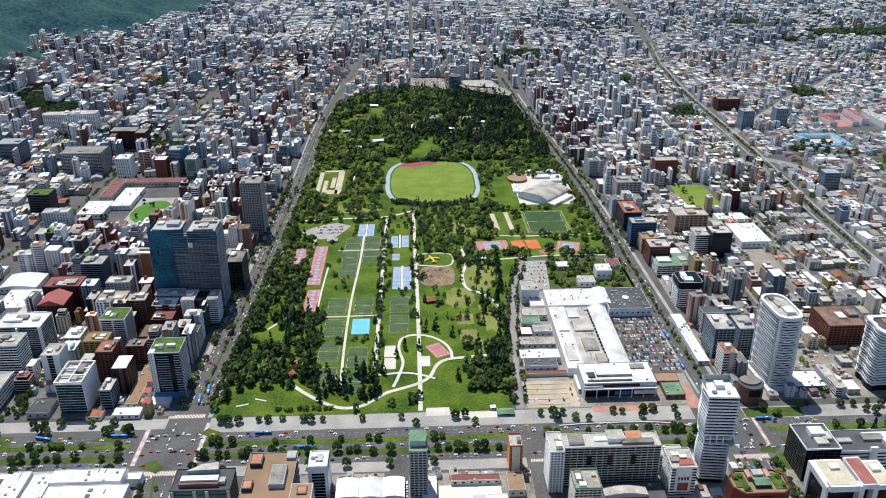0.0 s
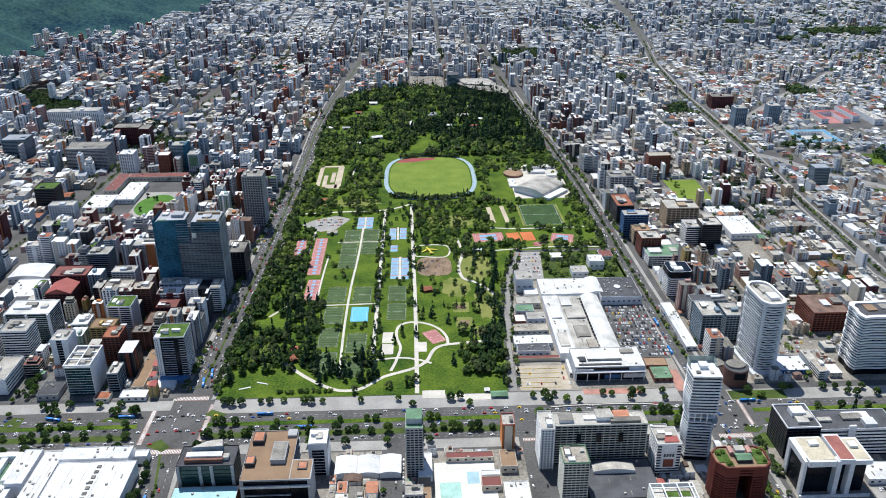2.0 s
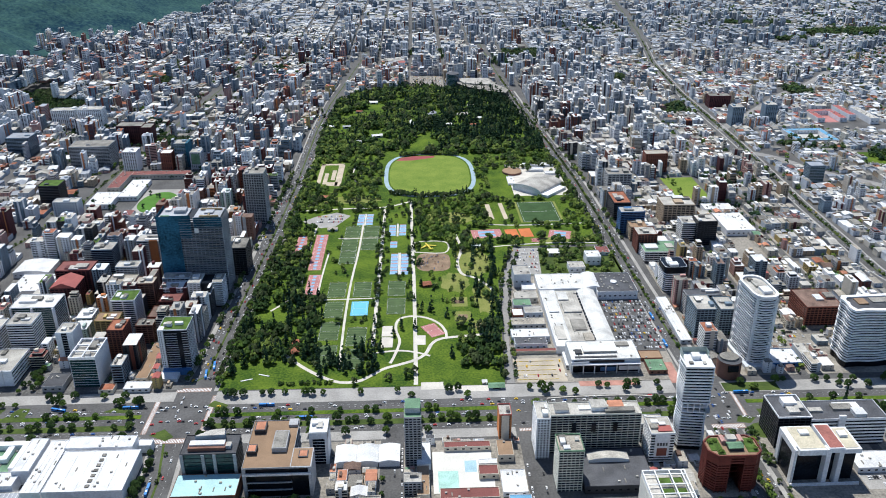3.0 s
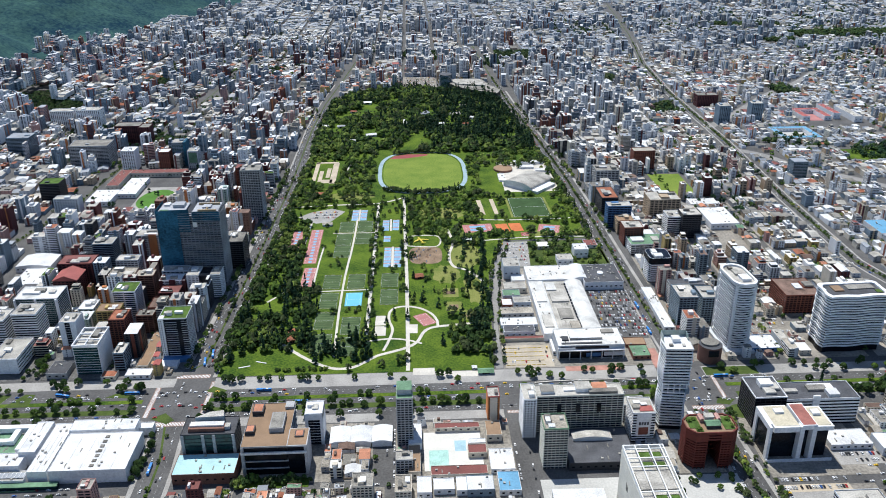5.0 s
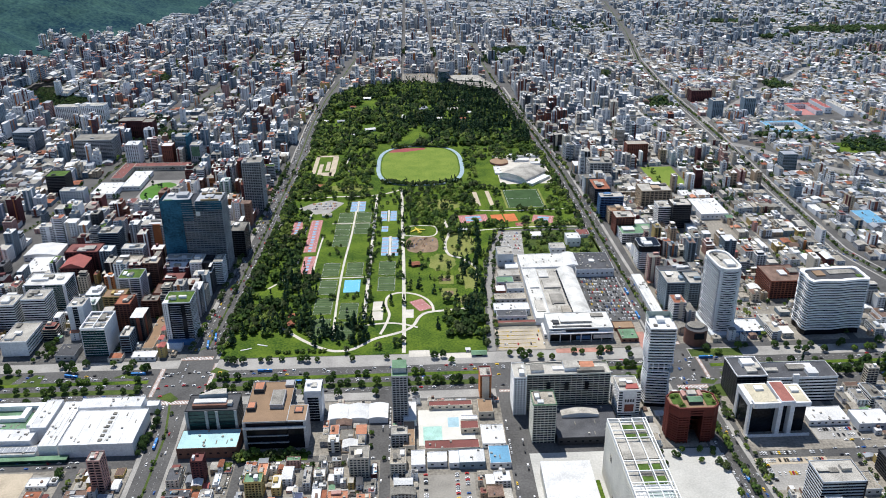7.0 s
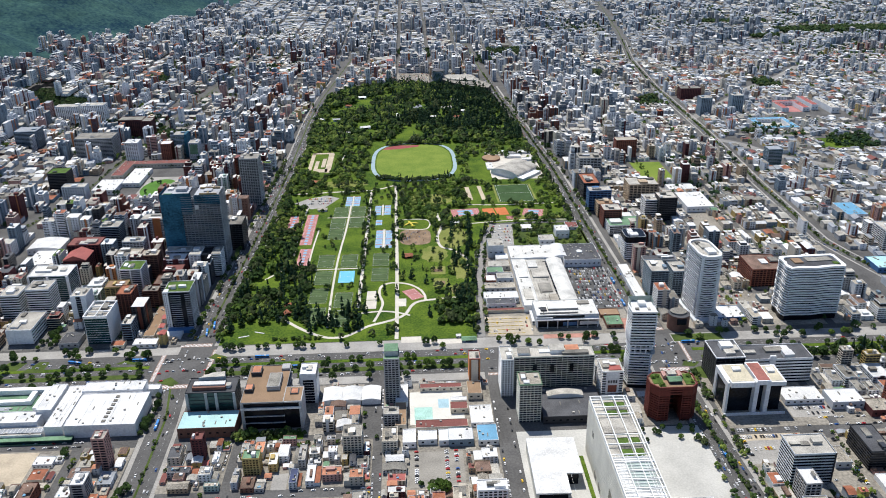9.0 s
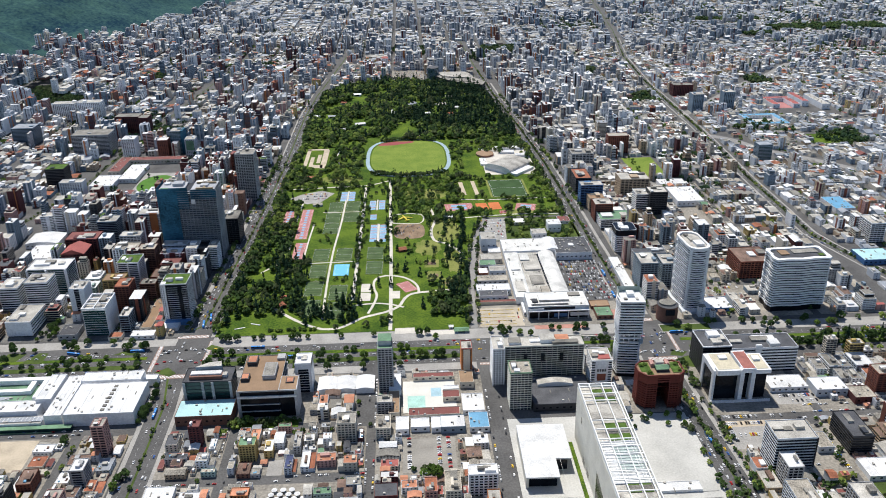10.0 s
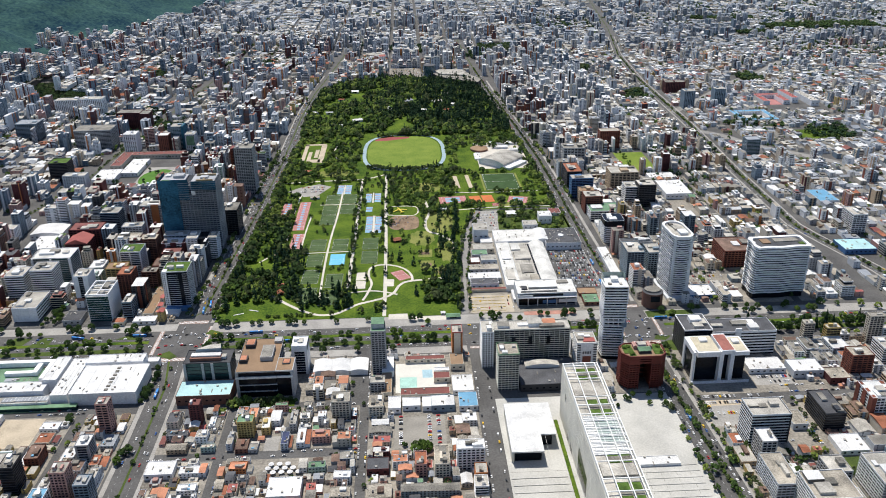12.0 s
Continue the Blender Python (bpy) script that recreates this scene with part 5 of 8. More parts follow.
b = Build(WALL["brick"]); b.cbox(0, -12.3, 10, 0.3, 10, 19, WALL["brick"]); part("sign_panel", b, ob, "dark red sign panel")
b = Build(ROOF["dark"])
for k in range(4):
    b.cbox(-4.2 + 2.8 * k, -12.3, 1.9, 0.3, 22, 25.5, ROOF["dark"])
part("sign_mark", b, ob, "dark sign bars", "stuff")
b = Build(ROOF["tile"]); b.cbox(3, -5, 14, 8, 36.2, 37, ROOF["red"]); part("roof_terrace", b, ob, "red roof terrace")
x, y, w, l = mark(234, 258, 474, 488)
tower("side_block", "grey apartment block with a flat roof", x, y, w, l, 22, "pale", "pale", nx=8, pw=0.8, cat="apartment building")

# narrow tower, orange tower
x, y, w, l = mark(-11, 9, 449, 472)
ob = tower("narrow_tower", "narrow grey concrete apartment tower with a green top", x, y, 17, 21, 58, "grey", "green", st=2.9, band=1.3, nx=4, ny=5, pw=1.5, cat="apartment building", units=0)
roof_box(ob, 0, 3, 15, 14, 58.2, 6, WALL["grey"], ROOF["green"])
x, y, w, l = mark(87, 102, 481, 500)
ob = tower("orange_tower", "slender tower with orange sides and a beige back", x, y, 13, 17, 31, "orange", "pale", st=3, band=1.2, nx=2, pw=2.2, cat="apartment building", units=1)
b = Build(WALL["cream"]); b.cbox(0, -8.5, 8, 0.5, 0, 31, WALL["cream"]); part("blank_wall", b, ob, "blank beige party wall")
b = Build(ROOF["red"]); b.ring(-6.6, 6.6, -8.6, 8.6, 31.2, 32.6, 0.5, ROOF["red"]); part("roof_edge", b, ob, "red roof edge")

# brown roofed office, dark glass office, white and black tower
take(-166, -86, 408, 486)
ob = tower("brown_roof_office", "dark glass office with a brown gravel roof and red roof houses", -139, 448, 46, 64, 34, "grey", "brown", st=8.5, band=0.9, nx=0, units=0, proud=1.2)
b = Build(GLASS); b.box(22.6, 41, -30.6, -8, 0, 33, GLASS); part("wing_glazing", b, ob)
b = Build(WALL["grey"]); b.box(22, 42, -31.6, -7, 33, 34.6, WALL["grey"], True); b.box(39, 42, -31.8, -7, 0, 33, WALL["grey"]); part("wing_wall", b, ob)
b = Build(ROOF["brown"]); b.box(23, 41, -30.6, -8, 34.6, 34.8, ROOF["brown"]); part("wing_roof", b, ob)
b = Build(ROOF["white"]); b.box(-23.2, 41.5, -32.9, -31.4, 26, 28.2, ROOF["white"], True); part("white_band", b, ob, "white cornice band")
b = Build(WALL["grey"]); b.box(-1.6, 1.6, -32.6, -31, 0, 34, WALL["grey"]); repeat("corner_pier", b, ob, [(-21.4, 0, 0)])
for cx, cy, uw, ul, uh in ((-14, 20, 11, 13, 4.5), (-17, -10, 9, 10, 4), (33, -16, 9, 9, 1.8), (9, 0, 14, 24, 5)):
    o2 = roof_box(ob, cx, cy, uw, ul, 34.2, uh, WALL["grey"] if uw > 12 else WALL["dark"])
    b = Build(ROOF["tile"]); b.cbox(cx, cy, uw - 2, ul - 2, 34.2 + uh, 34.4 + uh, ROOF["grey"] if uh == 5 else ROOF["clay"]); part("roof_house_top", b, ob)
b = Build(WALL["grey"]); b.box(13, 22, 22, 31, 34.2, 37, WALL["grey"]); part("stair_house", b, ob)
take(-232, -166, 404, 470)
ob = tower("dark_glass_office", "dark office with a green glass front and two grey pillars", -199, 450, 54, 26, 33, "dark", "dark", st=4.4, band=0.5, glass=TEAL, nx=0, units=1)
b = Build(WALL["grey"]); b.box(-1.5, 1.5, -13.8, -12.5, 0, 33, WALL["grey"]); repeat("pillar", b, ob, [(-25.5, 0, 0), (-5, 0, 0), (6, 0, 0), (25.5, 0, 0)])
b = Build(WALL["brown"]); b.box(-20, 16, -9, -1, 33.2, 37, WALL["brown"]); part("roof_screen", b, ob)
b = Build(ROOF["white"]); b.box(-19, 15, -6, 0, 37, 38.6, ROOF["white"]); part("roof_duct", b, ob, "long white roof duct")
b = Build(WALL["slate"]); b.prism([(-15, 2), (-2, 10), (12, 12), (14, 3)], 33.2, 42, WALL["slate"], ROOF["pale"]); part("roof_fin", b, ob)
hall("aqua_podium", "brown podium with a pale aqua roof", -229, -168, 407, 434, 12, "brown", "aqua")
x, y, w, l = mark(-105, -86, 487, 488)
ob = tower("white_black_tower", "white tower with a black glass front", -95, 466, 18, 20, 38, "white", "white", st=3.5, band=0.4, units=2)
b = Build(WALL["white"]); b.box(-1.6, 1.6, -10.3, 10.3, 0, 38, WALL["white"]); repeat("side_wall", b, ob, [(-7.6, 0, 0), (7.6, 0, 0)])
b = Build(WALL["white"]); b.box(-9.2, 9.2, -10.4, 10.4, 31, 38.2, WALL["white"], True); part("cap", b, ob)
for x0 in (-80, -58, -36):
    hall("white_warehouse", "white warehouse with a shallow barrel roof", x0, x0 + 21, 450, 474, 6, "white", "white", barrel=2.0, wins=False)

# shopping mall
take(-640, -268, 405, 487)
MW = "white"
hall("shopping_mall", "large white windowless shopping mall hall", -350, -275, 414, 466, 15, MW, "white", ribs=4, wins=False)
hall("mall_hall", "long white mall hall with roof lights", -352, -284, 468, 484, 17, MW, "white", ribs=1, wins=False)
hall("mall_wing", "white mall wing with a long grey roof gutter", -372, -353, 416, 484, 13, MW, "white", ribs=3, wins=False)
hall("mall_wing", "white stepped mall wing", -391, -374, 440, 484, 16, MW, "white", ribs=1, wins=False)
hall("mall_terrace", "green carpeted mall roof terrace", -470, -392, 446, 484, 8, MW, "green", wins=False)
ob = empty("mall_roof_ring", -424, 466, 8.3, 0, "white rooftop corridor round a green terrace", "mall roof")
b = Build(WALL["white"]); b.box(-46, 32, 12, 17.5, 0, 6, WALL["white"]); b.box(12, 18, -6, 12, 0, 5, WALL["white"]); b.box(-20, 12, -6, -1, 0, 4.4, WALL["white"]); b.box(26, 32, -19, 12, 0, 6, WALL["white"]); part("corridor", b, ob)
b = Build(ROOF["aqua"]); b.cbox(-10, -12, 14, 6, 0, 0.4, ROOF["zinc"]); part("rooflight", b, ob)
ob = empty("mall_arcade", -420, 409.5, 0.15, 0, "green shaded mall arcade with planted ledges", "arcade")
b = Build(TEAL); b.box(-52, 80, -2.4, 2.2, 0, 4.5, TEAL); part("glazing", b, ob)
b = Build(ROOF["green"]); b.box(-52, 80, -3.6, 2.4, 4.5, 5.0, ROOF["green"], True); part("ledge", b, ob, "green planted ledge")
b = Build(ROOF["green"]); b.box(-52, 60, -4.4, -3.7, 0, 1.1, ROOF["green"]); part("hedge", b, ob, "low green hedge")
ob = empty("mall_louvre", -400, 418.5, 7.2, 0, "grey louvred glazed roof along the mall front", "roof louvre")
b = Build(ROOF["zinc"]); b.box(-26, 26, -3.5, 3.5, 0.6, 0.9, ROOF["zinc"]); part("sheet", b, ob)
b = Build(ROOF["white"]); b.cbox(0, 0, 0.5, 7, 0.9, 1.3, ROOF["white"]); repeat("rib", b, ob, [(-24 + 4 * k, 0, 0) for k in range(13)])
hall("mall_wing", "white mall wing with dark window bands", -452, -384, 426, 444, 12, MW, "white")
hall("mall_wing", "white mall wing facing the street", -470, -374, 412, 425, 7, MW, "pale", ribs=2)
hall("mall_block", "white flat roofed mall block", -560, -472, 440, 484, 14, MW, "white", ribs=2)
hall("mall_block", "white mall block with a long window row", -560, -472, 412, 438, 11, MW, "white")
hall("mall_canopy", "small white pointed canopy at the corner", -284, -270, 478, 487, 9, MW, "white", wins=False, cat="canopy")
roof_gap = empty("mall_roof_slot", -312, 440, 15.2, 0, "dark slots along the mall roof", "roof slot")
b = Build(ROOF["grey"]); b.cbox(0, 0, 4, 3.4, 0.2, 0.9, ROOF["grey"]); repeat("slot", b, roof_gap, [(2 + k * 0.2, -20 + 6.6 * k, 0) for k in range(7)])

# corner cluster east of the park
x, y, w, l = mark(-300, -264, 606, 640)
ob = tower("corner_hotel", "white hotel tower with dark glass and a green roof edge", x, y, 34, 28, 57, "white", "garden", st=3.1, band=0.6, nx=0, ny=6, pw=0.6, ang=0, cat="hotel", units=3)
b = Build(WALL["white"]); b.box(-17.4, -11, -14.4, -6, 0, 57.4, WALL["white"]); part("corner_pier", b, ob)
b = Build(GLASS); b.box(-10, 10, -14.3, -13.2, 4, 56, GLASS); part("curtain_wall", b, ob)
b = Build(WALL["white"]); b.box(-9, 5, -14.9, -14.2, 0, 0.35, WALL["pale"], True); repeat("balcony", b, ob, [(0, 0, 6 + 3.1 * k) for k in range(16)])
b = Build(GLASS); b.cbox(0, -14.45, 1.0, 0.1, 0, 1.5, GLASS); repeat("window", b, ob, [(px, 0, 4 + 3.1 * k) for px in (-15.9, -13.6) for k in range(17)])
b = Build(WALL["blue"]); b.cbox(0, -16, 32, 8, 0, 6, WALL["blue"]); part("podium", b, ob)
x, y, w, l = mark(-396, -363, 582, 624)
ob = tower("glass_office", "green glass office with an open white roof frame", x, y, 30, 36, 37, "white", "pale", st=3.4, band=0.35, glass=TEAL, nx=1, ny=6, pw=0.8, units=2)
b = Build(WALL["white"]); b.box(-15.2, 15.2, -0.6, 0.6, 39, 41, WALL["white"], True); repeat("roof_beam", b, ob, [(0, yy, 0) for yy in (-18.4, -6, 6, 18.4)])
b = Build(WALL["white"]); b.box(-0.6, 0.6, -19, 19, 38.6, 41.1, WALL["white"], True); repeat("roof_beam", b, ob, [(xx, 0, 0) for xx in (-14.6, 0, 14.6)])
b = Build(WALL["white"]); b.box(14.6, 15.4, -18, 18, 0, 37, WALL["white"]); part("side_wall", b, ob)
b = Build(WALL["white"]); b.box(15.2, 15.7, -2, 2, 2, 2.4, WALL["slate"]); part("ledge", b, ob)
x, y, w, l = mark(-499, -463, 587, 634)
ob = tower("white_office", "low white office with window strips on its side", x, y, 33, 43, 21, "white", "pale", st=4.2, band=3.0, nx=0, units=3)
b = Build(WALL["white"]); b.cbox(0, -21.7, 10.6, 0.8, 1.2, 21.4, WALL["white"]); repeat("front_panel", b, ob, [(-11.1, 0, 0), (0, 0, 0), (11.1, 0, 0)], "blank white wall panel")
take(-461, -399, 572, 617)
hall("parking_shed", "low dark roofed shed beside the glass office", -428, -404, 578, 602, 7, "grey", "dark")
for cx, cy, w, l, h in ((-481, 661, 31, 26, 44), (-514, 652, 26, 27, 42)):
    take(cx - w / 2, cx + w / 2, cy - l / 2, cy + l / 2)
    tower("white_banded_office", "white office block with black window bands", cx, cy, w, l, h, "white", "pale", st=3.4, band=1.9, nx=0, units=3)
x, y, w, l = mark(-353, -337, 588, 613)
tower("slim_office", "slim dark and white office block", x, y, 13, 21, 24, "slate", "pale", nx=1, ny=3, pw=1.0)
hall("orange_roof_house", "house with an orange tiled roof", -362, -345, 572, 584, 5, "cream", "tile", cat="house")
hall("long_workshop", "long low workshop with a pale roof", -326, -312, 590, 660, 6, "cream", "brown")
hall("white_restaurant", "low white restaurant with a red side roof", -334, -304, 573, 586, 5, "white", "white", cat="restaurant")
hall("corner_cafe", "low white cafe with parasols", -300, -278, 590, 604, 4, "white", "white", cat="cafe")
x, y, w, l = mark(-428, -408, 628, 650)
ob = tower("white_and_dark_tower", "white tower with a black glass centre strip", x, y, 20, 22, 44, "white", "pale", st=3.3, band=0.4)
b = Build(WALL["white"]); b.box(-3.4, 3.4, -11.4, 11.4, 0, 44, WALL["white"]); repeat("side_wall", b, ob, [(-6.8, 0, 0), (6.8, 0, 0)])
x, y, w, l = mark(-372, -352, 636, 662)
tower("orange_topped_tower", "red brick tower with an orange roof terrace", x, y, 20, 24, 40, "brick", "tile", st=3.0, band=1.4, nx=4, ny=4, pw=1.6, cat="apartment building")

# tower under construction
take(-356, -256, 784, 832)
ob = empty("construction_tower", -306, 807, 0.15, 0, "tall concrete tower under construction behind teal safety netting", "construction site")
CONC = mat("raw_concrete", (0.40, 0.41, 0.43), 0.95, vary=0.25, scale=0.4)
# near-black block inside the tower paints the shade between the open floors
DEEP = mat("painted_interior_shade", (0.035, 0.04, 0.05), 0.9, vary=0.2)
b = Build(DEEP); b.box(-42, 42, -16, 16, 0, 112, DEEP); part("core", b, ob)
b = Build(CONC); b.box(-44, 44, -18, 18, 0, 0.7, CONC, True); repeat("floor_slab", b, ob, [(0, 0, 3.5 * k + 3) for k in range(31)])
b = Build(CONC); b.box(-0.45, 0.45, -18.2, -17.2, 0, 114, CONC); repeat("column", b, ob, [(-44 + 5.5 * k, 0, 0) for k in range(17)])
b = Build(CONC); b.box(43.4, 44.3, -0.5, 0.5, 0, 114, CONC); repeat("column", b, ob, [(0, -16 + 5.3 * k, 0) for k in range(7)])
b = Build(NET); b.box(-44.6, -14, -19.9, -19.75, 2, 117, NET); part("netting", b, ob, "teal safety netting")
b = Build(NET); b.box(-45.2, -44.9, -19, 18, 2, 117, NET); part("netting", b, ob, "teal safety netting")
b = Build(NET); b.box(-26, 2, -19.2, -18.9, 84, 118, NET); part("netting", b, ob, "torn teal safety netting")
b = Build(NET); b.box(6, 44.5, -19.2, -18.9, 100, 114, NET); part("netting", b, ob, "teal safety netting")
b2 = Build(STEEL); b2.box(-26, 44.2, -19.6, -19.3, 0, 0.25, STEEL); repeat("scaffold_tube", b2, ob, [(0, 0, 6 + 4.0 * k) for k in range(24)])
PLY = mat("formwork_plywood", (0.34, 0.26, 0.15), 0.9, vary=0.35)
b = Build(CONC); b.box(-45.5, 44.6, -19.7, -18, 0, 0.3, CONC, True); b.box(-45.6, -44.5, -18, 18, 0, 0.3, CONC, True); repeat("floor_edge", b, ob, [(0, 0, 3.5 * k + 3.4) for k in range(32)])
for x0, x1, y0, y1, z0, z1, m in ((-42, -4, -15, 14, 113, 114.6, CONC), (6, 42, -16, 15, 113, 113.8, CONC), (-24, -8, -4, 8, 114.6, 119, CONC), (14, 40, -17, -15, 113.8, 116.5, PLY), (10, 40, 6, 8, 113.8, 116.5, PLY), (18, 30, -6, 4, 113.8, 116, CONC), (-38, -30, 2, 10, 114.6, 117, ROOF["white"]), (-40, -28, -15, -12, 114.6, 116, ROOF["green"]), (24, 26, -14, 6, 113.8, 115.4, PLY)):
    b = Build(m); b.box(x0, x1, y0, y1, z0, z1, m); part("formwork", b, ob)
b = Build(ROOF["white"]); b.box(6, 12, -19.8, -19.4, 92, 99, ROOF["white"]); part("tarpaulin", b, ob, "loose white tarpaulin")
x, y, w, l = mark(-288, -246, 1000, 1036)
tower("grey_tower", "tall grey apartment tower with many small windows", x + 3, y, 34, 28, 90, "grey", "grey", st=3.0, band=1.3, nx=8, ny=6, pw=1.6, cat="apartment building")
x, y, w, l = mark(-262, -244, 840, 868)
tower("dark_slab", "dark angular office slab", -256, 850, 22, 34, 44, "dark", "grey", st=3.5, band=0.8, nx=4)
x, y, w, l = mark(-308, -258, 744, 776)
ob = empty("white_twin", -283, 758, 0.15, 0, "white office with a slanted black glass strip and banded wing", "office building")
W = WALL["white"]
b = Build(W); b.box(-23, -6, -12, 14, 0, 39, W); part("slit_block", b, ob)
b = Build(GLASS); b.cbox(0, -12.05, 3.2, 0.2, 0, 0.9, GLASS); repeat("window", b, ob, [(-20 + 5.2 * c + 0.15 * k, 0, 4 + 2.9 * k) for k in range(12) for c in range(3)])
b = Build(GLASS); b.box(-5.9, 9, -10, 14, 0, 37, GLASS); part("curtain_wall", b, ob, "black glass centre strip")
b = Build(WALL["dark"]); b.face([(-6, -11.9, 38.9), (-6, -11.9, 0), (4, -11.9, 0)], WALL["dark"]); part("slanted_panel", b, ob, "slanted black panel")
b = Build(GLASS); b.box(10, 22.4, -9, 13.4, 0, 38, GLASS); part("glazing", b, ob)
b = Build(W); b.box(9.2, 23, -9.8, 14, 0, 1.4, W, True); repeat("storey", b, ob, [(0, 0, 2.4 + 3.1 * k) for k in range(12)])
b = Build(ROOF["pale"]); b.box(-22.6, -6.4, -11.6, 13.6, 39, 39.3, ROOF["pale"]); part("roof", b, ob)
b = Build(ROOF["grey"]); b.box(9.6, 22.6, -9.4, 13.6, 38.0, 38.3, ROOF["grey"]); part("roof", b, ob)
roof_box(ob, -14, 2, 8, 8, 39.3, 3, W, ROOF["white"]); roof_box(ob, 16, 4, 6, 8, 38.3, 2.4, ROOF["pale"])

# shopping centre west of the park
b = Build(PAVE); b.prism([(108, 573), (117.5, 573), (120.5, 650), (129.5, 720), (142, 812), (166, 900), (158, 900), (127, 800), (115, 650)], 0, 0.02, ROADP, ROADP); structure("service_road", b, "pale concrete service road beside the park", "road")
take(100, 318, 572, 905)
b = Build(YARD); b.prism([(118, 572), (314, 572), (314, 812), (143, 812), (130, 720), (121, 650)], 0, 0.15, PAVE, YARD); structure("pavement", b, "worn concrete shopping centre forecourt", "pavement")
block("car_park", 254, 313, 626, 744, mat("car_park_asphalt", (0.12, 0.118, 0.115), 0.95, vary=0.25, scale=0.4), 0.04, "dark asphalt car park full of cars", z=0.15)
b = Build(LAWN); b.prism([(146, 816), (314, 816), (312, 900), (168, 900)], 0, 0.13, PAVE, VERGE); structure("verge", b, "grass and trees beside the car park", "lawn")
b = Build(YARD); b.prism([(146, 817), (190, 817), (198, 899), (166, 899)], 0.1, 0.2, PAVE, PAVE); structure("car_park", b, "pale paved car park beside the park", "car park")
ob = hall("shopping_centre", "white roofed shopping centre front with dark display windows", 186, 268, 588, 624, 18, "pale", "worn", cat="shopping centre")
b = Build(GLASS); b.box(-40, 40, -18.5, -17.9, 1, 11, GLASS); part("shop_window", b, ob, "dark display glazing")
b = Build(WALL["white"]); b.box(-41.5, -20, -19.6, -18, 11, 16, WALL["white"]); part("fascia", b, ob); b = Build(WALL["white"]); b.box(16, 41.5, -19.6, -18, 4, 9, WALL["white"]); part("fascia", b, ob)
b = Build(WALL["blue"]); b.box(-6, 12, -19.2, -18.2, 3, 8, WALL["blue"]); part("sign", b, ob, "blue shop sign band")
b = Build(WALL["white"]); b.box(-41, 41, -21.5, -18, 12.2, 13.4, WALL["white"], True); part("canopy", b, ob, "long white front canopy")
b = Build(WALL["white"]); b.box(-0.5, 0.5, -20.6, -19.6, 0, 12.2, WALL["white"]); repeat("column", b, ob, [(-40 + 13.3 * k, 0, 0) for k in range(7)])
b = Build(GLASS); b.box(-38, 22, -18.3, -17.7, 13.6, 17, GLASS); part("shop_window", b, ob, "dark upper glazing")
# dark strip laid on the roof in place of a black terrace gap
b = Build(ROOF["dark"]); b.box(-36, 14, -15, -12, 18.2, 18.9, ROOF["dark"]); part("roof_gutter", b, ob, "dark strip standing in for a roof terrace gap")
roof_box(ob, -4, 2, 40, 16, 18.2, 2.6, ROOF["pale"], ROOF["white"]); roof_box(ob, 26, 10, 16, 8, 18.2, 1.5, ROOF["grey"]); roof_box(ob, -30, -4, 8, 8, 18.2, 1.8, ROOF["dark"])
hall("mall_hall", "white flat mall hall with ribs", 176, 246, 757, 798, 11, "white", "worn", ribs=2, cat="shopping centre", wins=False)
hall("mall_hall", "long white mall hall along the side", 176, 196, 626, 756, 10, "white", "worn", ribs=1, cat="shopping centre", wins=False)
hall("mall_hall", "long hall with a weathered pale roof", 196.5, 228, 626, 756, 9, "pale", "pale", ribs=7, cat="shopping centre", wins=False)
hall("mall_gallery", "long white barrel vaulted gallery", 229, 252, 626, 756, 9, "white", "worn", barrel=4, cat="shopping centre", wins=False)
ob = empty("roof_light_row", 229, 690, 9.2, 0, "row of dark roof lights along the mall gallery", "roof light")
b = Build(GLASS); b.cbox(0, 0, 2.2, 3.4, 0, 1.5, GLASS); repeat("roof_light", b, ob, [(-2.4, -56 + 7 * k, 0) for k in range(17)])
for x0, x1, y0, y1, h, rf in ((200, 224, 700, 722, 2.2, "pale"), (204, 222, 660, 684, 1.6, "grey"), (198, 212, 730, 750, 2.0, "worn"), (180, 192, 640, 668, 1.4, "pale"), (180, 193, 700, 726, 1.8, "white"), (214, 226, 636, 652, 2.4, "beige")):
    ob = empty("roof_box", (x0 + x1) / 2, (y0 + y1) / 2, 9.2 if x0 > 195 else 10.2, 0, f"low {rf} plant box on the mall roof", "roof box")
    b = Build(ROOF[rf]); b.cbox(0, 0, x1 - x0, y1 - y0, 0, h, ROOF[rf]); part("body", b, ob)
hall("mall_wing", "dark roofed mall wing with a white edge", 256, 312, 745, 796, 12, "white", "dark", cat="shopping centre")
ob = empty("roof_plant", 284, 770, 12.3, 0, "white ventilators on the dark mall roof", "ventilator")
b = Build(ROOF["white"]); b.prism(oval_pts(0, 0, 4.5, 4.5, 16), 0, 1.6, ROOF["white"]); part("drum", b, ob)
b = Build(ROOF["pale"]); b.cbox(0, 0, 2, 2, 0, 1.3, ROOF["pale"]); repeat("ventilator", b, ob, [(HR.uniform(-22, 22), HR.uniform(-20, 20), 0) for _ in range(22)])
hall("mall_annex", "white annex with arched roof", 244, 262, 758, 798, 12, "white", "white", barrel=2, cat="shopping centre", wins=False)
hall("green_pavilion", "small green hipped roof restaurant", 278, 300, 582, 604, 5, "brown", "green", cat="restaurant")
hall("snack_bar", "low brown roofed restaurant", 276, 302, 607, 622, 4, "brown", "brown", cat="restaurant")
hall("long_shop", "white shed roofed shop by the street", 124, 172, 650, 668, 8, "pale", "white")
hall("villa", "old white villa with a dark roof", 126, 166, 634, 649, 9, "white", "dark", cat="house")
hall("red_terrace", "low shop with a red roof", 122, 176, 626, 632, 4, "cream", "maroon")
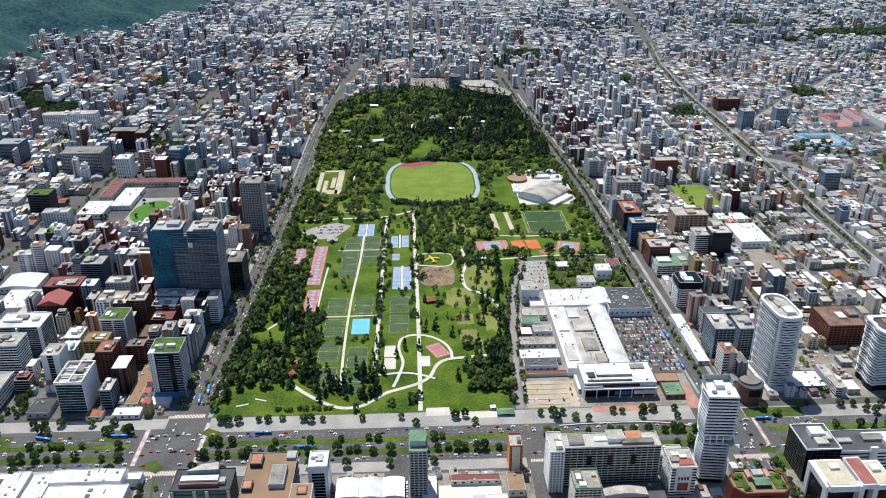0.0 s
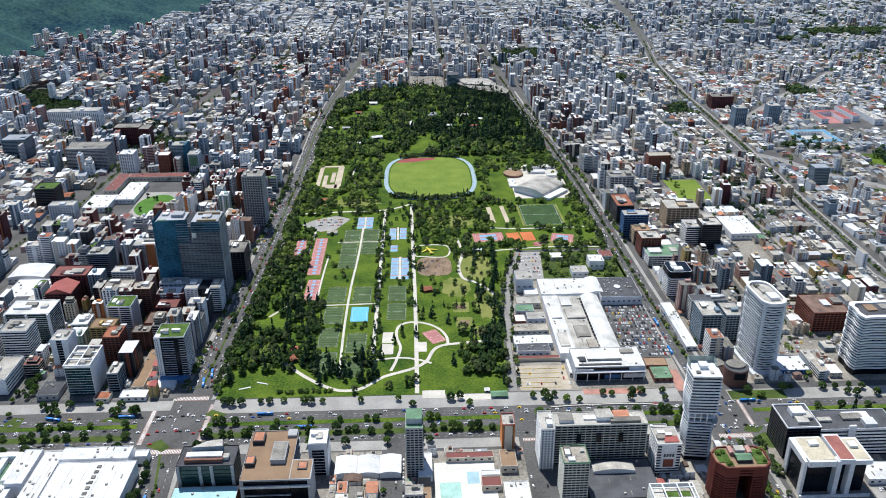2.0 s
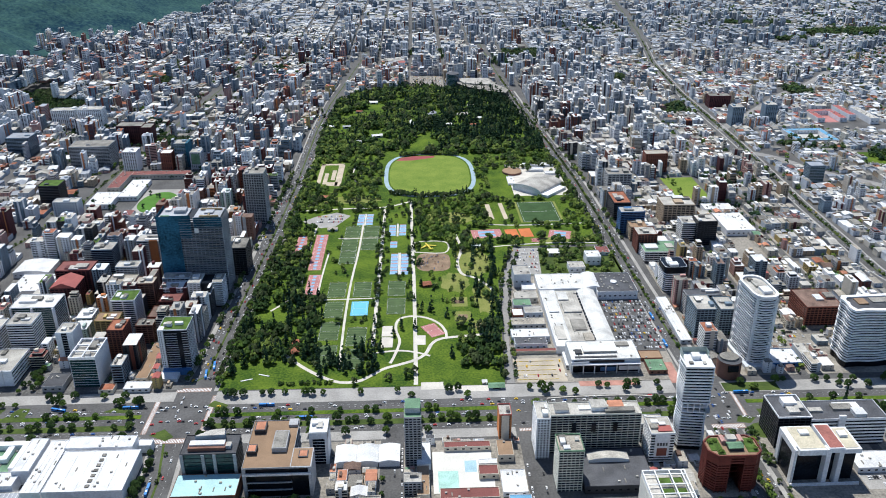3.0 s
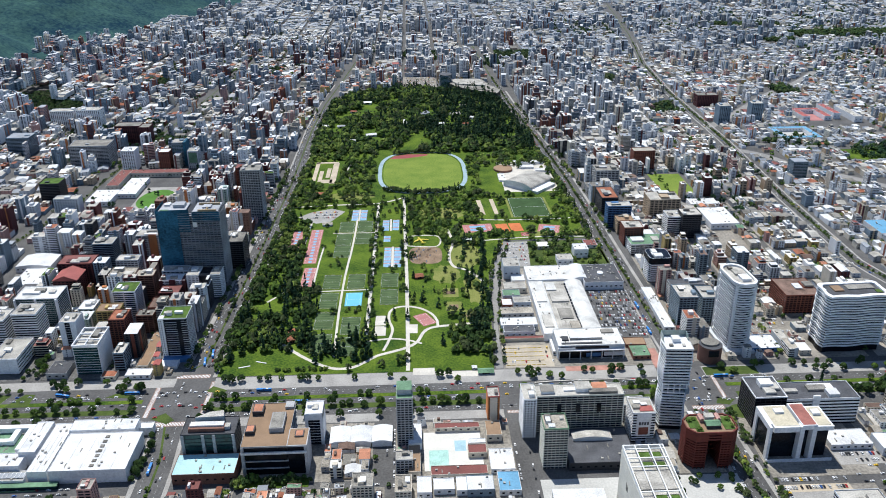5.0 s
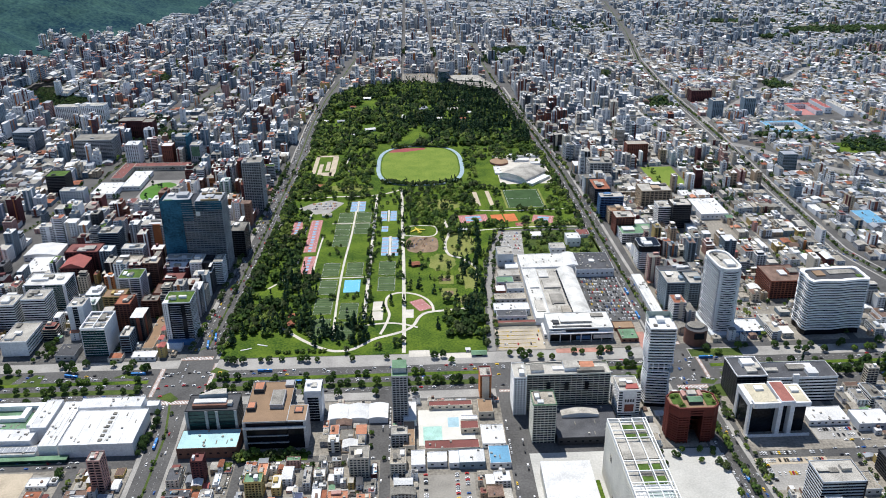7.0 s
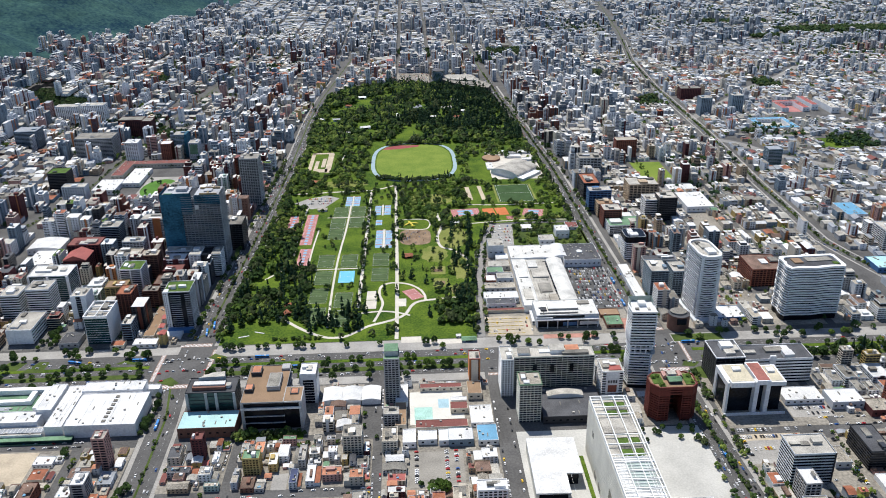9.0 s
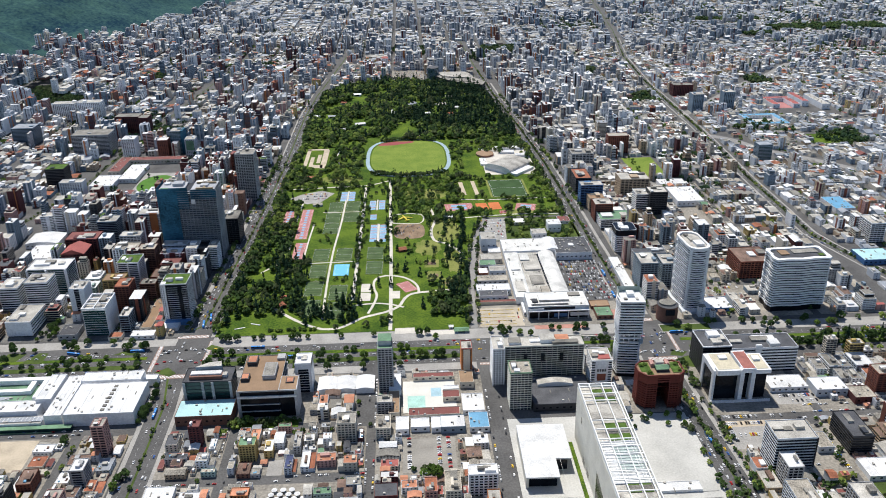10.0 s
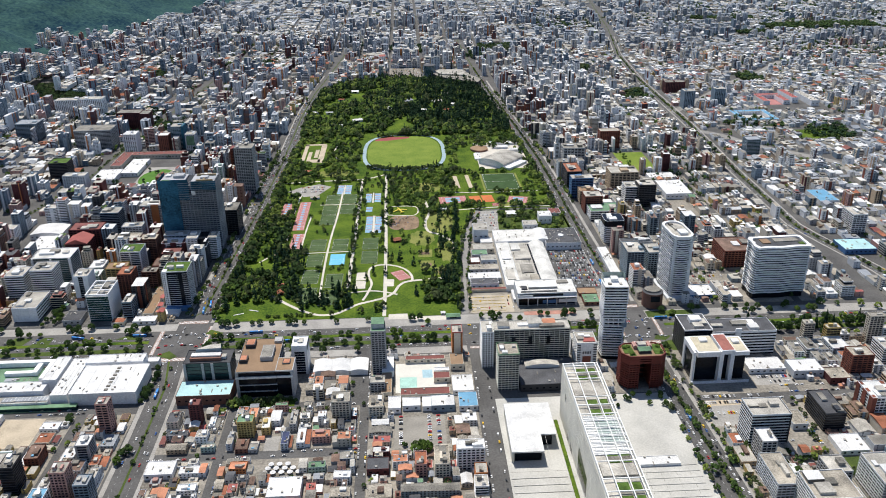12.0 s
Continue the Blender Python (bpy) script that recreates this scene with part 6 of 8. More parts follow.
for x0, x1, y0, y1, h, wl, rf in ((144, 168, 782, 808, 20, "pale", "pale"), (154, 173, 764, 780, 7, "white", "white"), (140, 172, 742, 760, 7, "cream", "pale"), (136, 160, 722, 738, 8, "pale", "green"), (132, 146, 700, 716, 7, "brick", "white"), (148, 172, 702, 718, 9, "pale", "pale"), (128, 172, 680, 696, 6, "grey", "beige"), (182, 185, 596, 622, 5, "white", "white"), (232, 256, 820, 838, 8, "white", "pale"), (262, 284, 840, 860, 14, "white", "white"), (210, 228, 870, 886, 5, "cream", "white"), (286, 306, 870, 890, 5, "white", "maroon")):
    hall("shop", f"small {TONES[wl]} shop with a {rf} roof", x0, x1, y0, y1, h, wl, rf, cat="shop")
flat_lot = block("car_park", 121, 180, 574, 618, mat("dusty_lot", (0.46, 0.40, 0.31), 0.95, vary=0.2), 0.03, "dusty beige car park with yellow barriers", z=0.15)

# row of blocks along the western avenue
for nm, lb, x0, x1, y0, y1, h, wl, rf, kw in (
        ("red_block", "red brick office block beside the avenue", 349, 380, 875, 901, 31, "brick", "pale", dict(nx=6, ny=5, pw=1.4)),
        ("tan_block", "tan rendered office block beside the avenue", 350, 377, 915, 938, 24, "tan", "brown", dict(nx=5, ny=4, pw=1.4)),
        ("blue_block", "bright blue glazed office with white frame", 340, 380, 941, 961, 38, "blue", "pale", dict(nx=6, ny=3, pw=0.8)),
        ("dark_block", "dark office with a tan roof terrace", 343, 372, 992, 1040, 31, "dark", "tile", dict(nx=5, ny=7)),
        ("grey_block", "dark grey tower with tall window strips", 358, 402, 1095, 1127, 40, "grey", "grey", dict(nx=6, ny=4, pw=2)),
        ("green_topped_block", "white office with a green roof lawn", 352, 408, 845, 880, 17, "white", "green", dict(nx=8, ny=5)),
        ("gold_block", "tan apartment block with deep brown piers", 420, 474, 970, 1004, 35, "tan", "pale", dict(nx=7, ny=5, pw=2.6)),
        ("striped_block", "dark block with white window bands", 429, 453, 904, 930, 34, "white", "pale", dict(ny=4, pw=1)),
        ("striped_block", "dark block with white window bands and roof garden", 450, 481, 895, 921, 41, "dark", "pale", dict(nx=6, ny=4)),
        ("round_office", "rounded white and dark banded office with a red top", 353, 385, 761, 790, 38, "white", "tile", dict(r=5, band=1.9)),
        ("grey_back_block", "grey concrete office block", 362, 410, 700, 715, 31, "grey", "dark", dict(nx=8, pw=1.2)),
        ("slate_tower", "slate blue tower with black glass corner", 355, 380, 648, 681, 43, "slate", "pale", dict(nx=5, ny=5, pw=1.2)),
        ("slate_tower", "slate blue and white tower", 389, 411, 656, 686, 37, "slate", "pale", dict(nx=5, ny=5, pw=1.2)),
        ("brick_block", "long pink brick apartment block", 510, 558, 672, 716, 27, "brick", "rusty", dict(nx=9, ny=8, pw=1.8)),
        ("striped_office", "banded grey office with dark ends", 380, 420, 306, 332, 41, "pale", "pale", dict(band=1.5)),
        ("pale_office", "grey stone office with tall fins", 374, 396, 236, 276, 22, "pale", "beige", dict(nx=5, ny=9, pw=1.2)),
        ("teal_corner_office", "white office with teal glass corners", 391, 433, 205, 238, 35, "white", "beige", dict(nx=8, ny=6, pw=0.8, glass=TEAL)),
        ("black_office", "long black roofed office with slanted bands", 470, 493, 326, 364, 22, "dark", "dark", dict(band=1.2)),
        ("red_white_block", "white apartment block with dark red ends", 528, 556, 340, 368, 28, "white", "white", dict(nx=6, ny=4, pw=1.2)),
        ("white_terrace_block", "white apartment block with balconies", 466, 490, 224, 262, 30, "white", "pale", dict(nx=4, ny=7, pw=0.5, band=1.1, proud=0.9)),
        ("white_block", "white hotel slab with dark windows", 764, 788, 768, 800, 33, "white", "pale", dict(nx=4, ny=5, pw=1))):
    x, y, w, l = mark(x0, x1, y0, y1)
    ob = tower(nm, lb, x, y, w, l, h, wl, rf, **kw)
    if nm == "striped_office":
        b = Build(WALL["dark"]); b.cbox(0, 0, 1.2, 27.2, 0, 41.6, WALL["dark"]); repeat("end_wall", b, ob, [(19.8, 0, 0)])
    if nm == "round_office":
        b = Build(GLASS); b.prism(rrect(33, 30, 5), 30, 38.6, GLASS); part("dark_top", b, ob, "black glass top storeys")
    if nm == "red_white_block":
        b = Build(WALL["brick"]); b.cbox(0, 0, 5, 6, 0, 28.4, WALL["brick"]); repeat("end_wall", b, ob, [(sx * 12.0, sy, 0) for sx in (-1, 1) for sy in (-11.6, 0, 11.6)])
# drum shaped building
take(353, 390, 566, 596)
ob = empty("drum_building", 371, 580, 0.15, 0, "brown drum shaped building with a dark recess", "auditorium")
b = Build(WALL["brown"]); b.prism(oval_pts(0, 0, 14, 12, 32), 0, 21, WALL["brown"], ROOF["dark"]); part("wall", b, ob)
b = Build(ROOF["grey"])
b.prism(oval_pts(0, 2, 11, 8, 24), 21, 23, ROOF["grey"]); part("roof", b, ob)
b = Build(GLASS); b.box(-6, 6, -12.6, -9, 11, 19, GLASS); part("recess", b, ob)
for x0, x1, y0, y1, h, wl, rf in ((509, 559, 1009, 1033, 8, "white", "white"), (512, 560, 925, 990, 10, "white", "white"), (424, 466, 590, 618, 5, "blue", "white"), (336, 350, 640, 740, 5, "white", "white"), (470, 500, 292, 316, 5, "white", "white"), (440, 456, 330, 352, 7, "pale", "beige")):
    hall("warehouse", f"low {TONES[wl]} warehouse with a {rf} roof", x0, x1, y0, y1, h, wl, rf, ribs=2, cat="warehouse")
for x0, x1, y0, y1, mt, lb in ((508, 544, 856, 922, YARD, "grey brown bare yard"), (432, 500, 625, 665, YARD, "grey car park"), (482, 545, 1062, 1172, FIELD, "rough green sports field"), (436, 482, 404, 423, PAVE, "pale car park"), (360, 436, 340, 372, PAVE, "pale car park"), (425, 466, 302, 372, YARD, "grey car park"), (440, 500, 266, 290, VERGE, "green garden")):
    block("yard", x0, x1, y0, y1, mt, 0.06, lb, z=0.15)
    take(x0, x1, y0, y1)
# sports hall in the park
ob = empty("sports_hall", 237, 1137, PZ, 48, "large white vaulted sports hall", "sports hall")
b = Build(WALL["white"]); b.cbox(0, 0, 74, 54, 0, 7, WALL["white"]); part("wall", b, ob)
b = Build(ROOF["pale"])
for k in range(12):
    a0, a1 = math.pi * k / 12, math.pi * (k + 1) / 12
    b.face([(-37.5, -27.5 * math.cos(a0), 7 + 8 * math.sin(a0)), (37.5, -27.5 * math.cos(a0), 7 + 8 * math.sin(a0)), (37.5, -27.5 * math.cos(a1), 7 + 8 * math.sin(a1)), (-37.5, -27.5 * math.cos(a1), 7 + 8 * math.sin(a1))], ROOF["pale"])
for s in (-37.5, 37.5):
    b.face([(s, -27.5 * math.cos(math.pi * k / 12), 7 + 8 * math.sin(math.pi * k / 12)) for k in range(13)][::1 if s > 0 else -1], WALL["white"])
part("roof", b, ob)
b = Build(WALL["white"]); b.cbox(-6, -34, 62, 12, 0, 5, WALL["white"]); part("annex", b, ob)
block("sports_yard", 188, 292, 1100, 1256, PATHM, 0.04, "pale paved yard round the sports hall", z=PZ - 0.02)
for x0, x1, y0, y1, h in ((224, 285, 1240, 1252, 4), (232, 262, 1215, 1228, 4), (183, 196, 1150, 1185, 3), (262, 292, 1196, 1206, 4)):
    hall("sports_annex", "low white sports building in the park", x0, x1, y0, y1, h, "white", "white", cat="sports building", wins=False)
ob = empty("grandstand", 198, 1213, PZ, 20, "low round brown grandstand in the park", "grandstand")
b = Build(WALL["brown"]); b.prism(oval_pts(0, 0, 19, 17, 24), 0, 4, WALL["brown"], ROOF["brown"]); part("seating", b, ob)
# apartment blocks standing out of the houses
for nm, lb, cx, cy, w, l, h, wl, rf, kw in (
        ("pink_tower", "pink banded apartment tower with dark windows", -292, 373, 13, 13, 37, "pink", "pale", dict(nx=2, ny=3, pw=1.4)),
        ("red_brick_tower", "dark red brick tower with a stepped top", -198, 379, 12, 11, 26, "maroon", "maroon", dict(nx=3, ny=3, pw=2)),
        ("pink_tower", "pink apartment tower with an orange roof house", -297, 279, 15, 15, 37, "pink", "grey", dict(nx=4, ny=4, pw=1.6)),
        ("blue_white_block", "pale blue block with a white frame", -276, 275, 14, 14, 25, "slate", "zinc", dict(nx=3, ny=3, pw=1)),
        ("yellow_block", "pale yellow apartment block with a green roof", -140, 357, 17, 12, 20, "ochre", "green", dict(nx=5, ny=3, pw=1.8)),
        ("cream_block", "cream apartment block with a stepped roof", 65, 296, 15, 25, 18, "cream", "beige", dict(nx=4, ny=6, pw=1.8)),
        ("orange_block", "pale orange apartment block with a tiled roof", 44, 296, 12, 18, 15, "pink", "tile", dict(nx=3, ny=5, pw=1.8)),
        ("white_dark_block", "white apartment block with dark glass strips", 94, 301, 28, 13, 25, "white", "white", dict(nx=6, ny=3, pw=2)),
        ("grey_apartments", "grey apartment block with roof rooms", -41, 381, 20, 17, 24, "cream", "grey", dict(nx=5, ny=4, pw=1.8)),
        ("grey_apartments", "grey apartment block with dark balconies", -2, 416, 17, 12, 18, "grey", "pale", dict(nx=4, ny=3, pw=1.6)),
        ("tan_apartments", "tan apartment block with a flat concrete roof", -3, 385, 16, 21, 14, "cream", "beige", dict(nx=4, ny=5, pw=1.8)),
        ("dark_apartments", "dark balconied apartment tower with flat roof", -352, 294, 14, 18, 33, "dark", "grey", dict(band=0.8)),
        ("green_red_tower", "tower with green glass and red brick piers", 562, 420, 26, 18, 29, "brick", "beige", dict(nx=4, ny=3, pw=2)),
        ("banded_tower", "white banded office by the avenue", 607, 440, 18, 24, 25, "white", "pale", dict(band=1.4))):
    x, y, w, l = mark(cx - w / 2, cx + w / 2, cy - l / 2, cy + l / 2)
    tower(nm, lb, x, y, w, l, h, wl, rf, cat="apartment building", st=3.0, **kw)
for x0, x1, y0, y1, h, wl, rf in ((-10, 12, 292, 308, 7, "maroon", "dark"), (-104, -72, 262, 286, 8, "white", "white"), (-230, -202, 298, 316, 6, "white", "white"), (520, 545, 400, 420, 8, "maroon", "beige"), (-430, -414, 352, 396, 6, "white", "white")):
    hall("shop_building", f"{TONES[wl]} building with a {rf} flat roof", x0, x1, y0, y1, h, wl, rf, cat="shop")
block("sand_lot", -412, -368, 350, 394, SAND, 0.06, "bare sandy lot among the houses", z=0.15); take(-412, -368, 350, 394)
# apartment and office towers of the quarter east of the park
for nm, lb, x0, x1, y0, y1, h, wl, rf, kw in (
        ("blue_tower", "slate blue glass tower with pale floor bands", -470, -439, 834, 859, 45, "slate", "pale", dict(band=1.1, nx=0)),
        ("terraced_block", "white terraced apartment block with an orange stair shaft", -413, -363, 859, 880, 45, "white", "pale", dict(band=1.0, nx=6, pw=0.6, accent="orange")),
        ("maroon_tower", "maroon brick apartment tower with a dark glass corner", -500, -451, 784, 812, 40, "maroon", "maroon", dict(nx=8, ny=5, pw=2.2)),
        ("green_roofed_tower", "white banded apartment tower with a green roof terrace", -391, -360, 700, 726, 42, "white", "garden", dict(band=1.3, nx=2, pw=2.4)),
        ("brown_tower", "brown brick apartment tower with deep balconies", -378, -352, 748, 767, 38, "brown", "beige", dict(nx=4, ny=3, pw=1.6)),
        ("red_and_white_block", "white apartment block with dark red side wings", -345, -309, 748, 765, 30, "white", "white", dict(nx=5, pw=1.6, accent="maroon")),
        ("stepped_tower", "pale grey apartment tower with a stepped roof", -421, -389, 795, 812, 38, "pale", "pale", dict(nx=6, ny=3, pw=1.4)),
        ("cream_tower", "cream apartment tower with small windows", -419, -383, 756, 781, 34, "cream", "beige", dict(nx=7, ny=5, pw=2.2)),
        ("framed_office", "green glass office inside a white frame", -513, -457, 688, 720, 42, "white", "worn", dict(glass=TEAL, band=0.4, nx=2, pw=2.2)),
        ("pale_block", "pale apartment block with roof rooms", -347, -310, 768, 783, 34, "pale", "pale", dict(nx=6, pw=1.4)),
        ("dark_red_block", "dark red brick apartment block with a flat roof", -340, -312, 725, 746, 24, "maroon", "maroon", dict(nx=5, ny=4, pw=2)),
        ("red_brick_block", "red brick apartment block with roof houses", -342, -304, 689, 715, 24, "brick", "rusty", dict(nx=7, ny=5, pw=2)),
        ("brown_brick_block", "brown brick office with wide window bands", -350, -328, 667, 682, 26, "brown", "grey", dict(nx=3, pw=1.4)),
        ("ochre_tower", "tan and ochre apartment tower with balconies", -403, -374, 673, 693, 30, "ochre", "brown", dict(nx=4, ny=3, pw=1.8)),
        ("white_flats", "white flats with a plain white roof", -436, -415, 693, 716, 22, "white", "white", dict(nx=3, ny=4, pw=2)),
        ("red_gabled_block", "dark red block with a sloping red roof", -492, -458, 749, 779, 33, "maroon", "red", dict(nx=6, ny=5, pw=1.8))):
    x, y, w, l = mark(x0, x1, y0, y1)
    PLACED.append((x, y, w, l))
    ob = tower(nm, lb, x, y, w, l, h, wl, rf, cat="apartment building" if "office" not in lb else "office building", st=3.0, **kw)
    if nm == "red_gabled_block":
        b = Build(ROOF["red"]); b.gable(-w / 2, w / 2, -l / 2, l / 2, h + 1, 7, ROOF["red"], "y", 0.3); part("gable", b, ob, "sloping red roof")
    if nm == "framed_office":
        b = Build(WALL["white"]); b.cbox(0, -l / 2 - 0.8, 2.2, 2.2, 0, h, WALL["white"]); repeat("pillar", b, ob, [(-w / 2 + 1.4, 0, 0), (0, 0, 0), (w / 2 - 1.4, 0, 0)])
    if nm == "red_and_white_block":
        b = Build(WALL["maroon"]); b.cbox(0, 0, 5, l + 0.8, 0, h + 0.6, WALL["maroon"]); repeat("side_wing", b, ob, [(-w / 2 + 2.4, 0, 0), (w / 2 - 2.4, 0, 0)])
# towers that stand out of the middle distance
for nm, lb, x0, x1, y0, y1, h, wl, rf, style in (
        ("lattice_block", "grey concrete lattice block still without glazing", -695, -615, 1276, 1317, 45, "grey", "grey", "grid"),
        ("glass_tower", "dark blue glass tower with a teal side", -482, -454, 1272, 1298, 50, "slate", "pale", "grid"),
        ("white_slab", "long white apartment slab among low houses", -851, -795, 1538, 1562, 42, "white", "pale", "punched"),
        ("white_slab", "long white apartment slab among low houses", -787, -730, 1533, 1560, 45, "white", "pale", "punched"),
        ("maroon_block", "wide maroon apartment block", -655, -598, 1420, 1450, 40, "maroon", "grey", "punched"),
        ("maroon_block", "slim dark maroon apartment tower", -592, -569, 1396, 1424, 44, "maroon", "grey", "punched"),
        ("white_tower", "white apartment tower with a dark centre", -579, -551, 1250, 1276, 42, "white", "white", "blank"),
        ("red_tower", "red brick apartment tower with white balconies", -506, -484, 1256, 1278, 36, "brick", "white", "punched"),
        ("green_sign_block", "pale block with a green painted side", -448, -426, 1258, 1280, 36, "pale", "pale", "punched"),
        ("dark_office_block", "dark glass office block with a green roof edge", -668, -632, 1089, 1118, 40, "dark", "garden", "band"),
        ("grey_tower", "pale grey apartment tower with a dark glass strip", -605, -563, 1008, 1026, 44, "pale", "pale", "blank"),
        ("glass_block", "slate glass office block on a hill street", -861, -812, 1352, 1388, 40, "slate", "zinc", "grid"),
        ("slate_slab", "slate grey office slab beside the avenue", 748, 776, 1472, 1498, 45, "slate", "pale", "blank"),
        ("slate_slab", "slate grey office tower with pale edges", 831, 860, 1484, 1506, 46, "slate", "pale", "blank"),
        ("maroon_block", "wide maroon office block behind the avenue", 752, 806, 1617, 1642, 30, "maroon", "grey", "punched"),
        ("teal_tower", "teal glass office tower with a dark side", 756, 785, 1134, 1156, 34, "slate", "zinc", "grid"),
        ("red_tan_tower", "red and tan apartment tower", 461, 505, 1201, 1222, 38, "brick", "beige", "punched")):
    x, y, w, l = mark(x0, x1, y0, y1)
    PLACED.append((x, y, w, l))
    ob = building(x, y, w, l, h, wl, rf, style, HR, 0.0, band=1.2, bay=4.4, label=lb, name=nm, z=0.0, glass=TEAL if nm in ("teal_tower", "glass_tower") else None)
    if nm == "glass_tower":
        b = Build(NET); b.box(w / 2 - 5, w / 2 + 0.2, -l / 2 - 0.3, l / 2 + 0.3, 0, h + 1, NET); part("teal_side", b, ob, "teal cladding")
    if nm == "green_sign_block":
        b = Build(ROOF["green"]); b.box(-w / 2 + 3, w / 2 - 3, -l / 2 - 0.4, -l / 2 + 0.2, 12, h - 3, ROOF["green"]); part("painted_panel", b, ob, "green painted panel")
# two streets that meet the western avenue
for pts in ([(710, 1445), (858, 1590), (983, 1717), (1119, 1829), (1245, 1957)], [(691, 1317), (757, 1269), (806, 1194), (870, 1137), (927, 1080)]):
    ribbon("road", pts, 20, ROADP, 0.0, 0.05, "pale concrete road between the houses", "road")
    for (xa, ya), (xb, yb) in zip(pts[:-1], pts[1:]):
        for k in range(12):
            px, py = xa + (xb - xa) * (k + 0.5) / 12, ya + (yb - ya) * (k + 0.5) / 12
            take(px - 11, px + 11, py - 9, py + 9)
# single houses of the blocks below the avenue: centre, width, length, height, wall, roof
HOUSES_A = [
    (-111, 374, 10, 16, 9, "white", "white"), (-94, 370, 12, 22, 9, "grey", "pale"), (-80, 373, 11, 10, 8, "cream", "white"), (-64, 371, 15, 9, 11, "white", "white"), (-60, 347, 19, 16, 8, "pink", "clay"), (-95, 340, 11, 18, 8, "pale", "solar"),
    (-78, 345, 14, 22, 6, "white", "white"), (-141, 337, 13, 16, 5, "brown", "rusty"), (-129, 336, 9, 14, 4, "grey", "grey"), (-120, 363, 9, 17, 9, "ochre", "white"), (-38, 338, 19, 11, 10, "cream", "clay")]
HOUSES_B = [
    (-136, 306, 23, 10, 6, "orange", "clay"), (-144, 293, 8, 11, 6, "grey", "dark"), (-131, 292, 10, 10, 6, "grey", "dark"), (-141, 278, 14, 12, 5, "cream", "red"), (-60, 304, 17, 12, 7, "mint", "green"), (-74, 305, 8, 12, 7, "white", "pale"),
    (-38, 288, 25, 9, 7, "white", "white"), (-35, 312, 23, 11, 8, "slate", "grey"), (-60, 276, 16, 10, 5, "pink", "red"), (-110, 290, 10, 11, 7, "pale", "grey"), (-34, 265, 19, 12, 8, "cream", "beige")]
HOUSES_C = [
    (-182, 350, 18, 11, 9, "white", "pale"), (-212, 356, 22, 13, 8, "grey", "dark"), (-208, 336, 20, 9, 6, "tan", "beige"), (-186, 303, 20, 10, 6, "white", "white"), (-173, 305, 6, 12, 6, "white", "clay"), (-176, 337, 14, 9, 6, "mint", "beige"), (-183, 283, 18, 14, 6, "white", "white"),
    (-279, 372, 10, 12, 4, "white", "white"), (-282, 350, 14, 17, 5, "pale", "zinc"), (-282, 322, 17, 15, 6, "cream", "tile"), (-301, 314, 14, 15, 7, "pale", "rusty"), (-315, 332, 13, 14, 7, "white", "white")]
HOUSES_D = [
    (-353, 359, 16, 15, 4, "cream", "tile"), (-352, 330, 21, 20, 12, "brick", "rusty"), (-388, 336, 26, 11, 4, "pale", "grey"), (-311, 358, 22, 14, 5, "grey", "rusty"), (-355, 380, 20, 16, 4, "white", "white"),
    (2, 361, 18, 8, 6, "white", "white"), (2, 350, 24, 9, 5, "pale", "grey"), (4, 336, 18, 10, 5, "cream", "red"), (4, 318, 17, 8, 8, "maroon", "white"), (3, 267, 24, 17, 5, "cream", "beige"), (52, 266, 56, 9, 8, "slate", "grey"), (94, 361, 24, 13, 8, "white", "white"), (94, 343, 24, 14, 8, "tan", "rusty")]
for x, y, w, l, h, wl, rf in HOUSES_A + HOUSES_B + HOUSES_C + HOUSES_D:
    take(x - w / 2, x + w / 2, y - l / 2, y + l / 2)
    PLACED.append((x, y, w, l))
    building(x, y, w, l, h, wl, rf, "house", HR, HR.uniform(-2, 2))
for k in range(13):
    px, py = -112 + (k % 5) * 8.4 + (k // 5) * 2.5, 299 + (k // 5) * 5.5
    ob = empty("parasol", px, py, 0.15, 0, "large round white parasol on a courtyard", "parasol", "courtyard parasols")
    b = Build(STEEL); b.cbox(0, 0, 0.12, 0.12, 0, 3.2, STEEL); part("pole", b, ob)
    b = Build(ROOF["white"])
    ring = oval_pts(0, 0, 3.0, 2.6, 10)
    for i in range(10):
        (xa, ya), (xb, yb) = ring[i], ring[(i + 1) % 10]
        b.face([(xa, ya, 2.6), (xb, yb, 2.6), (0, 0, 3.7)], ROOF["white"]); b.face([(xb, yb, 2.6), (xa, ya, 2.6), (xa, ya, 2.4), (xb, yb, 2.4)], ROOF["pale"])
    part("canopy", b, ob)
take(-118, -68, 294, 316)
block("car_park", -119, -104, 331, 352, PAVE, 0.05, "pale paved yard between the houses", z=0.15); take(-119, -104, 331, 352)
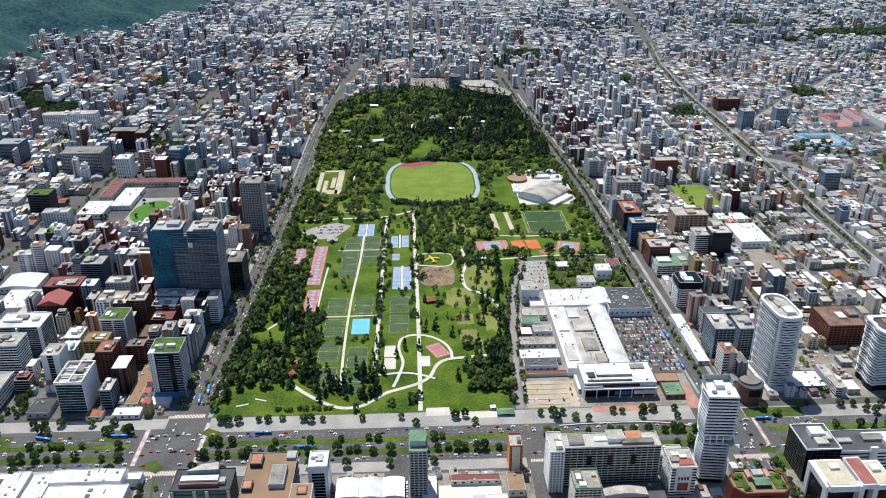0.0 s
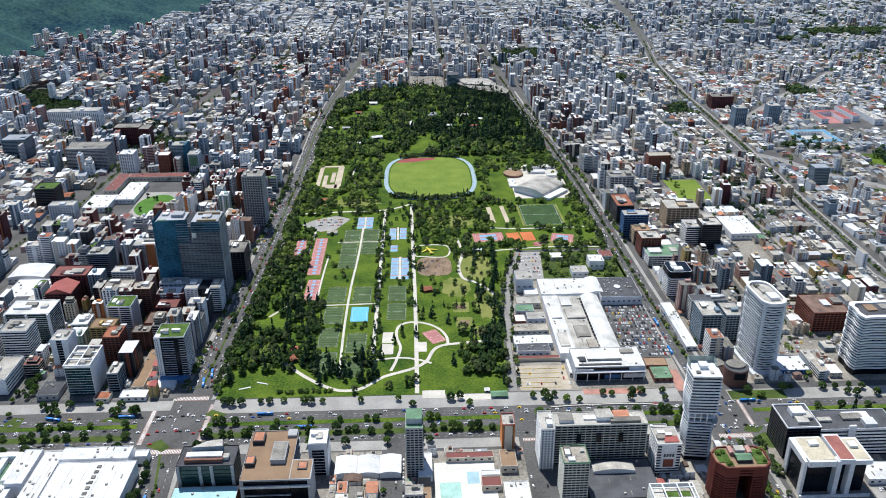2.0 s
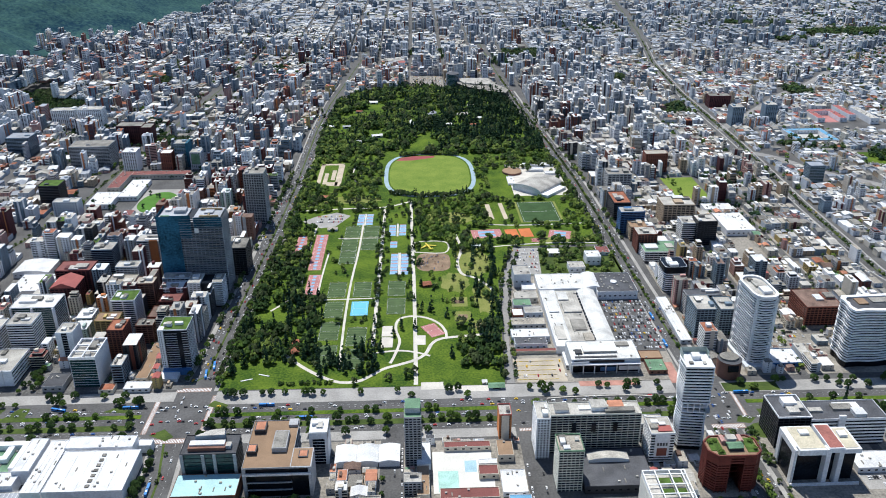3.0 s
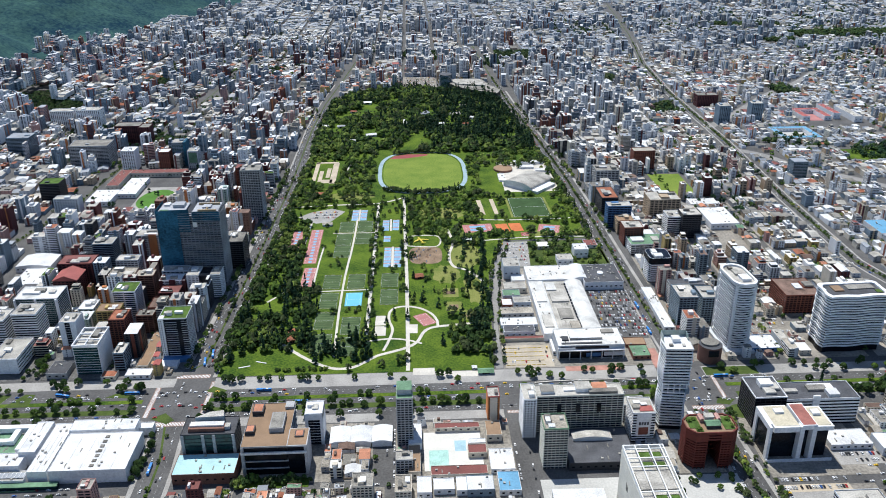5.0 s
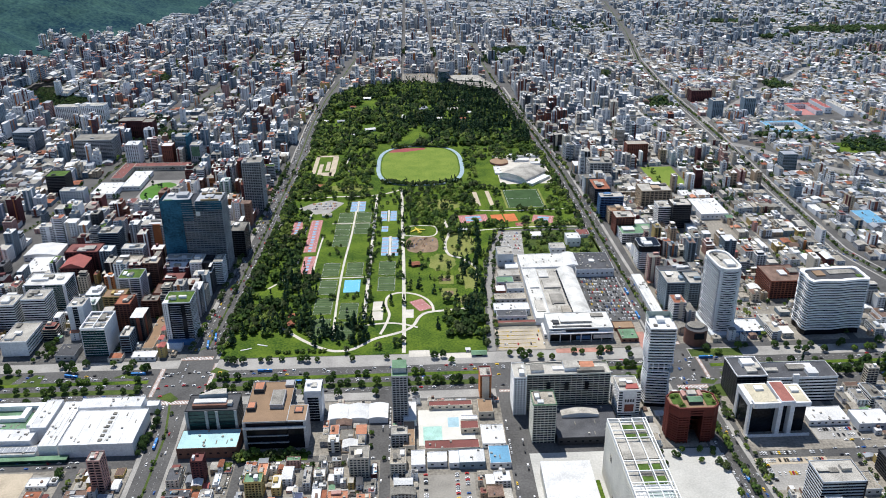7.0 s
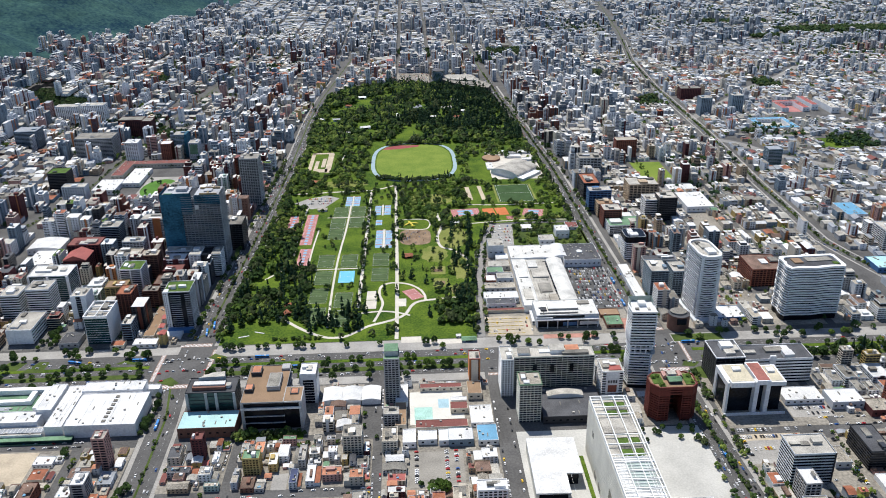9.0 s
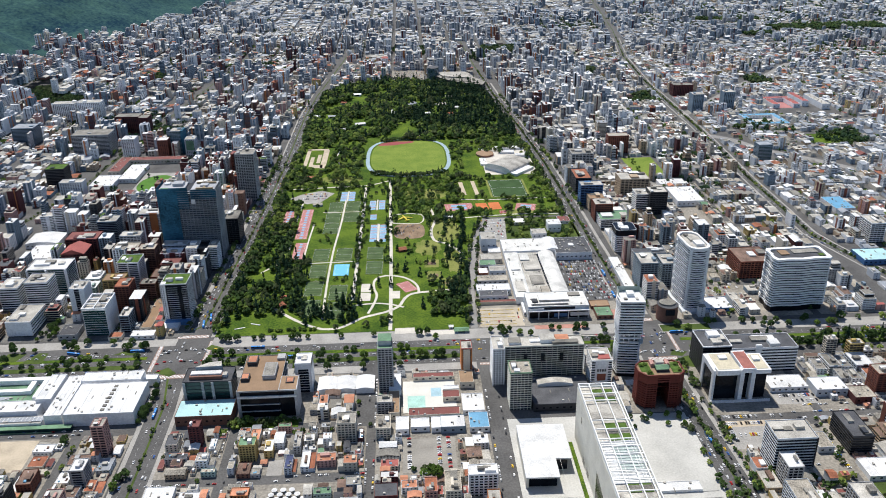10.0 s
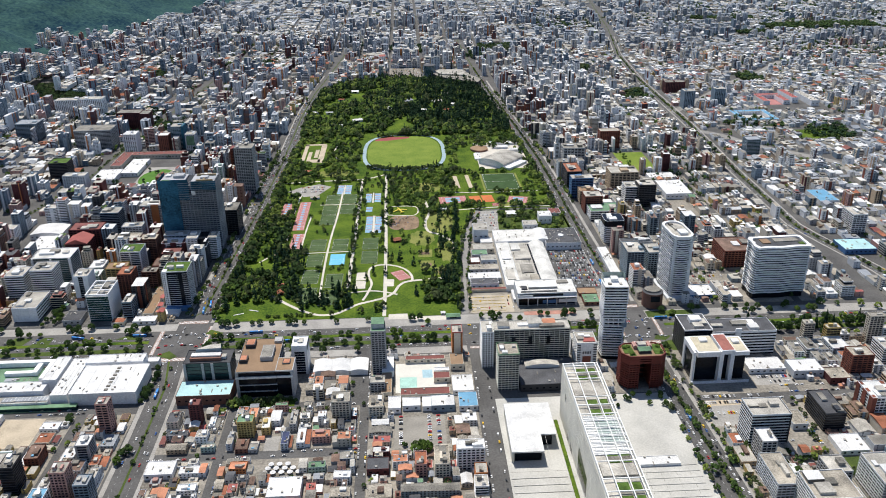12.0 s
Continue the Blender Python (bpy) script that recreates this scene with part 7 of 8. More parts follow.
# school and yard in the foreground
take(0, 112, 375, 476)
block("school_yard", 18, 78, 414, 468, mat("white_yard_paint", (0.66, 0.64, 0.58), 0.9, vary=0.1), 0.05, "pale school yard", z=0.15)
block("aqua_court", 23, 43, 416, 442, mat("worn_aqua_paint", (0.42, 0.66, 0.58), 0.9, vary=0.25, scale=0.6), 0.04, "worn aqua painted court", z=0.2)
block("blue_court", 50, 62, 440, 455, mat("worn_blue_paint", (0.38, 0.55, 0.62), 0.9, vary=0.2, scale=0.6), 0.04, "worn pale blue court", z=0.2)
for x0, x1, y0, y1, h, wl, rf in ((24, 80, 401, 413, 7, "cream", "maroon"), (30, 78, 468, 476, 5, "cream", "maroon"), (64, 82, 444, 450, 6, "white", "white"), (63, 82, 430, 442, 6, "cream", "maroon"), (84, 100, 452, 474, 8, "cream", "brown"), (10, 24, 380, 400, 7, "white", "white"), (26, 46, 384, 398, 6, "white", "white"), (48, 60, 382, 399, 6, "white", "white"), (58, 84, 380, 398, 8, "slate", "white"), (89, 110, 380, 404, 6, "white", "blue"), (2, 16, 444, 474, 7, "white", "white"), (2, 14, 404, 440, 9, "cream", "brown"), (84, 108, 408, 436, 5, "white", "white")):
    hall("school_building", f"long {TONES[wl]} school building with a {rf} roof", x0, x1, y0, y1, h, wl, rf, cat="school")
for x0, x1, y0, y1 in ((17, 72, 327, 374),):
    block("car_park", x0, x1, y0, y1, mat("brown_grey_lot", (0.30, 0.28, 0.245), 0.95, vary=0.2), 0.05, "brownish grey car park", z=0.15)
    take(x0, x1, y0, y1)
# east side school with a green pitch
take(-600, -430, 1040, 1245)
SP = (mat("bright_pitch", (0.085, 0.20, 0.03), 1.0, vary=0.2))
b = Build(SP); b.prism(oval_pts(-466, 1102, 34, 46, 28), 0, 0.12, PATHM, SP); structure("school_pitch", b, "bright green oval school pitch", "sports pitch")
block("school_yard", -502, -430, 1045, 1160, PAVE, 0.06, "pale yard round the school pitch")
for x0, x1, y0, y1, h, wl, rf in ((-552, -440, 1212, 1232, 9, "cream", "maroon"), (-575, -552, 1150, 1232, 9, "cream", "maroon"), (-584, -540, 1075, 1130, 9, "white", "white"), (-540, -505, 1110, 1190, 8, "white", "white")):
    hall("school_hall", f"{TONES[wl]} school hall with a {rf} roof", x0, x1, y0, y1, h, wl, rf, cat="school")
take(-605, -520, 782, 880)
hall("white_sports_hall", "large white vaulted hall", -592, -540, 838, 876, 9, "white", "white", barrel=3)
hall("white_sports_hall", "large white flat hall", -572, -522, 786, 834, 8, "white", "white")
# the far end of the park
take(100, 275, 1725, 1895); take(100, 296, 1640, 1735)
ob = empty("far_mall", 190, 1810, 0, 0, "long dark curved shopping centre with a white roof", "shopping centre")
fm = [(-66, 36), (-52, 6), (-22, -28), (14, -52), (60, -76), (72, -44), (48, 4), (30, 74), (-54, 78)]
b = Build(WALL["dark"]); b.prism(fm, 0, 14, WALL["dark"], ROOF["grey"]); part("wall", b, ob)
b = Build(ROOF["pale"]); b.prism([(-56, 44), (-44, 16), (-8, 4), (34, -4), (24, 66), (-48, 70)], 14, 17, ROOF["pale"]); part("roof", b, ob)
b = Build(ROOF["grey"]); b.prism([(-16, -20), (14, -42), (52, -62), (56, -44), (20, -22), (-8, -4)], 14, 15.2, ROOF["grey"]); part("terrace", b, ob)
ob = empty("teal_block", 116, 1868, 0, 0, "round teal glazed block with a dark top", "office building")
b = Build(TEAL); b.prism(oval_pts(0, 0, 18, 18, 24), 0, 34, TEAL, ROOF["dark"]); part("glazing", b, ob)
b = Build(WALL["slate"]); b.prism(oval_pts(0, 0, 18.5, 18.5, 24), 0, 1.3, WALL["slate"], bottom=True); repeat("storey", b, ob, [(0, 0, 3.5 * k + 2) for k in range(9)])
block("far_plaza", -6, 90, 1856, 1975, YARD, 0.1, "wide pale parking place beyond the park"); take(-6, 90, 1852, 1975)
for x0, x1, y0, y1, h, wl, rf in ((775, 810, 880, 930, 8, "white", "blue"), (715, 765, 700, 735, 8, "blue", "aqua"), (845, 935, 1412, 1425, 8, "white", "blue"), (845, 858, 1360, 1411, 8, "white", "blue"), (922, 935, 1360, 1411, 8, "white", "blue"), (845, 935, 1346, 1359, 8, "white", "blue"), (965, 1035, 1545, 1560, 10, "white", "red"), (965, 982, 1490, 1544, 10, "white", "red"), (1018, 1035, 1490, 1544, 10, "white", "red"), (1045, 1062, 1500, 1580, 14, "white", "red"), (1080, 1100, 1470, 1560, 14, "white", "pale")):
    hall("large_shed", f"long {TONES[wl]} shed with a {rf} roof", x0, x1, y0, y1, h, wl, rf, cat="shed")
take(840, 940, 1340, 1430); take(960, 1105, 1436, 1585)
block("school_court", 859, 921, 1360, 1411, PLAZA, 0.1, "pale paved school court between wings"); block("school_court", 983, 1017, 1490, 1544, COURT_RED, 0.1, "red painted school court")
block("green_knoll", 935, 1055, 1222, 1290, LAWN, 0.3, "green open ground with trees"); take(935, 1055, 1222, 1290)
# ---------------------------------------------------------------- the filled city
FR = random.Random(5)
BACKLOT = mat("dark_back_yard", (0.17, 0.165, 0.155), 0.95, vary=0.35, scale=0.2)
for x0, x1, y0, y1 in WOODS:
    take(x0, x1, y0, y1)
NEARBLOCKS = []
for x0, x1, y0, y1, m in ((-11, 110, 140, 484, "houses"), (-158, -21.5, 332, 396, "houses"), (-231, -168, 332, 396, "houses"), (-158, -21.5, 140, 320, "houses"), (-231, -168, 140, 320, "houses"),
                          (-323, -271, 140, 396, "houses"), (-470, -336, 240, 396, "houses"), (360, 470, 391, 486, "west"), (480, 660, 391, 486, "west"),
                          (360, 455, 140, 380, "west"), (465, 660, 140, 380, "west"), (-620, -480, 140, 396, "houses"), (-470, -336, 140, 232, "houses"), (-158, -35, 405, 486, "houses"), (226, 318, 400, 486, "houses")):
    NEARBLOCKS.append((x0, x1, y0, y1, m))
    fill(x0, x1, y0, y1, m, FR, True, (12, 20) if m == "houses" else (14, 26), (0.1, 1.4))
ROWS_Y = [576, 655, 665, 745, 757, 840, 852, 930, 942, 1030]
for k in range(0, len(ROWS_Y), 2):
    for x0, x1, m in ((-350, -268 if k < 4 else -256, "east"), (-465, -360, "east"), (-590, -475, "east"), (352, 455, "west"), (466, 570, "west"), (581, 672, "west")):
        NEARBLOCKS.append((x0, x1, ROWS_Y[k], ROWS_Y[k + 1], m))
        fill(x0, x1, ROWS_Y[k], ROWS_Y[k + 1], m, FR, True, (15, 25) if m == "east" else (13, 25), (0.2, 1.6) if m == "east" else (0.5, 3), yard=BACKLOT if m == "east" else YARD)
NEARBLOCKS += [(-232, -8, 1760, 2090, "far"), (92, 250, 1898, 2090, "far"), (-8, 92, 1980, 2090, "far"), (-300, -236, 1500, 2000, "far"), (-235, -195, 1720, 1900, "far")]
# sheds, annexes and small houses packed into what is left of the near blocks
for x0, x1, y0, y1, m in NEARBLOCKS:
    here = [p for p in PLACED if x0 - 9 < p[0] < x1 + 9 and y0 - 9 < p[1] < y1 + 9]
    n = int((x1 - x0) * (y1 - y0) / (6 if y1 < 490 else 16))
    for _ in range(n):
        big = 1.0 if y1 < 1100 else 1.6
        w, l = FR.uniform(4.5, 12.5) * big, FR.uniform(4.5, 12.5) * big
        if x1 - x0 < w + 2:
            continue
        x, y = FR.uniform(x0 + w / 2 + 0.5, x1 - w / 2 - 0.5), FR.uniform(y0 + l / 2 + 0.5, y1 - l / 2 - 0.5)
        if not is_free(x - w / 2, x + w / 2, y - l / 2, y + l / 2) or any(abs(x - a) < (w + c) / 2 + 0.25 and abs(y - b_) < (l + d) / 2 + 0.25 for a, b_, c, d in here):
            continue
        here.append((x, y, w, l))
        q = chunk(x, y)
        for bb in q:
            bb.place(x, y, 0.15, FR.uniform(-1.5, 1.5))
        low_house(q, w, l, FR.choice((2.7, 3, 3.2, 5.6, 6, 8.5)) * (1 if y1 < 490 else FR.uniform(1, 1.9) if y1 < 1100 else FR.uniform(1.2, 3.6)), WALL[FR.choice(["white", "cream", "pale", "tan", "white", "pink", "grey", "ochre"])], ROOF[FR.choice(["tile", "red", "maroon", "rusty", "rusty", "grey", "grey", "grey", "pale", "pale", "white", "white", "beige", "beige", "beige", "zinc", "green", "dark", "clay", "clay"])], FR, False)
WALLS = Build(WALL["pale"])
for x0, x1, y0, y1 in LOTS:
    WALLS.ring(x0 + 0.1, x1 - 0.1, y0 + 0.1, y1 - 0.1, 0.15, FR.uniform(1.6, 2.6), 0.2, WALL[FR.choice(["pale", "cream", "white", "grey", "tan"])])
stuff("garden_wall", WALLS, "rendered walls between the house lots", "wall")
for row in range(41):
    y0 = 140 + row * 86 if row < 11 else 1042 + (row - 11) * 88
    for col in range(-24, 26):
        x0 = col * 100
        x1, y1, xm, ym = x0 + 91, y0 + 79, x0 + 45, y0 + 38
        if abs(xm) > 0.66 * (ym + 200) + 250 or (row < 11 and -630 < xm < 690):
            continue
        if hill_z(xm, ym) > 3:
            continue
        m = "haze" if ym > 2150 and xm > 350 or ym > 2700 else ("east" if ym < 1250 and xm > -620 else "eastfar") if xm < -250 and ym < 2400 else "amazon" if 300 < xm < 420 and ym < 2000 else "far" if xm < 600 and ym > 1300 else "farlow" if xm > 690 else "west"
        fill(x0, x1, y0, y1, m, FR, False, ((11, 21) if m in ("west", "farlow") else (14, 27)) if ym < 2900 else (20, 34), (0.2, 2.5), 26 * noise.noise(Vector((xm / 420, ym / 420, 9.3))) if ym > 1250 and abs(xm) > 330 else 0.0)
for key in sorted(CHUNKS):
    q = CHUNKS[key]
    for bb, nm, lb in zip(q, ("distant_walls", "distant_windows", "distant_roofs"), ("pale and brick walls of the distant city", "dark windows of the distant city", "mixed flat roofs of the distant city")):
        if bb.f:
            stuff(nm, bb, lb, "distant buildings")

# ---------------------------------------------------------------- trees
def crown(b, x, y, z, r, h, n, rng, material, shape):
    big = 1.0 if n > 50 else 1.45 if n > 14 else 1.75 if n > 9 else 2.0
    for _ in range(n):
        if shape == "cone":
            t = rng.random() ** 1.4
            rr, a = r * (1 - t) * (0.55 + 0.45 * rng.random()), rng.uniform(0, 6.28)
            leaf_bunch(b, x + rr * math.cos(a), y + rr * math.sin(a), z + t * h, r * (0.42 - 0.2 * t) * (big * 0.8 + 0.2), material, rng)
        else:
            a, u = rng.uniform(0, 6.28), rng.uniform(-0.5, 1)
            q = math.sqrt(max(0, 1 - u * u)) * rng.uniform(0.65, 1.02)
            leaf_bunch(b, x + r * q * math.cos(a), y + r * q * math.sin(a), z + h * (0.4 + 0.55 * u), r * rng.uniform(0.2, 0.38) * big, material, rng)


def trunk(b, x, y, z, h, r, rng, limbs=3):
    def limb(p, q, r0, r1):
        k = b.pts([(p[0] + r0 * math.cos(a), p[1] + r0 * math.sin(a), p[2]) for a in (0, 1.26, 2.51, 3.77, 5.03)] + [(q[0] + r1 * math.cos(a), q[1] + r1 * math.sin(a), q[2]) for a in (0, 1.26, 2.51, 3.77, 5.03)])
        for n in range(5):
            b.f.append((k + n, k + (n + 1) % 5, k + 5 + (n + 1) % 5, k + 5 + n)); b.m.append(b.slot(BARK))
    top = (x + rng.uniform(-.3, .3), y + rng.uniform(-.3, .3), z + h)
    limb((x, y, z), top, r, r * 0.6)
    for _ in range(limbs):
        a = rng.uniform(0, 6.28)
        limb(top, (top[0] + math.cos(a) * h * 0.35, top[1] + math.sin(a) * h * 0.35, top[2] + h * 0.4), r * 0.5, r * 0.15)


TR = random.Random(3)
TREES = {}
for kind, material, shape, label in (("round", LEAF, "ball", "dark green broadleaf tree"), ("light", LEAF2, "ball", "light green broadleaf tree"), ("conifer", LEAF3, "cone", "tall dark green conifer")):
    for v in range(3):
        tb, cb = Build(BARK), Build(material)
        if shape == "cone":
            trunk(tb, 0, 0, 0, 5, 0.3, TR, 0); crown(cb, 0, 0, 1.2, 2.3, 12.5, 110, TR, material, shape)
        else:
            trunk(tb, 0, 0, 0, 2.6, 0.28, TR, 4); crown(cb, 0, 0, 1.8, 3.6, 5.6, 80, TR, material, shape)
        TREES[kind, v] = (tb.mesh("trunk"), cb.mesh("crown"), label)
COUNT = [0]
GROVE = [Build(BARK), Build(LEAF, LEAF2, LEAF3, LEAF4, LEAF5)]


def tree(x, y, kind, size, thing, z=PZ, group="park trees"):
    if thing and COUNT[0] < 300:
        COUNT[0] += 1
        t, c, label = TREES[kind, TR.randint(0, 2)]
        ob = empty("tree", x, y, z - 0.05, TR.uniform(0, 360), label + {"round": " with a rounded crown", "light": " with a loose crown", "conifer": " with a pointed crown"}[kind], "tree", group)
        ob.scale = (size, size, size * TR.uniform(0.85, 1.25))
        for nm, me in (("trunk", t), ("crown", c)):
            new(nm, me).parent = ob
    else:
        m = {"round": TR.choice([LEAF, LEAF, LEAF5]), "light": TR.choice([LEAF2, LEAF4]), "conifer": LEAF3}[kind]
        trunk(GROVE[0], x, y, z - 0.05, 2.4 * size, 0.25 * size, TR, 0)
        if kind == "conifer":
            crown(GROVE[1], x, y, z + 1.2, 2.5 * size, 12 * size * TR.uniform(0.8, 1.2), 22 if y < 1300 else 13, TR, m, "cone")
        else:
            crown(GROVE[1], x, y, z + 1.6 * size, 3.7 * size, 5.6 * size, 20 if y < 1100 else 10 if y > 1400 else 14, TR, m, "ball")


def inside(poly, x, y):
    hit = False
    for (xa, ya), (xb, yb) in zip(poly, poly[1:] + poly[:1]):
        if (ya > y) != (yb > y) and x < (xb - xa) * (y - ya) / (yb - ya) + xa:
            hit = not hit
    return hit


# open places in the park: x0, x1, y0, y1
OPEN = [(-60, 127, 1100, 1330), (-126, -57, 650, 700), (-124, -58, 716, 820), (-116, -57, 866, 990), (-162, -138, 775, 962), (-190, -170, 897, 958), (-96, -66, 991, 1036), (-40, -10, 720, 808), (-38, -8, 828, 992),
        (-43, 44, 640, 716), (-26, 75, 575, 640), (-56, -47, 640, 1060), (-3, 6, 575, 1085), (5, 60, 830, 930), (92, 205, 930, 970), (178, 262, 985, 1080), (128, 168, 1000, 1072), (222, 262, 928, 960), (150, 275, 1085, 1220), (-192, -106, 980, 1046), (-190, -128, 1155, 1280), (-215, -120, 577, 618), (40, 60, 640, 700)]


def grow(n, x0, x1, y0, y1, kinds, size, thing=False, clear=True):
    for _ in range(n):
        x, y = TR.uniform(x0, x1), TR.uniform(y0, y1)
        if inside(park_outline, x, y) and not (clear and any(a < x < b and c < y < d for a, b, c, d in OPEN)):
            tree(x, y, TR.choice(kinds), TR.uniform(*size), thing)


R, L, C = "round", "light", "conifer"
HERO_TREES = [(-164, 639, C), (-133, 636, C), (-101, 615, C), (-90, 610, C), (-78, 610, C), (-56, 630, C), (-52, 657, C), (-26, 671, C), (-16, 687, C), (-41, 641, C), (-7, 590, R), (1, 596, R), (24, 727, C), (45, 712, C), (47, 626, C), (62, 632, R), (72, 624, R), (-70, 577, R), (-30, 585, R), (2, 685, C), (-241, 731, R), (-205, 616, R), (-180, 675, R), (-156, 742, C), (-143, 759, R), (-126, 708, R), (-100, 702, R), (-204, 737, R)]   # single trees by the southern paths


def is_open_lot(x, y):
    return not any(a < x < b and c < y < d for a, b, c, d in ((232, 256, 820, 838), (262, 284, 840, 860), (210, 228, 870, 886), (286, 306, 870, 890)))


for k in range(46):
    tree(-40 + 150 * k / 45, 1102 + 16 * abs(k - 22) / 22 + TR.uniform(-5, 3), TR.choice([R, R, C]), TR.uniform(0.8, 1.3), False)
    tree(-25 + 120 * k / 45, 1324 - 10 * abs(k - 22) / 22 + TR.uniform(-2, 5), TR.choice([R, R, L]), TR.uniform(0.7, 1.2), False)
for px, py in ((40, 320), (46, 322), (51, 320)):
    tree(px, py, L, 1.5, True, 0.12, "garden trees")
for _ in range(26):
    tree(TR.uniform(430, 640), TR.uniform(508, 520), TR.choice([R, R, C]), TR.uniform(1.1, 1.7), True, 0.12, "avenue trees")
for _ in range(14):
    tree(TR.uniform(-158, -92), TR.uniform(406, 411), R, TR.uniform(0.5, 0.9), True, 0.12, "garden trees")
for _ in range(16):
    tree(TR.uniform(-456, -436), TR.uniform(575, 628), TR.choice([R, L]), TR.uniform(0.6, 1.1), True, 0.15, "garden trees")
    tree(TR.uniform(-272, -266), TR.uniform(414, 480), R, TR.uniform(0.7, 1.1), True, 0.12, "avenue trees")
for _ in range(18):
    tree(TR.uniform(240, 325), TR.uniform(372, 396), TR.choice([R, L]), TR.uniform(0.5, 0.9), True, 0.12, "plaza trees")
# street trees along the medians
for x in np.arange(-590, 700, 11.0):
    if -300 < x < -228 or 95 < x < 132 or 310 < x < 372:
        continue
    for yy, pr in ((515, 0.8), (532, 0.42), (563, 0.5), (553, 0.3), (496, 0.25)):
        if TR.random() < pr:
            tree(float(x) + TR.uniform(-4, 4), yy + TR.uniform(-2, 2), TR.choice([R, R, L]), TR.uniform(0.8, 1.35), True, 0.12, "avenue trees")
grow(40, -222, -165, 606, 700, [R, R, C, L], (0.8, 1.7), True)
grow(8, -124, -48, 594, 632, [C, C, R], (1.2, 1.8), True, False)
for x, y, k in HERO_TREES:
    tree(x, y, k, TR.uniform(1.35, 1.85) if k == C else TR.uniform(1.0, 1.5), True)
grow(205, -224, -158, 600, 1000, [R, R, C, C, L], (0.7, 2.0))
grow(120, -168, -118, 604, 780, [R, R, C, C], (0.8, 1.6))
grow(14, -122, -46, 596, 650, [C], (1.3, 1.9), False, False)
grow(34, 62, 108, 598, 690, [R, C, R], (1.0, 1.8), True)
grow(36, 88, 125, 640, 905, [C, C, C, R], (1.1, 2.1), True)
for _ in range(100):
    x, y = TR.uniform(196, 312), TR.uniform(814, 900)
    if is_open_lot(x, y):
        tree(x, y, TR.choice([R, L]), TR.uniform(0.6, 1.2), False)
for yy in np.arange(580, 900, 8.0):
    if TR.random() < 0.45:
        tree(float(np.interp(yy, [570, 650, 800, 905], [102, 108, 120, 156])), float(yy), TR.choice([R, C]), TR.uniform(0.6, 1.2), False)
for yy in np.arange(584, 880, 6.5):
    for o in (-5.5, 6.5):
        if TR.random() < 0.62:
            tree(float(np.interp(yy, [573, 650, 720, 812, 900], [113, 118, 124, 135, 162])) + o, float(yy), TR.choice([R, R, C, L]), TR.uniform(0.6, 1.15), False, 0.12)
grow(90, 8, 125, 715, 905, [R, L, C], (0.5, 1.1))
grow(60, -57, -44, 590, 1050, [R, R, C], (0.6, 1.1), True, False)
grow(50, -10, 14, 720, 1080, [R, C], (0.6, 1.2), True, False)
grow(130, -135, -45, 600, 1080, [R, R, L], (0.45, 0.95))
grow(60, -45, 10, 800, 1090, [R, R], (0.5, 1.0))
grow(150, -225, -160, 780, 1060, [R, L, L], (0.8, 1.5))
grow(200, 0, 130, 890, 1100, [R, R, L, L], (0.8, 1.7))
grow(170, 130, 300, 905, 1100, [R, R, L, L], (0.8, 1.6))
grow(400, -220, -60, 1040, 1340, [R, R, L, L], (0.8, 1.5))
grow(300, 125, 300, 1080, 1340, [R, R, L, L], (0.8, 1.5))
# woodland south of the oval: clearings, and paler trees towards the avenue
LODGES = [(-191, 1508, 14, 9), (-132, 1622, 16, 9), (-80, 1438, 24, 12), (50, 1592, 16, 26), (124, 1589, 26, 12), (161, 1558, 16, 10), (83, 1512, 20, 9), (105, 1510, 12, 18), (145, 1506, 14, 9), (112, 1354, 18, 8), (-154, 1505, 18, 9), (-185, 1675, 16, 12), (-1, 1531, 8, 26), (-53, 1614, 24, 10), (-100, 1700, 20, 12), (-10, 1740, 22, 9), (150, 1660, 16, 9), (40, 1450, 12, 8), (-120, 1400, 14, 8), (200, 1440, 12, 8)]
for _ in range(3600):
    x, y = TR.uniform(-218, 300), TR.uniform(1325, 1850)
    if not inside(park_outline, x, y) or any(abs(x - a) < w / 2 + 5 and -l / 2 - 13 < y - c < l / 2 + 5 for a, c, w, l in LODGES):
        continue
    gap = noise.noise(Vector((x / 55, y / 75, 1.3)))
    deep = x / 260 + 0.9 * noise.noise(Vector((x / 120, y / 120, 4.4))) - (0.5 if y < 1400 else 0)
    if gap > 0.31 + 0.35 * max(0, deep):
        continue
    tree(x, y, TR.choice([R, C, C, C, C] if deep > 0.1 else [R, R, C, C, L] if deep > -0.3 else [R, L, C, R, L]), TR.uniform(1.0, 2.2), False)
for yy in np.arange(150, 488, 4.2):
    if TR.random() < 0.8:
        tree(along(AMAZON, float(yy)) + TR.uniform(-1.6, 1.6), float(yy), TR.choice([R, R, R, L]), TR.uniform(0.5, 1.0), yy < 420, 0.12, "avenue trees")
    for o, pr in ((-17, 0.35), (17, 0.45), (22, 0.3)):
        if TR.random() < pr:
            tree(along(AMAZON, float(yy)) + o + TR.uniform(-1, 1), float(yy), TR.choice([R, R, L]), TR.uniform(0.5, 1.0), False, 0.12)
for yy in np.arange(905, 1700, 6.0):
    for o, pr in ((-17.5, 0.75), (-22, 0.6), (16, 0.35)):
        if TR.random() < pr:
            tree(along(AMAZON, float(yy)) + o + TR.uniform(-1.5, 1.5), float(yy), TR.choice([R, R, L, C]), TR.uniform(0.6, 1.2), False, 0.13)
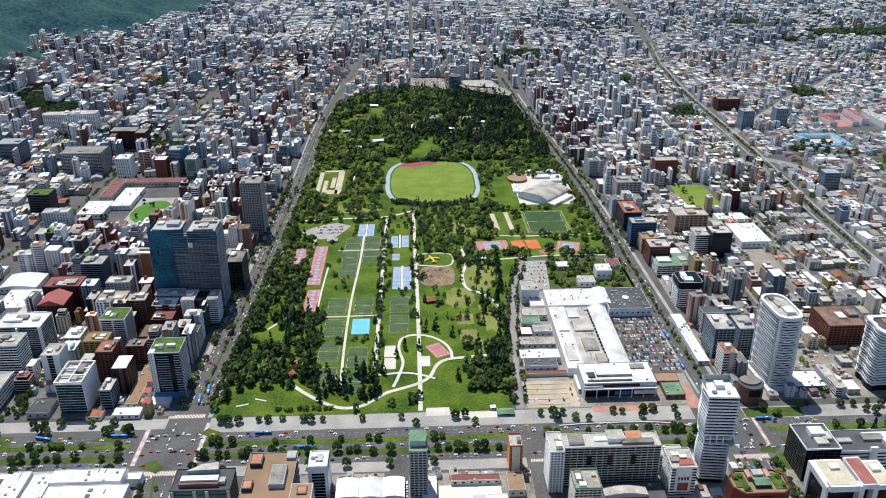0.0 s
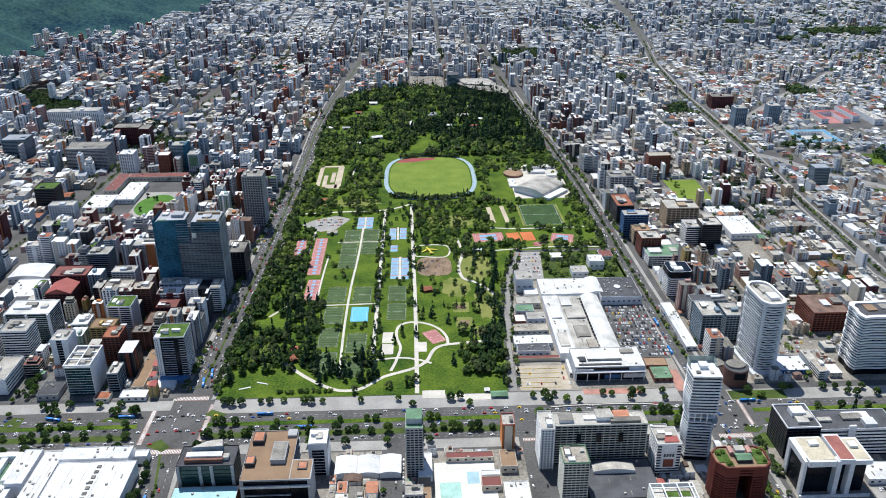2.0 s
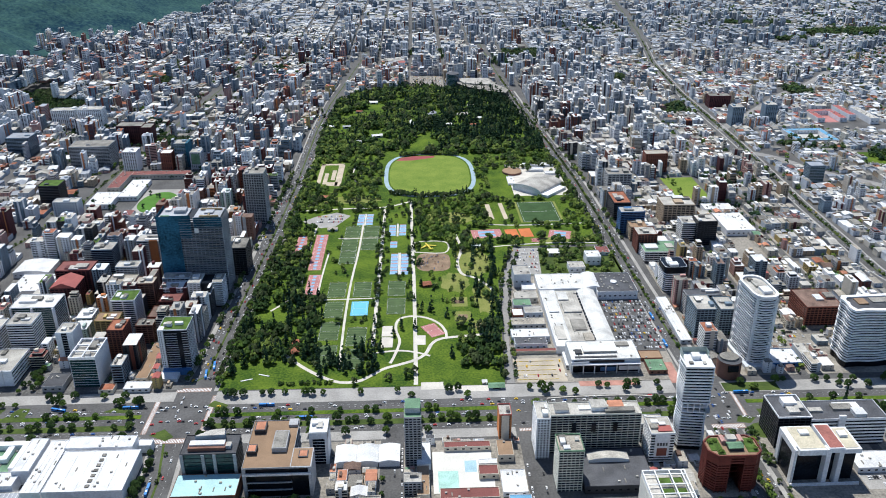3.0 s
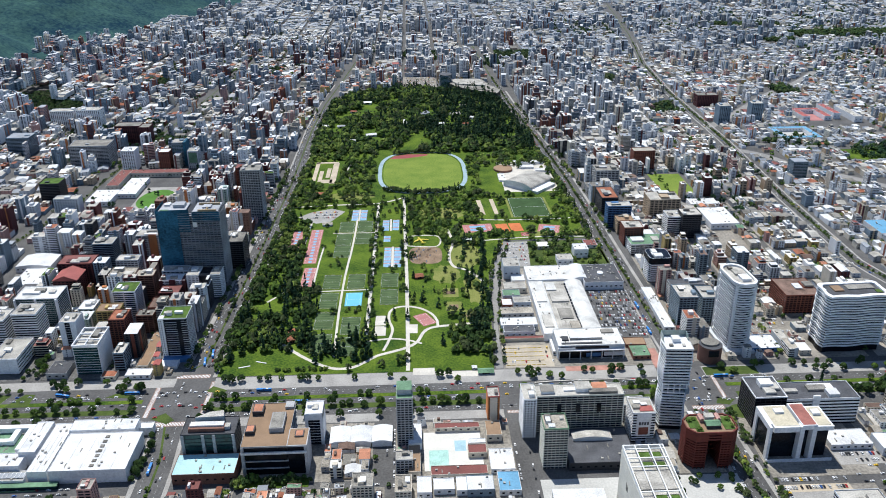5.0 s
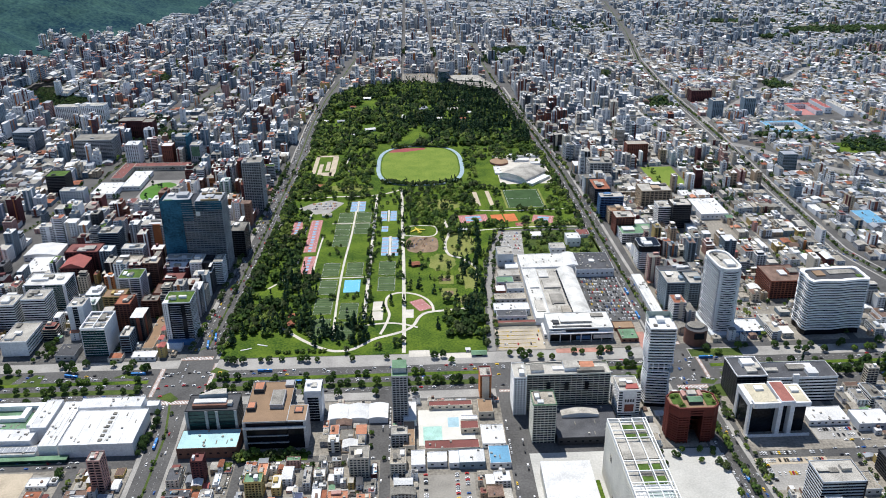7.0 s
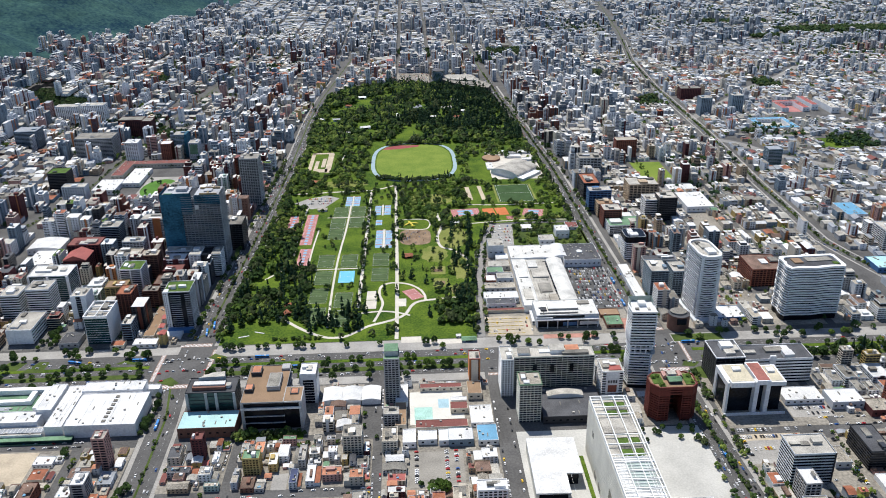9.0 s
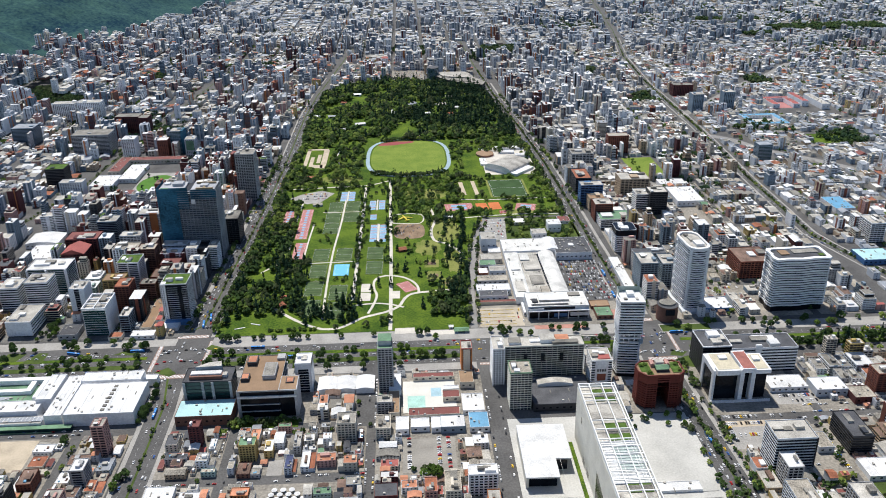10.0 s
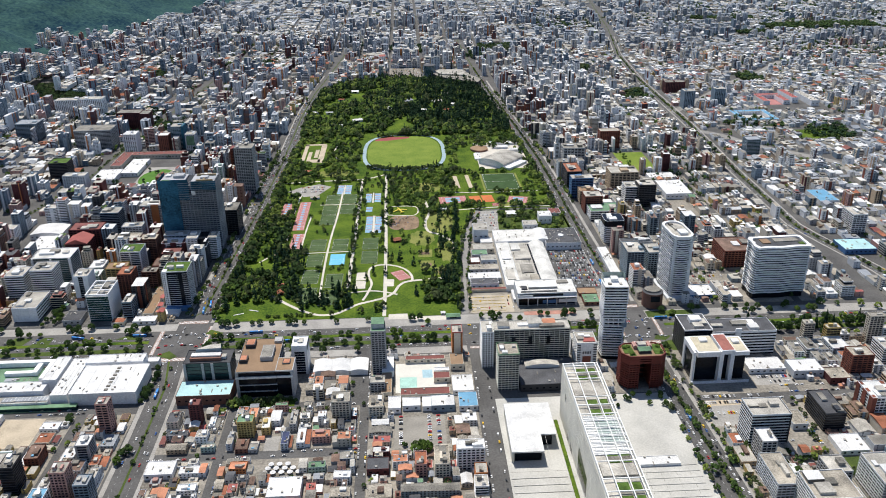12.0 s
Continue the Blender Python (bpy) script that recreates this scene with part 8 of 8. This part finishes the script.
for yy in np.arange(592, 1240, 5.5):
    for o, pr in ((15.5, 0.85), (-17.5, 0.4), (0, 0.35)):
        if TR.random() < pr:
            tree(along(SHYRIS, float(yy)) + o + TR.uniform(-1.2, 1.2), float(yy), TR.choice([R, R, R, L]), TR.uniform(0.7, 1.25) if o else TR.uniform(0.35, 0.6), False, 0.13)
for yy in np.arange(585, 1700, 6.5):
    if TR.random() < 0.7:
        tree(along(SHYRIS, float(yy)) + 24 + TR.uniform(-2, 2), float(yy), TR.choice([R, R, L]), TR.uniform(0.8, 1.4), False, 0.13)
for xa, xb, ya, yb, n in ((-272, -257, 225, 260, 9), (-268, -258, 300, 345, 6), (-170, -100, 400, 410, 22), (-157, -92, 579, 583, 26), (372, 400, 280, 312, 12), (400, 440, 250, 300, 16), (440, 500, 262, 292, 14), (330, 372, 275, 300, 8), (56, 98, 606, 664, 44), (-224, -176, 625, 690, 10), (245, 252, 300, 312, 4), (14, 40, 327, 340, 3)):
    for _ in range(n):
        tree(TR.uniform(xa, xb), TR.uniform(ya, yb), TR.choice([R, R, L]), TR.uniform(0.35, 0.6) if yb < 584 and ya > 578 else TR.uniform(0.6, 1.2), False, 0.12)
for line, ya, yb in ((SHYRIS, 150, 480), (AMAZON, 590, 1350), (AMAZON, 590, 1950), (AMAZON, 1300, 1950), (AGOSTO, 560, 2000), (AGOSTO, 560, 2400), (DICIEMBRE, 800, 1500)):
    for yy in np.arange(ya, yb, 9.0):
        if TR.random() < 0.6:
            tree(along(line, float(yy)) + TR.uniform(-1, 1), float(yy), TR.choice([R, R, L]), TR.uniform(0.4, 0.75), False, 0.12)
for cx, cy, w, l in YARDS:
    for _ in range(TR.randint(1, 4) if cy < 1100 else TR.choice((0, 1, 2))):
        x, y = cx + TR.uniform(-0.45, 0.45) * w, cy + TR.uniform(-0.45, 0.45) * l
        if cy < 1100:
            tree(x, y, TR.choice([R, R, L]), TR.uniform(0.45, 0.95), False, 0.12)
        else:
            crown(GROVE[1], x, y, 0.8, 3.4, 6, 7, TR, TR.choice([LEAF, LEAF2]), "ball")
for x0, x1, y0, y1, n in ((-620, -286, 140, 400, 60), (-242, 110, 140, 400, 130), (360, 660, 140, 486, 90), (-590, -272, 580, 1030, 110), (352, 680, 580, 1030, 150), (120, 312, 580, 810, 10)):
    for _ in range(n):
        x, y = TR.uniform(x0, x1), TR.uniform(y0, y1)
        if is_free(x - 2, x + 2, y - 2, y + 2):
            tree(x, y, TR.choice([R, R, L]), TR.uniform(0.45, 0.85), False, 0.12)
for xs, ya, yb in ((-355, 580, 1030), (-470, 580, 1030), (460, 580, 1030), (575, 580, 1030), (-322, 180, 395), (460, 180, 380), (-36, 405, 485)):
    for yy in np.arange(ya, yb, 9.0):
        if TR.random() < 0.55:
            tree(xs + TR.choice((-4, 4)), float(yy), TR.choice([R, R, L]), TR.uniform(0.5, 0.9), False, 0.0)
for ys in (660, 751, 846, 936):
    for xx in list(np.arange(-590, -275, 10.0)) + list(np.arange(355, 670, 10.0)):
        if TR.random() < 0.45:
            tree(float(xx), ys + TR.choice((-3, 3)), TR.choice([R, R, L]), TR.uniform(0.5, 0.85), False, 0.0)
for _ in range(2000):
    y = TR.uniform(1040, 3300)
    x = TR.uniform(-0.66, 0.66) * (y + 260)
    if not inside(park_outline, x, y) and noise.noise(Vector((x / 190, y / 190, 7.7))) > 0.02 and hill_z(x, y) < 2:
        s = TR.uniform(0.7, 1.5)
        crown(GROVE[1], x, y, 1.0, 3.6 * s, 6.4 * s, 7, TR, TR.choice([LEAF, LEAF, LEAF3, LEAF2]), "ball")
for _ in range(1300):
    x, y = TR.uniform(-1500, -300), TR.uniform(1250, 2700)
    if -x < 0.66 * (y + 260) and noise.noise(Vector((x / 130, y / 130, 2.2))) > 0.08 and hill_z(x, y) < 2:
        s = TR.uniform(0.8, 1.7)
        crown(GROVE[1], x, y, 1.0, 3.8 * s, 7.5 * s, 7, TR, TR.choice([LEAF, LEAF, LEAF3, LEAF5, LEAF2]), "ball")
for cx, cy, r, n in ((560, 1020, 60, 20), (605, 1150, 50, 60), (1010, 1265, 55, 60), (870, 1330, 60, 40), (-650, 1500, 90, 80), (-900, 1750, 120, 160), (1500, 2100, 200, 220), (700, 2700, 160, 160), (1700, 2500, 240, 220), (1250, 2800, 260, 220), (1900, 2900, 260, 200), (-700, 2400, 120, 120), (-420, 2050, 60, 60), (330, 2150, 90, 110), (60, 2250, 70, 80), (-1250, 2000, 200, 220)):
    for _ in range(n):
        a, q = TR.uniform(0, 6.28), r * math.sqrt(TR.random())
        if hill_z(cx, cy) > 400:
            continue
        crown(GROVE[1], cx + q * math.cos(a), cy + q * math.sin(a), 1.0, 5, 9 * TR.uniform(0.7, 1.4), 9, TR, TR.choice([LEAF, LEAF3]), "ball")
for x0, x1, y0, y1 in WOODS:
    for _ in range(int((x1 - x0) * (y1 - y0) / 62)):
        q = TR.uniform(0.7, 1.5)
        crown(GROVE[1], TR.uniform(x0, x1), TR.uniform(y0, y1), 1.0, 4.6 * q, 9 * q, 8, TR, TR.choice([LEAF, LEAF, LEAF3, LEAF5]), "ball")
stuff("tree_trunks", GROVE[0], "brown trunks of the park woodland", "trees")
stuff("woodland", GROVE[1], "dense mixed green woodland crowns", "trees")

# long yellow barriers on the dusty car park
BAR = Build(YLINE)
BAR.box(-2.4, 2.4, -0.12, 0.12, 0, 0.6, YLINE)
BARM = BAR.mesh("barrier")
bar_set = empty("barrier_rows", 146, 596, 0.18, 0, "yellow barriers in rows on the dusty car park", "barrier")
for k in range(40):
    o = new("barrier", BARM); o.parent, o.location = bar_set, (-22 + (k % 8) * 6.2, -18 + (k // 8) * 8.5, 0)

# ---------------------------------------------------------------- vehicles
CAR_PAINT = [mat("car_paint_" + n, c, 0.3, vary=0.03, spec=0.5) for n, c in (("white", (0.75, 0.75, 0.75)), ("silver", (0.45, 0.46, 0.47)), ("black", (0.02, 0.02, 0.022)), ("red", (0.42, 0.02, 0.02)), ("yellow", (0.75, 0.48, 0.02)), ("blue", (0.03, 0.10, 0.32)))]
BUSBLUE = mat("bus_blue_paint", (0.02, 0.20, 0.55), 0.35, vary=0.05, spec=0.5)


def car_parts(paint):
    body, glass, wheel = Build(paint), Build(CARGLASS), Build(TYRE)
    body.prism([(-0.86, -2.1), (0.86, -2.1), (0.9, 0), (0.86, 2.1), (-0.86, 2.1), (-0.9, 0)], 0.3, 0.85, paint)
    k = glass.pts([(-0.8, -1.5, 0.85), (0.8, -1.5, 0.85), (0.8, 1.2, 0.85), (-0.8, 1.2, 0.85), (-0.66, -1.0, 1.4), (0.66, -1.0, 1.4), (0.66, 0.6, 1.4), (-0.66, 0.6, 1.4)])
    for q in ((0, 1, 5, 4), (1, 2, 6, 5), (2, 3, 7, 6), (3, 0, 4, 7)):
        glass.f.append(tuple(k + a for a in q)); glass.m.append(0)
    body.cbox(0, -0.2, 1.34, 1.64, 1.38, 1.45, paint, True)
    for sx in (-0.78, 0.62):
        for yy in (-1.35, 1.35):
            wheel.prism([(sx, yy)] and [(sx, yy - 0.3), (sx + 0.16, yy - 0.3), (sx + 0.16, yy + 0.3), (sx, yy + 0.3)], 0.0, 0.6, TYRE)
    body.v, n0 = body.v + wheel.v, len(body.v)
    k = body.slot(TYRE)
    body.f += [tuple(a + n0 for a in q) for q in wheel.f]; body.m += [k] * len(wheel.f)
    return body, glass


CARS = []
for p, tone in zip(CAR_PAINT, ("white", "silver grey", "black", "red", "yellow", "blue")):
    bo, gl = car_parts(p)
    CARS.append((bo.mesh("body"), gl.mesh("window"), tone))
NCAR = [0]
TRAFFIC = Build(CARGLASS)


def car(x, y, ang, z=0.0, weights=(10, 7, 5, 2, 1.2, 1), parked=False):
    i = TR.choices(range(6), weights)[0]
    if NCAR[0] < 180 and y < 560:
        NCAR[0] += 1
        bo, gl, tone = CARS[i]
        ob = empty("car", x, y, z, ang, tone + (" car parked on the lot" if parked else " car on the asphalt avenue"), "car", "cars")
        for nm, me in (("body", bo), ("window", gl)):
            new(nm, me).parent = ob
    else:
        TRAFFIC.place(x, y, z, ang)
        TRAFFIC.box(-0.88, 0.88, -2.1, 2.1, 0.25, 0.85, CAR_PAINT[i])
        TRAFFIC.box(-0.74, 0.74, -1.3, 0.9, 0.85, 1.38, CARGLASS)
        TRAFFIC.box(-0.7, 0.7, -1.0, 0.6, 1.38, 1.44, CAR_PAINT[i])


def bus(x, y, ang):
    ob = empty("bus", x, y, 0, ang, "long blue city bus on the avenue", "bus", "buses")
    b = Build(BUSBLUE); b.box(-1.25, 1.25, -8.6, -0.4, 0.35, 3.1, BUSBLUE); b.box(-1.25, 1.25, 0.4, 8.6, 0.35, 3.1, BUSBLUE); b.box(-1.0, 1.0, -0.4, 0.4, 0.5, 2.9, TYRE); part("body", b, ob)
    b = Build(CARGLASS)
    for s in (-1, 1):
        b.box(s * 1.27 - 0.03, s * 1.27 + 0.03, -8.3, 8.3, 1.5, 2.5, CARGLASS)
    b.box(-1.1, 1.1, 8.58, 8.64, 1.3, 2.6, CARGLASS); part("window", b, ob)
    b = Build(ROOF["white"]); b.box(-0.8, 0.8, -5, -2.5, 3.1, 3.35, ROOF["white"]); part("roof_unit", b, ob)
    for sx in (-1.2, 0.95):
        for yy in (-6, -1.8, 5.8):
            b = Build(TYRE); b.box(sx, sx + 0.25, yy - 0.45, yy + 0.45, 0, 0.9, TYRE); wh = part("wheel", b, ob)
            b = Build(STEEL); b.box(sx - 0.02 if sx < 0 else sx + 0.2, sx + 0.05 if sx < 0 else sx + 0.27, yy - 0.22, yy + 0.22, 0.23, 0.67, STEEL); part("rim", b, wh)


def parked(x0, x1, y0, y1, rows, fill_share, along_y=False):
    """Cars standing side by side in rows on a lot."""
    for r in range(rows):
        s = 0.0
        span = (y1 - y0) if along_y else (x1 - x0)
        while s < span:
            s += 2.75
            if TR.random() < fill_share:
                if along_y:
                    car(x0 + (x1 - x0) * (r + 0.5) / rows, y0 + s, 90 + TR.uniform(-3, 3), 0.2, parked=True)
                else:
                    car(x0 + s, y0 + (y1 - y0) * (r + 0.5) / rows, TR.choice((0, 180)) + TR.uniform(-3, 3), 0.2, parked=True)


for x, ya, yb, sh in ((-20, 200, 480, 0.5), (-12.6, 200, 470, 0.55), (113, 220, 490, 0.35), (127, 220, 480, 0.5), (-171, 180, 396, 0.3), (-159, 180, 396, 0.35)):
    yy = float(ya)
    while yy < yb:
        yy += 5.8
        if TR.random() < sh:
            car(x, yy, TR.uniform(-2, 2), parked=True)
for yy, xa, xb in ((323.5, -240, -25), (329, -155, -25), (399, -155, -30), (400, -600, -330), (406, -600, -330), (391, 440, 524), (402, 440, 640), (382, 436, 640)):
    x = float(xa)
    while x < xb:
        x += 6.0
        if TR.random() < 0.4:
            car(x, yy, 90, parked=True)
for lot in ((-166, -124, 1000, 1032, 3, 0.55), (-2, 86, 1866, 1968, 9, 0.35), (18, 30, 330, 372, 1, 0.6, True), (50, 70, 330, 372, 2, 0.7, True), (438, 480, 405, 422, 2, 0.6), (362, 428, 374, 380, 1, 0.75), (362, 428, 357, 363, 1, 0.6), (362, 370, 346, 372, 1, 0.6, True), (358, 428, 384, 390, 1, 0.6), (428, 436, 304, 370, 1, 0.5, True), (456, 464, 304, 370, 1, 0.6, True), (256, 312, 630, 742, 15, 0.62), (434, 498, 627, 663, 4, 0.55), (122, 178, 580, 616, 4, 0.12), (148, 190, 822, 896, 7, 0.5), (134, 190, 376, 384, 1, 0.3)):
    parked(*lot)
for yy, dense in ((507, 0.4), (505, 0.2), (523, 0.35), (526, 0.3), (538, 0.3), (541.5, 0.35), (545.5, 0.35)):
    x = -600.0
    while x < 690:
        x += TR.uniform(6.5, 14)
        if TR.random() < dense:
            car(x, yy + TR.uniform(-0.4, 0.4), 90 if yy < 530 else -90)
for line, offs, ya, yb, dense in ((SHYRIS, (-11, -7.5, -4, 4, 7.5, 11), 160, 500, 0.1), (AMAZON, (-11, -7.5, -4, 4, 7.5, 11), 160, 500, 0.4), (SHYRIS, (-12, -8.5, -5, 4, 7.5, 11), 585, 1650, 0.42), (AMAZON, (-10, -6.5, 4, 7.5), 585, 1900, 0.4), (AGOSTO, (-8, -5, 5, 8), 560, 1900, 0.3)):
    for o in offs:
        yy = float(ya)
        while yy < yb:
            yy += TR.uniform(6, 13)
            if TR.random() < dense:
                d = along(line, yy + 4) - along(line, yy)
                car(along(line, yy) + o, yy, -math.degrees(math.atan2(d, 4)) + (180 if o < 0 else 0))
for x, y, a in ((-247, 601, 8), (-241, 617, 8), (-316, 546, 90), (-165, 545, 90), (-395, 545, 75), (-120, 523, 90), (330, 470, 2), (338, 358, 3), (-258, 428, 2), (318, 700, 2), (316, 640, 2), (372, 546, 90)):
    bus(x, y, a)
for x0, x1, y0, y1, a, n in ((-290, -222, 519, 523, 90, 7), (-290, -222, 541, 546, -90, 7), (-262, -250, 526, 566, 4, 5), (312, 368, 505, 509, 90, 5), (312, 368, 540, 546, -90, 5), (332, 346, 512, 556, 3, 5)):
    for k in range(n):
        f = (k + TR.uniform(0.2, 0.8)) / n
        lane = TR.choice((0.0, 1.0))
        car(*((x0 + (x1 - x0) * f, y0 + (y1 - y0) * lane) if abs(a) == 90 else (x0 + (x1 - x0) * lane, y0 + (y1 - y0) * f)), a + TR.uniform(-4, 4))
stuff("traffic", TRAFFIC, "distant cars of many colours on the avenues", "cars")

# ---------------------------------------------------------------- road markings
RM = Build(LINE)
for yy in (504.8, 508.6, 524.6, 539.6, 543.4):
    for x in np.arange(-600, 690, 7.0):
        if not -300 < x < -228 and not 308 < x < 372:
            RM.box(float(x), float(x) + 3.0, yy - 0.06, yy + 0.06, 0, 0.012, LINE)
for line, offs, ya, yb in ((SHYRIS, (-9.4, 7.5), 150, 490), (SHYRIS, (-8.2, 7.5), 590, 1400), (AMAZON, (-7.2, 7.2), 150, 490), (AMAZON, (-8.2, 5.7), 590, 1500), (AGOSTO, (-6.5, 6.5), 560, 1600)):
    for o in offs:
        for yy in np.arange(ya, yb, 8.0):
            RM.place(along(line, float(yy)) + o, float(yy), 0, -math.degrees(math.atan2(along(line, float(yy) + 4) - along(line, float(yy)), 4)))
            RM.box(-0.06, 0.06, 0, 3.2, 0, 0.012, LINE)
RM.place(0, 0)
stuff("lane_marking", RM, "white dashed lane markings on the asphalt", "road marking")
BRICKP = mat("brick_crossing", (0.30, 0.20, 0.16), 0.95, vary=0.2)
for x, y, w, l in ((-262, 494, 40, 7), (-254, 575, 40, 7), (-289, 535, 6, 60), (-227, 535, 6, 60), (337, 494, 36, 7), (333, 578, 36, 7), (312, 535, 5, 50), (362, 535, 5, 50), (120, 497, 16, 5)):
    b = Build(BRICKP); b.cbox(x, y, w, l, 0, 0.016, BRICKP)
    ob = structure("crossing", b, "brick coloured pedestrian crossing with white stripes", "crossing")
    b = Build(LINE)
    n = int(max(w, l) / 1.6)
    for k in range(n):
        t = -max(w, l) / 2 + 1.6 * (k + 0.5)
        b.cbox(x + (t if w > l else 0), y + (0 if w > l else t), 0.7 if w > l else w - 2, l - 2 if w > l else 0.7, 0.016, 0.026, LINE)
    ob2 = new("stripe", b.mesh("stripe")); ob2.parent = ob; tagged(ob2, "white crossing stripes", kind="stuff")

# ---------------------------------------------------------------- small things in the park
def kiosk(x, y, w, l, h, wall, roof, label, ang=0.0, name="park_pavilion"):
    ob = empty(name, x, y, PZ, ang, label, "pavilion", "park pavilions")
    b = Build(WALL[wall]); b.cbox(0, 0, w, l, 0, h, WALL[wall]); part("wall", b, ob)
    b = Build(ROOF[roof]); b.gable(-w / 2, w / 2, -l / 2, l / 2, h, min(w, l) * 0.22, ROOF[roof], "x" if w > l else "y", 0.8); part("roof", b, ob)
    b = Build(GLASS); b.cbox(0, -l / 2, w * 0.5, 0.12, 0.8, h - 0.5, GLASS); part("window", b, ob)


kiosk(-148, 642, 10, 12, 3.5, "brown", "tile", "brown park house with a tiled roof", 20)
kiosk(-150, 660, 9, 6, 3, "cream", "tile", "small park house with a tiled roof", 20)
kiosk(100, 908, 14, 9, 3.5, "white", "white", "white park pavilion with a white roof")
kiosk(-160, 1104, 16, 10, 4, "cream", "tile", "park house with an orange roof")
kiosk(-134, 975, 16, 8, 3.5, "white", "beige", "pale changing room building")
kiosk(19, 793, 12, 10, 3.5, "brick", "tile", "small red playground house", 12)
kiosk(82, 574, 5, 4, 3, "white", "white", "small white kiosk by the pavement")
kiosk(95, 566, 18, 8, 3, "slate", "green", "green framed ticket booth")
for k, (x, y, w, l) in enumerate(LODGES[::2] + LODGES[1:6:2]):
    kiosk(x, y, w, l, 4.5, "white", ("white", "white", "pale", "white", "tile", "zinc")[k % 6], "pale building among the park trees", (k * 37) % 40 - 20)
for x, y, a in ((-197, 590, 18), (-178, 598, -20)):
    ob = empty("lawn_sign", x, y, PZ, a, "long white lettering slab lying on the lawn", "sign")
    b = Build(ROOF["white"]); b.cbox(0, 0, 14, 1.6, 0, 0.5, ROOF["white"]); part("slab", b, ob)
block("paved_apron", 8, 34, 565, 578, PATHM, 0.1, "pale paved park entrance", z=0.15)
block("paved_apron", 40, 98, 560, 570, PATHM, 0.1, "pale paved park entrance", z=0.15)
ob = empty("play_aeroplane", 24, 908, PZ, 20, "yellow play aeroplane in the playground", "play equipment")
YEL = mat("yellow_play_paint", (0.62, 0.50, 0.05), 0.6)
b = Build(YEL); b.prism([(-1.2, -11), (1.2, -11), (1.6, 6), (0, 12), (-1.6, 6)], 0.5, 3, YEL); part("fuselage", b, ob)
b = Build(YEL); b.prism([(-13, -3), (-1.2, 2), (1.2, 2), (13, -3), (13, -1), (1.2, 6), (-1.2, 6), (-13, -1)], 1.6, 2.0, YEL); part("wing", b, ob)
b = Build(YEL); b.cbox(0, -10, 8, 2, 2.6, 2.9, YEL); part("tailplane", b, ob)
ribbon("path", [(3, 893), (50, 890), (52, 925), (4, 925), (3, 893)], 2.6, PATHM, PZ + 0.016, label=P)
for k in range(40):
    x, y = TR.uniform(10, 52), TR.uniform(838, 884)
    ob = empty("play_equipment", x, y, PZ, TR.uniform(0, 360), "small playground frame on the earth", "play equipment", "playground frames")
    m = TR.choice([WALL["dark"], WALL["brick"], WALL["blue"], STEEL])
    b = Build(m); b.box(-1.2, -1.0, -0.1, 0.1, 0, 2, m); b.box(1.0, 1.2, -0.1, 0.1, 0, 2, m); b.box(-1.2, 1.2, -0.1, 0.1, 2, 2.2, m); part("frame", b, ob)
    b = Build(m); b.box(-0.6, 0.6, -0.4, 0.4, 0.5, 0.6, m); part("seat", b, ob)
b = Build(SAND)
for x, y, r in ((244, 830, 9), (273, 850, 9), (296, 880, 8), (218, 878, 8)):
    b.prism(oval_pts(x, y, r, r * 0.9, 20), PZ, PZ + 0.04, SAND)
structure("bare_patch", b, "bare sandy patches in the grass", "ground")
for x, y in ((64, 748), (66, 712), (88, 690)):
    flat("dirt_court", x, y, 22, 24, -2, DRY, PZ, None, "worn grassy volleyball court with bare centre", 0.04, "sports court")
    flat("dirt_court", x, y, 13, 9, -2, EARTH, PZ + 0.02, None, "bare earth patch worn into the grass", 0.04, "ground")

# ---------------------------------------------------------------- survey grid to metres
NORTHING = 1.168                                    # metres to one unit of the plan along the park
TRUE_SIZE = {"car", "bus", "tree"}                          # built to their own size already
done = set()


def own_size(ob):
    while ob.parent:
        ob = ob.parent
    return ob.name.split(".")[0] in TRUE_SIZE


for ob in list(bpy.data.objects):
    if ob.type in ("CAMERA", "LIGHT"):
        continue
    fixed = own_size(ob)
    if not (fixed and ob.parent):
        ob.location.y *= NORTHING
    if ob.type == "MESH" and not fixed and ob.data.name not in done:
        done.add(ob.data.name)
        co = np.empty(len(ob.data.vertices) * 3, dtype=np.float32)
        ob.data.vertices.foreach_get("co", co)
        co[1::3] *= NORTHING
        ob.data.vertices.foreach_set("co", co)
        ob.data.update()
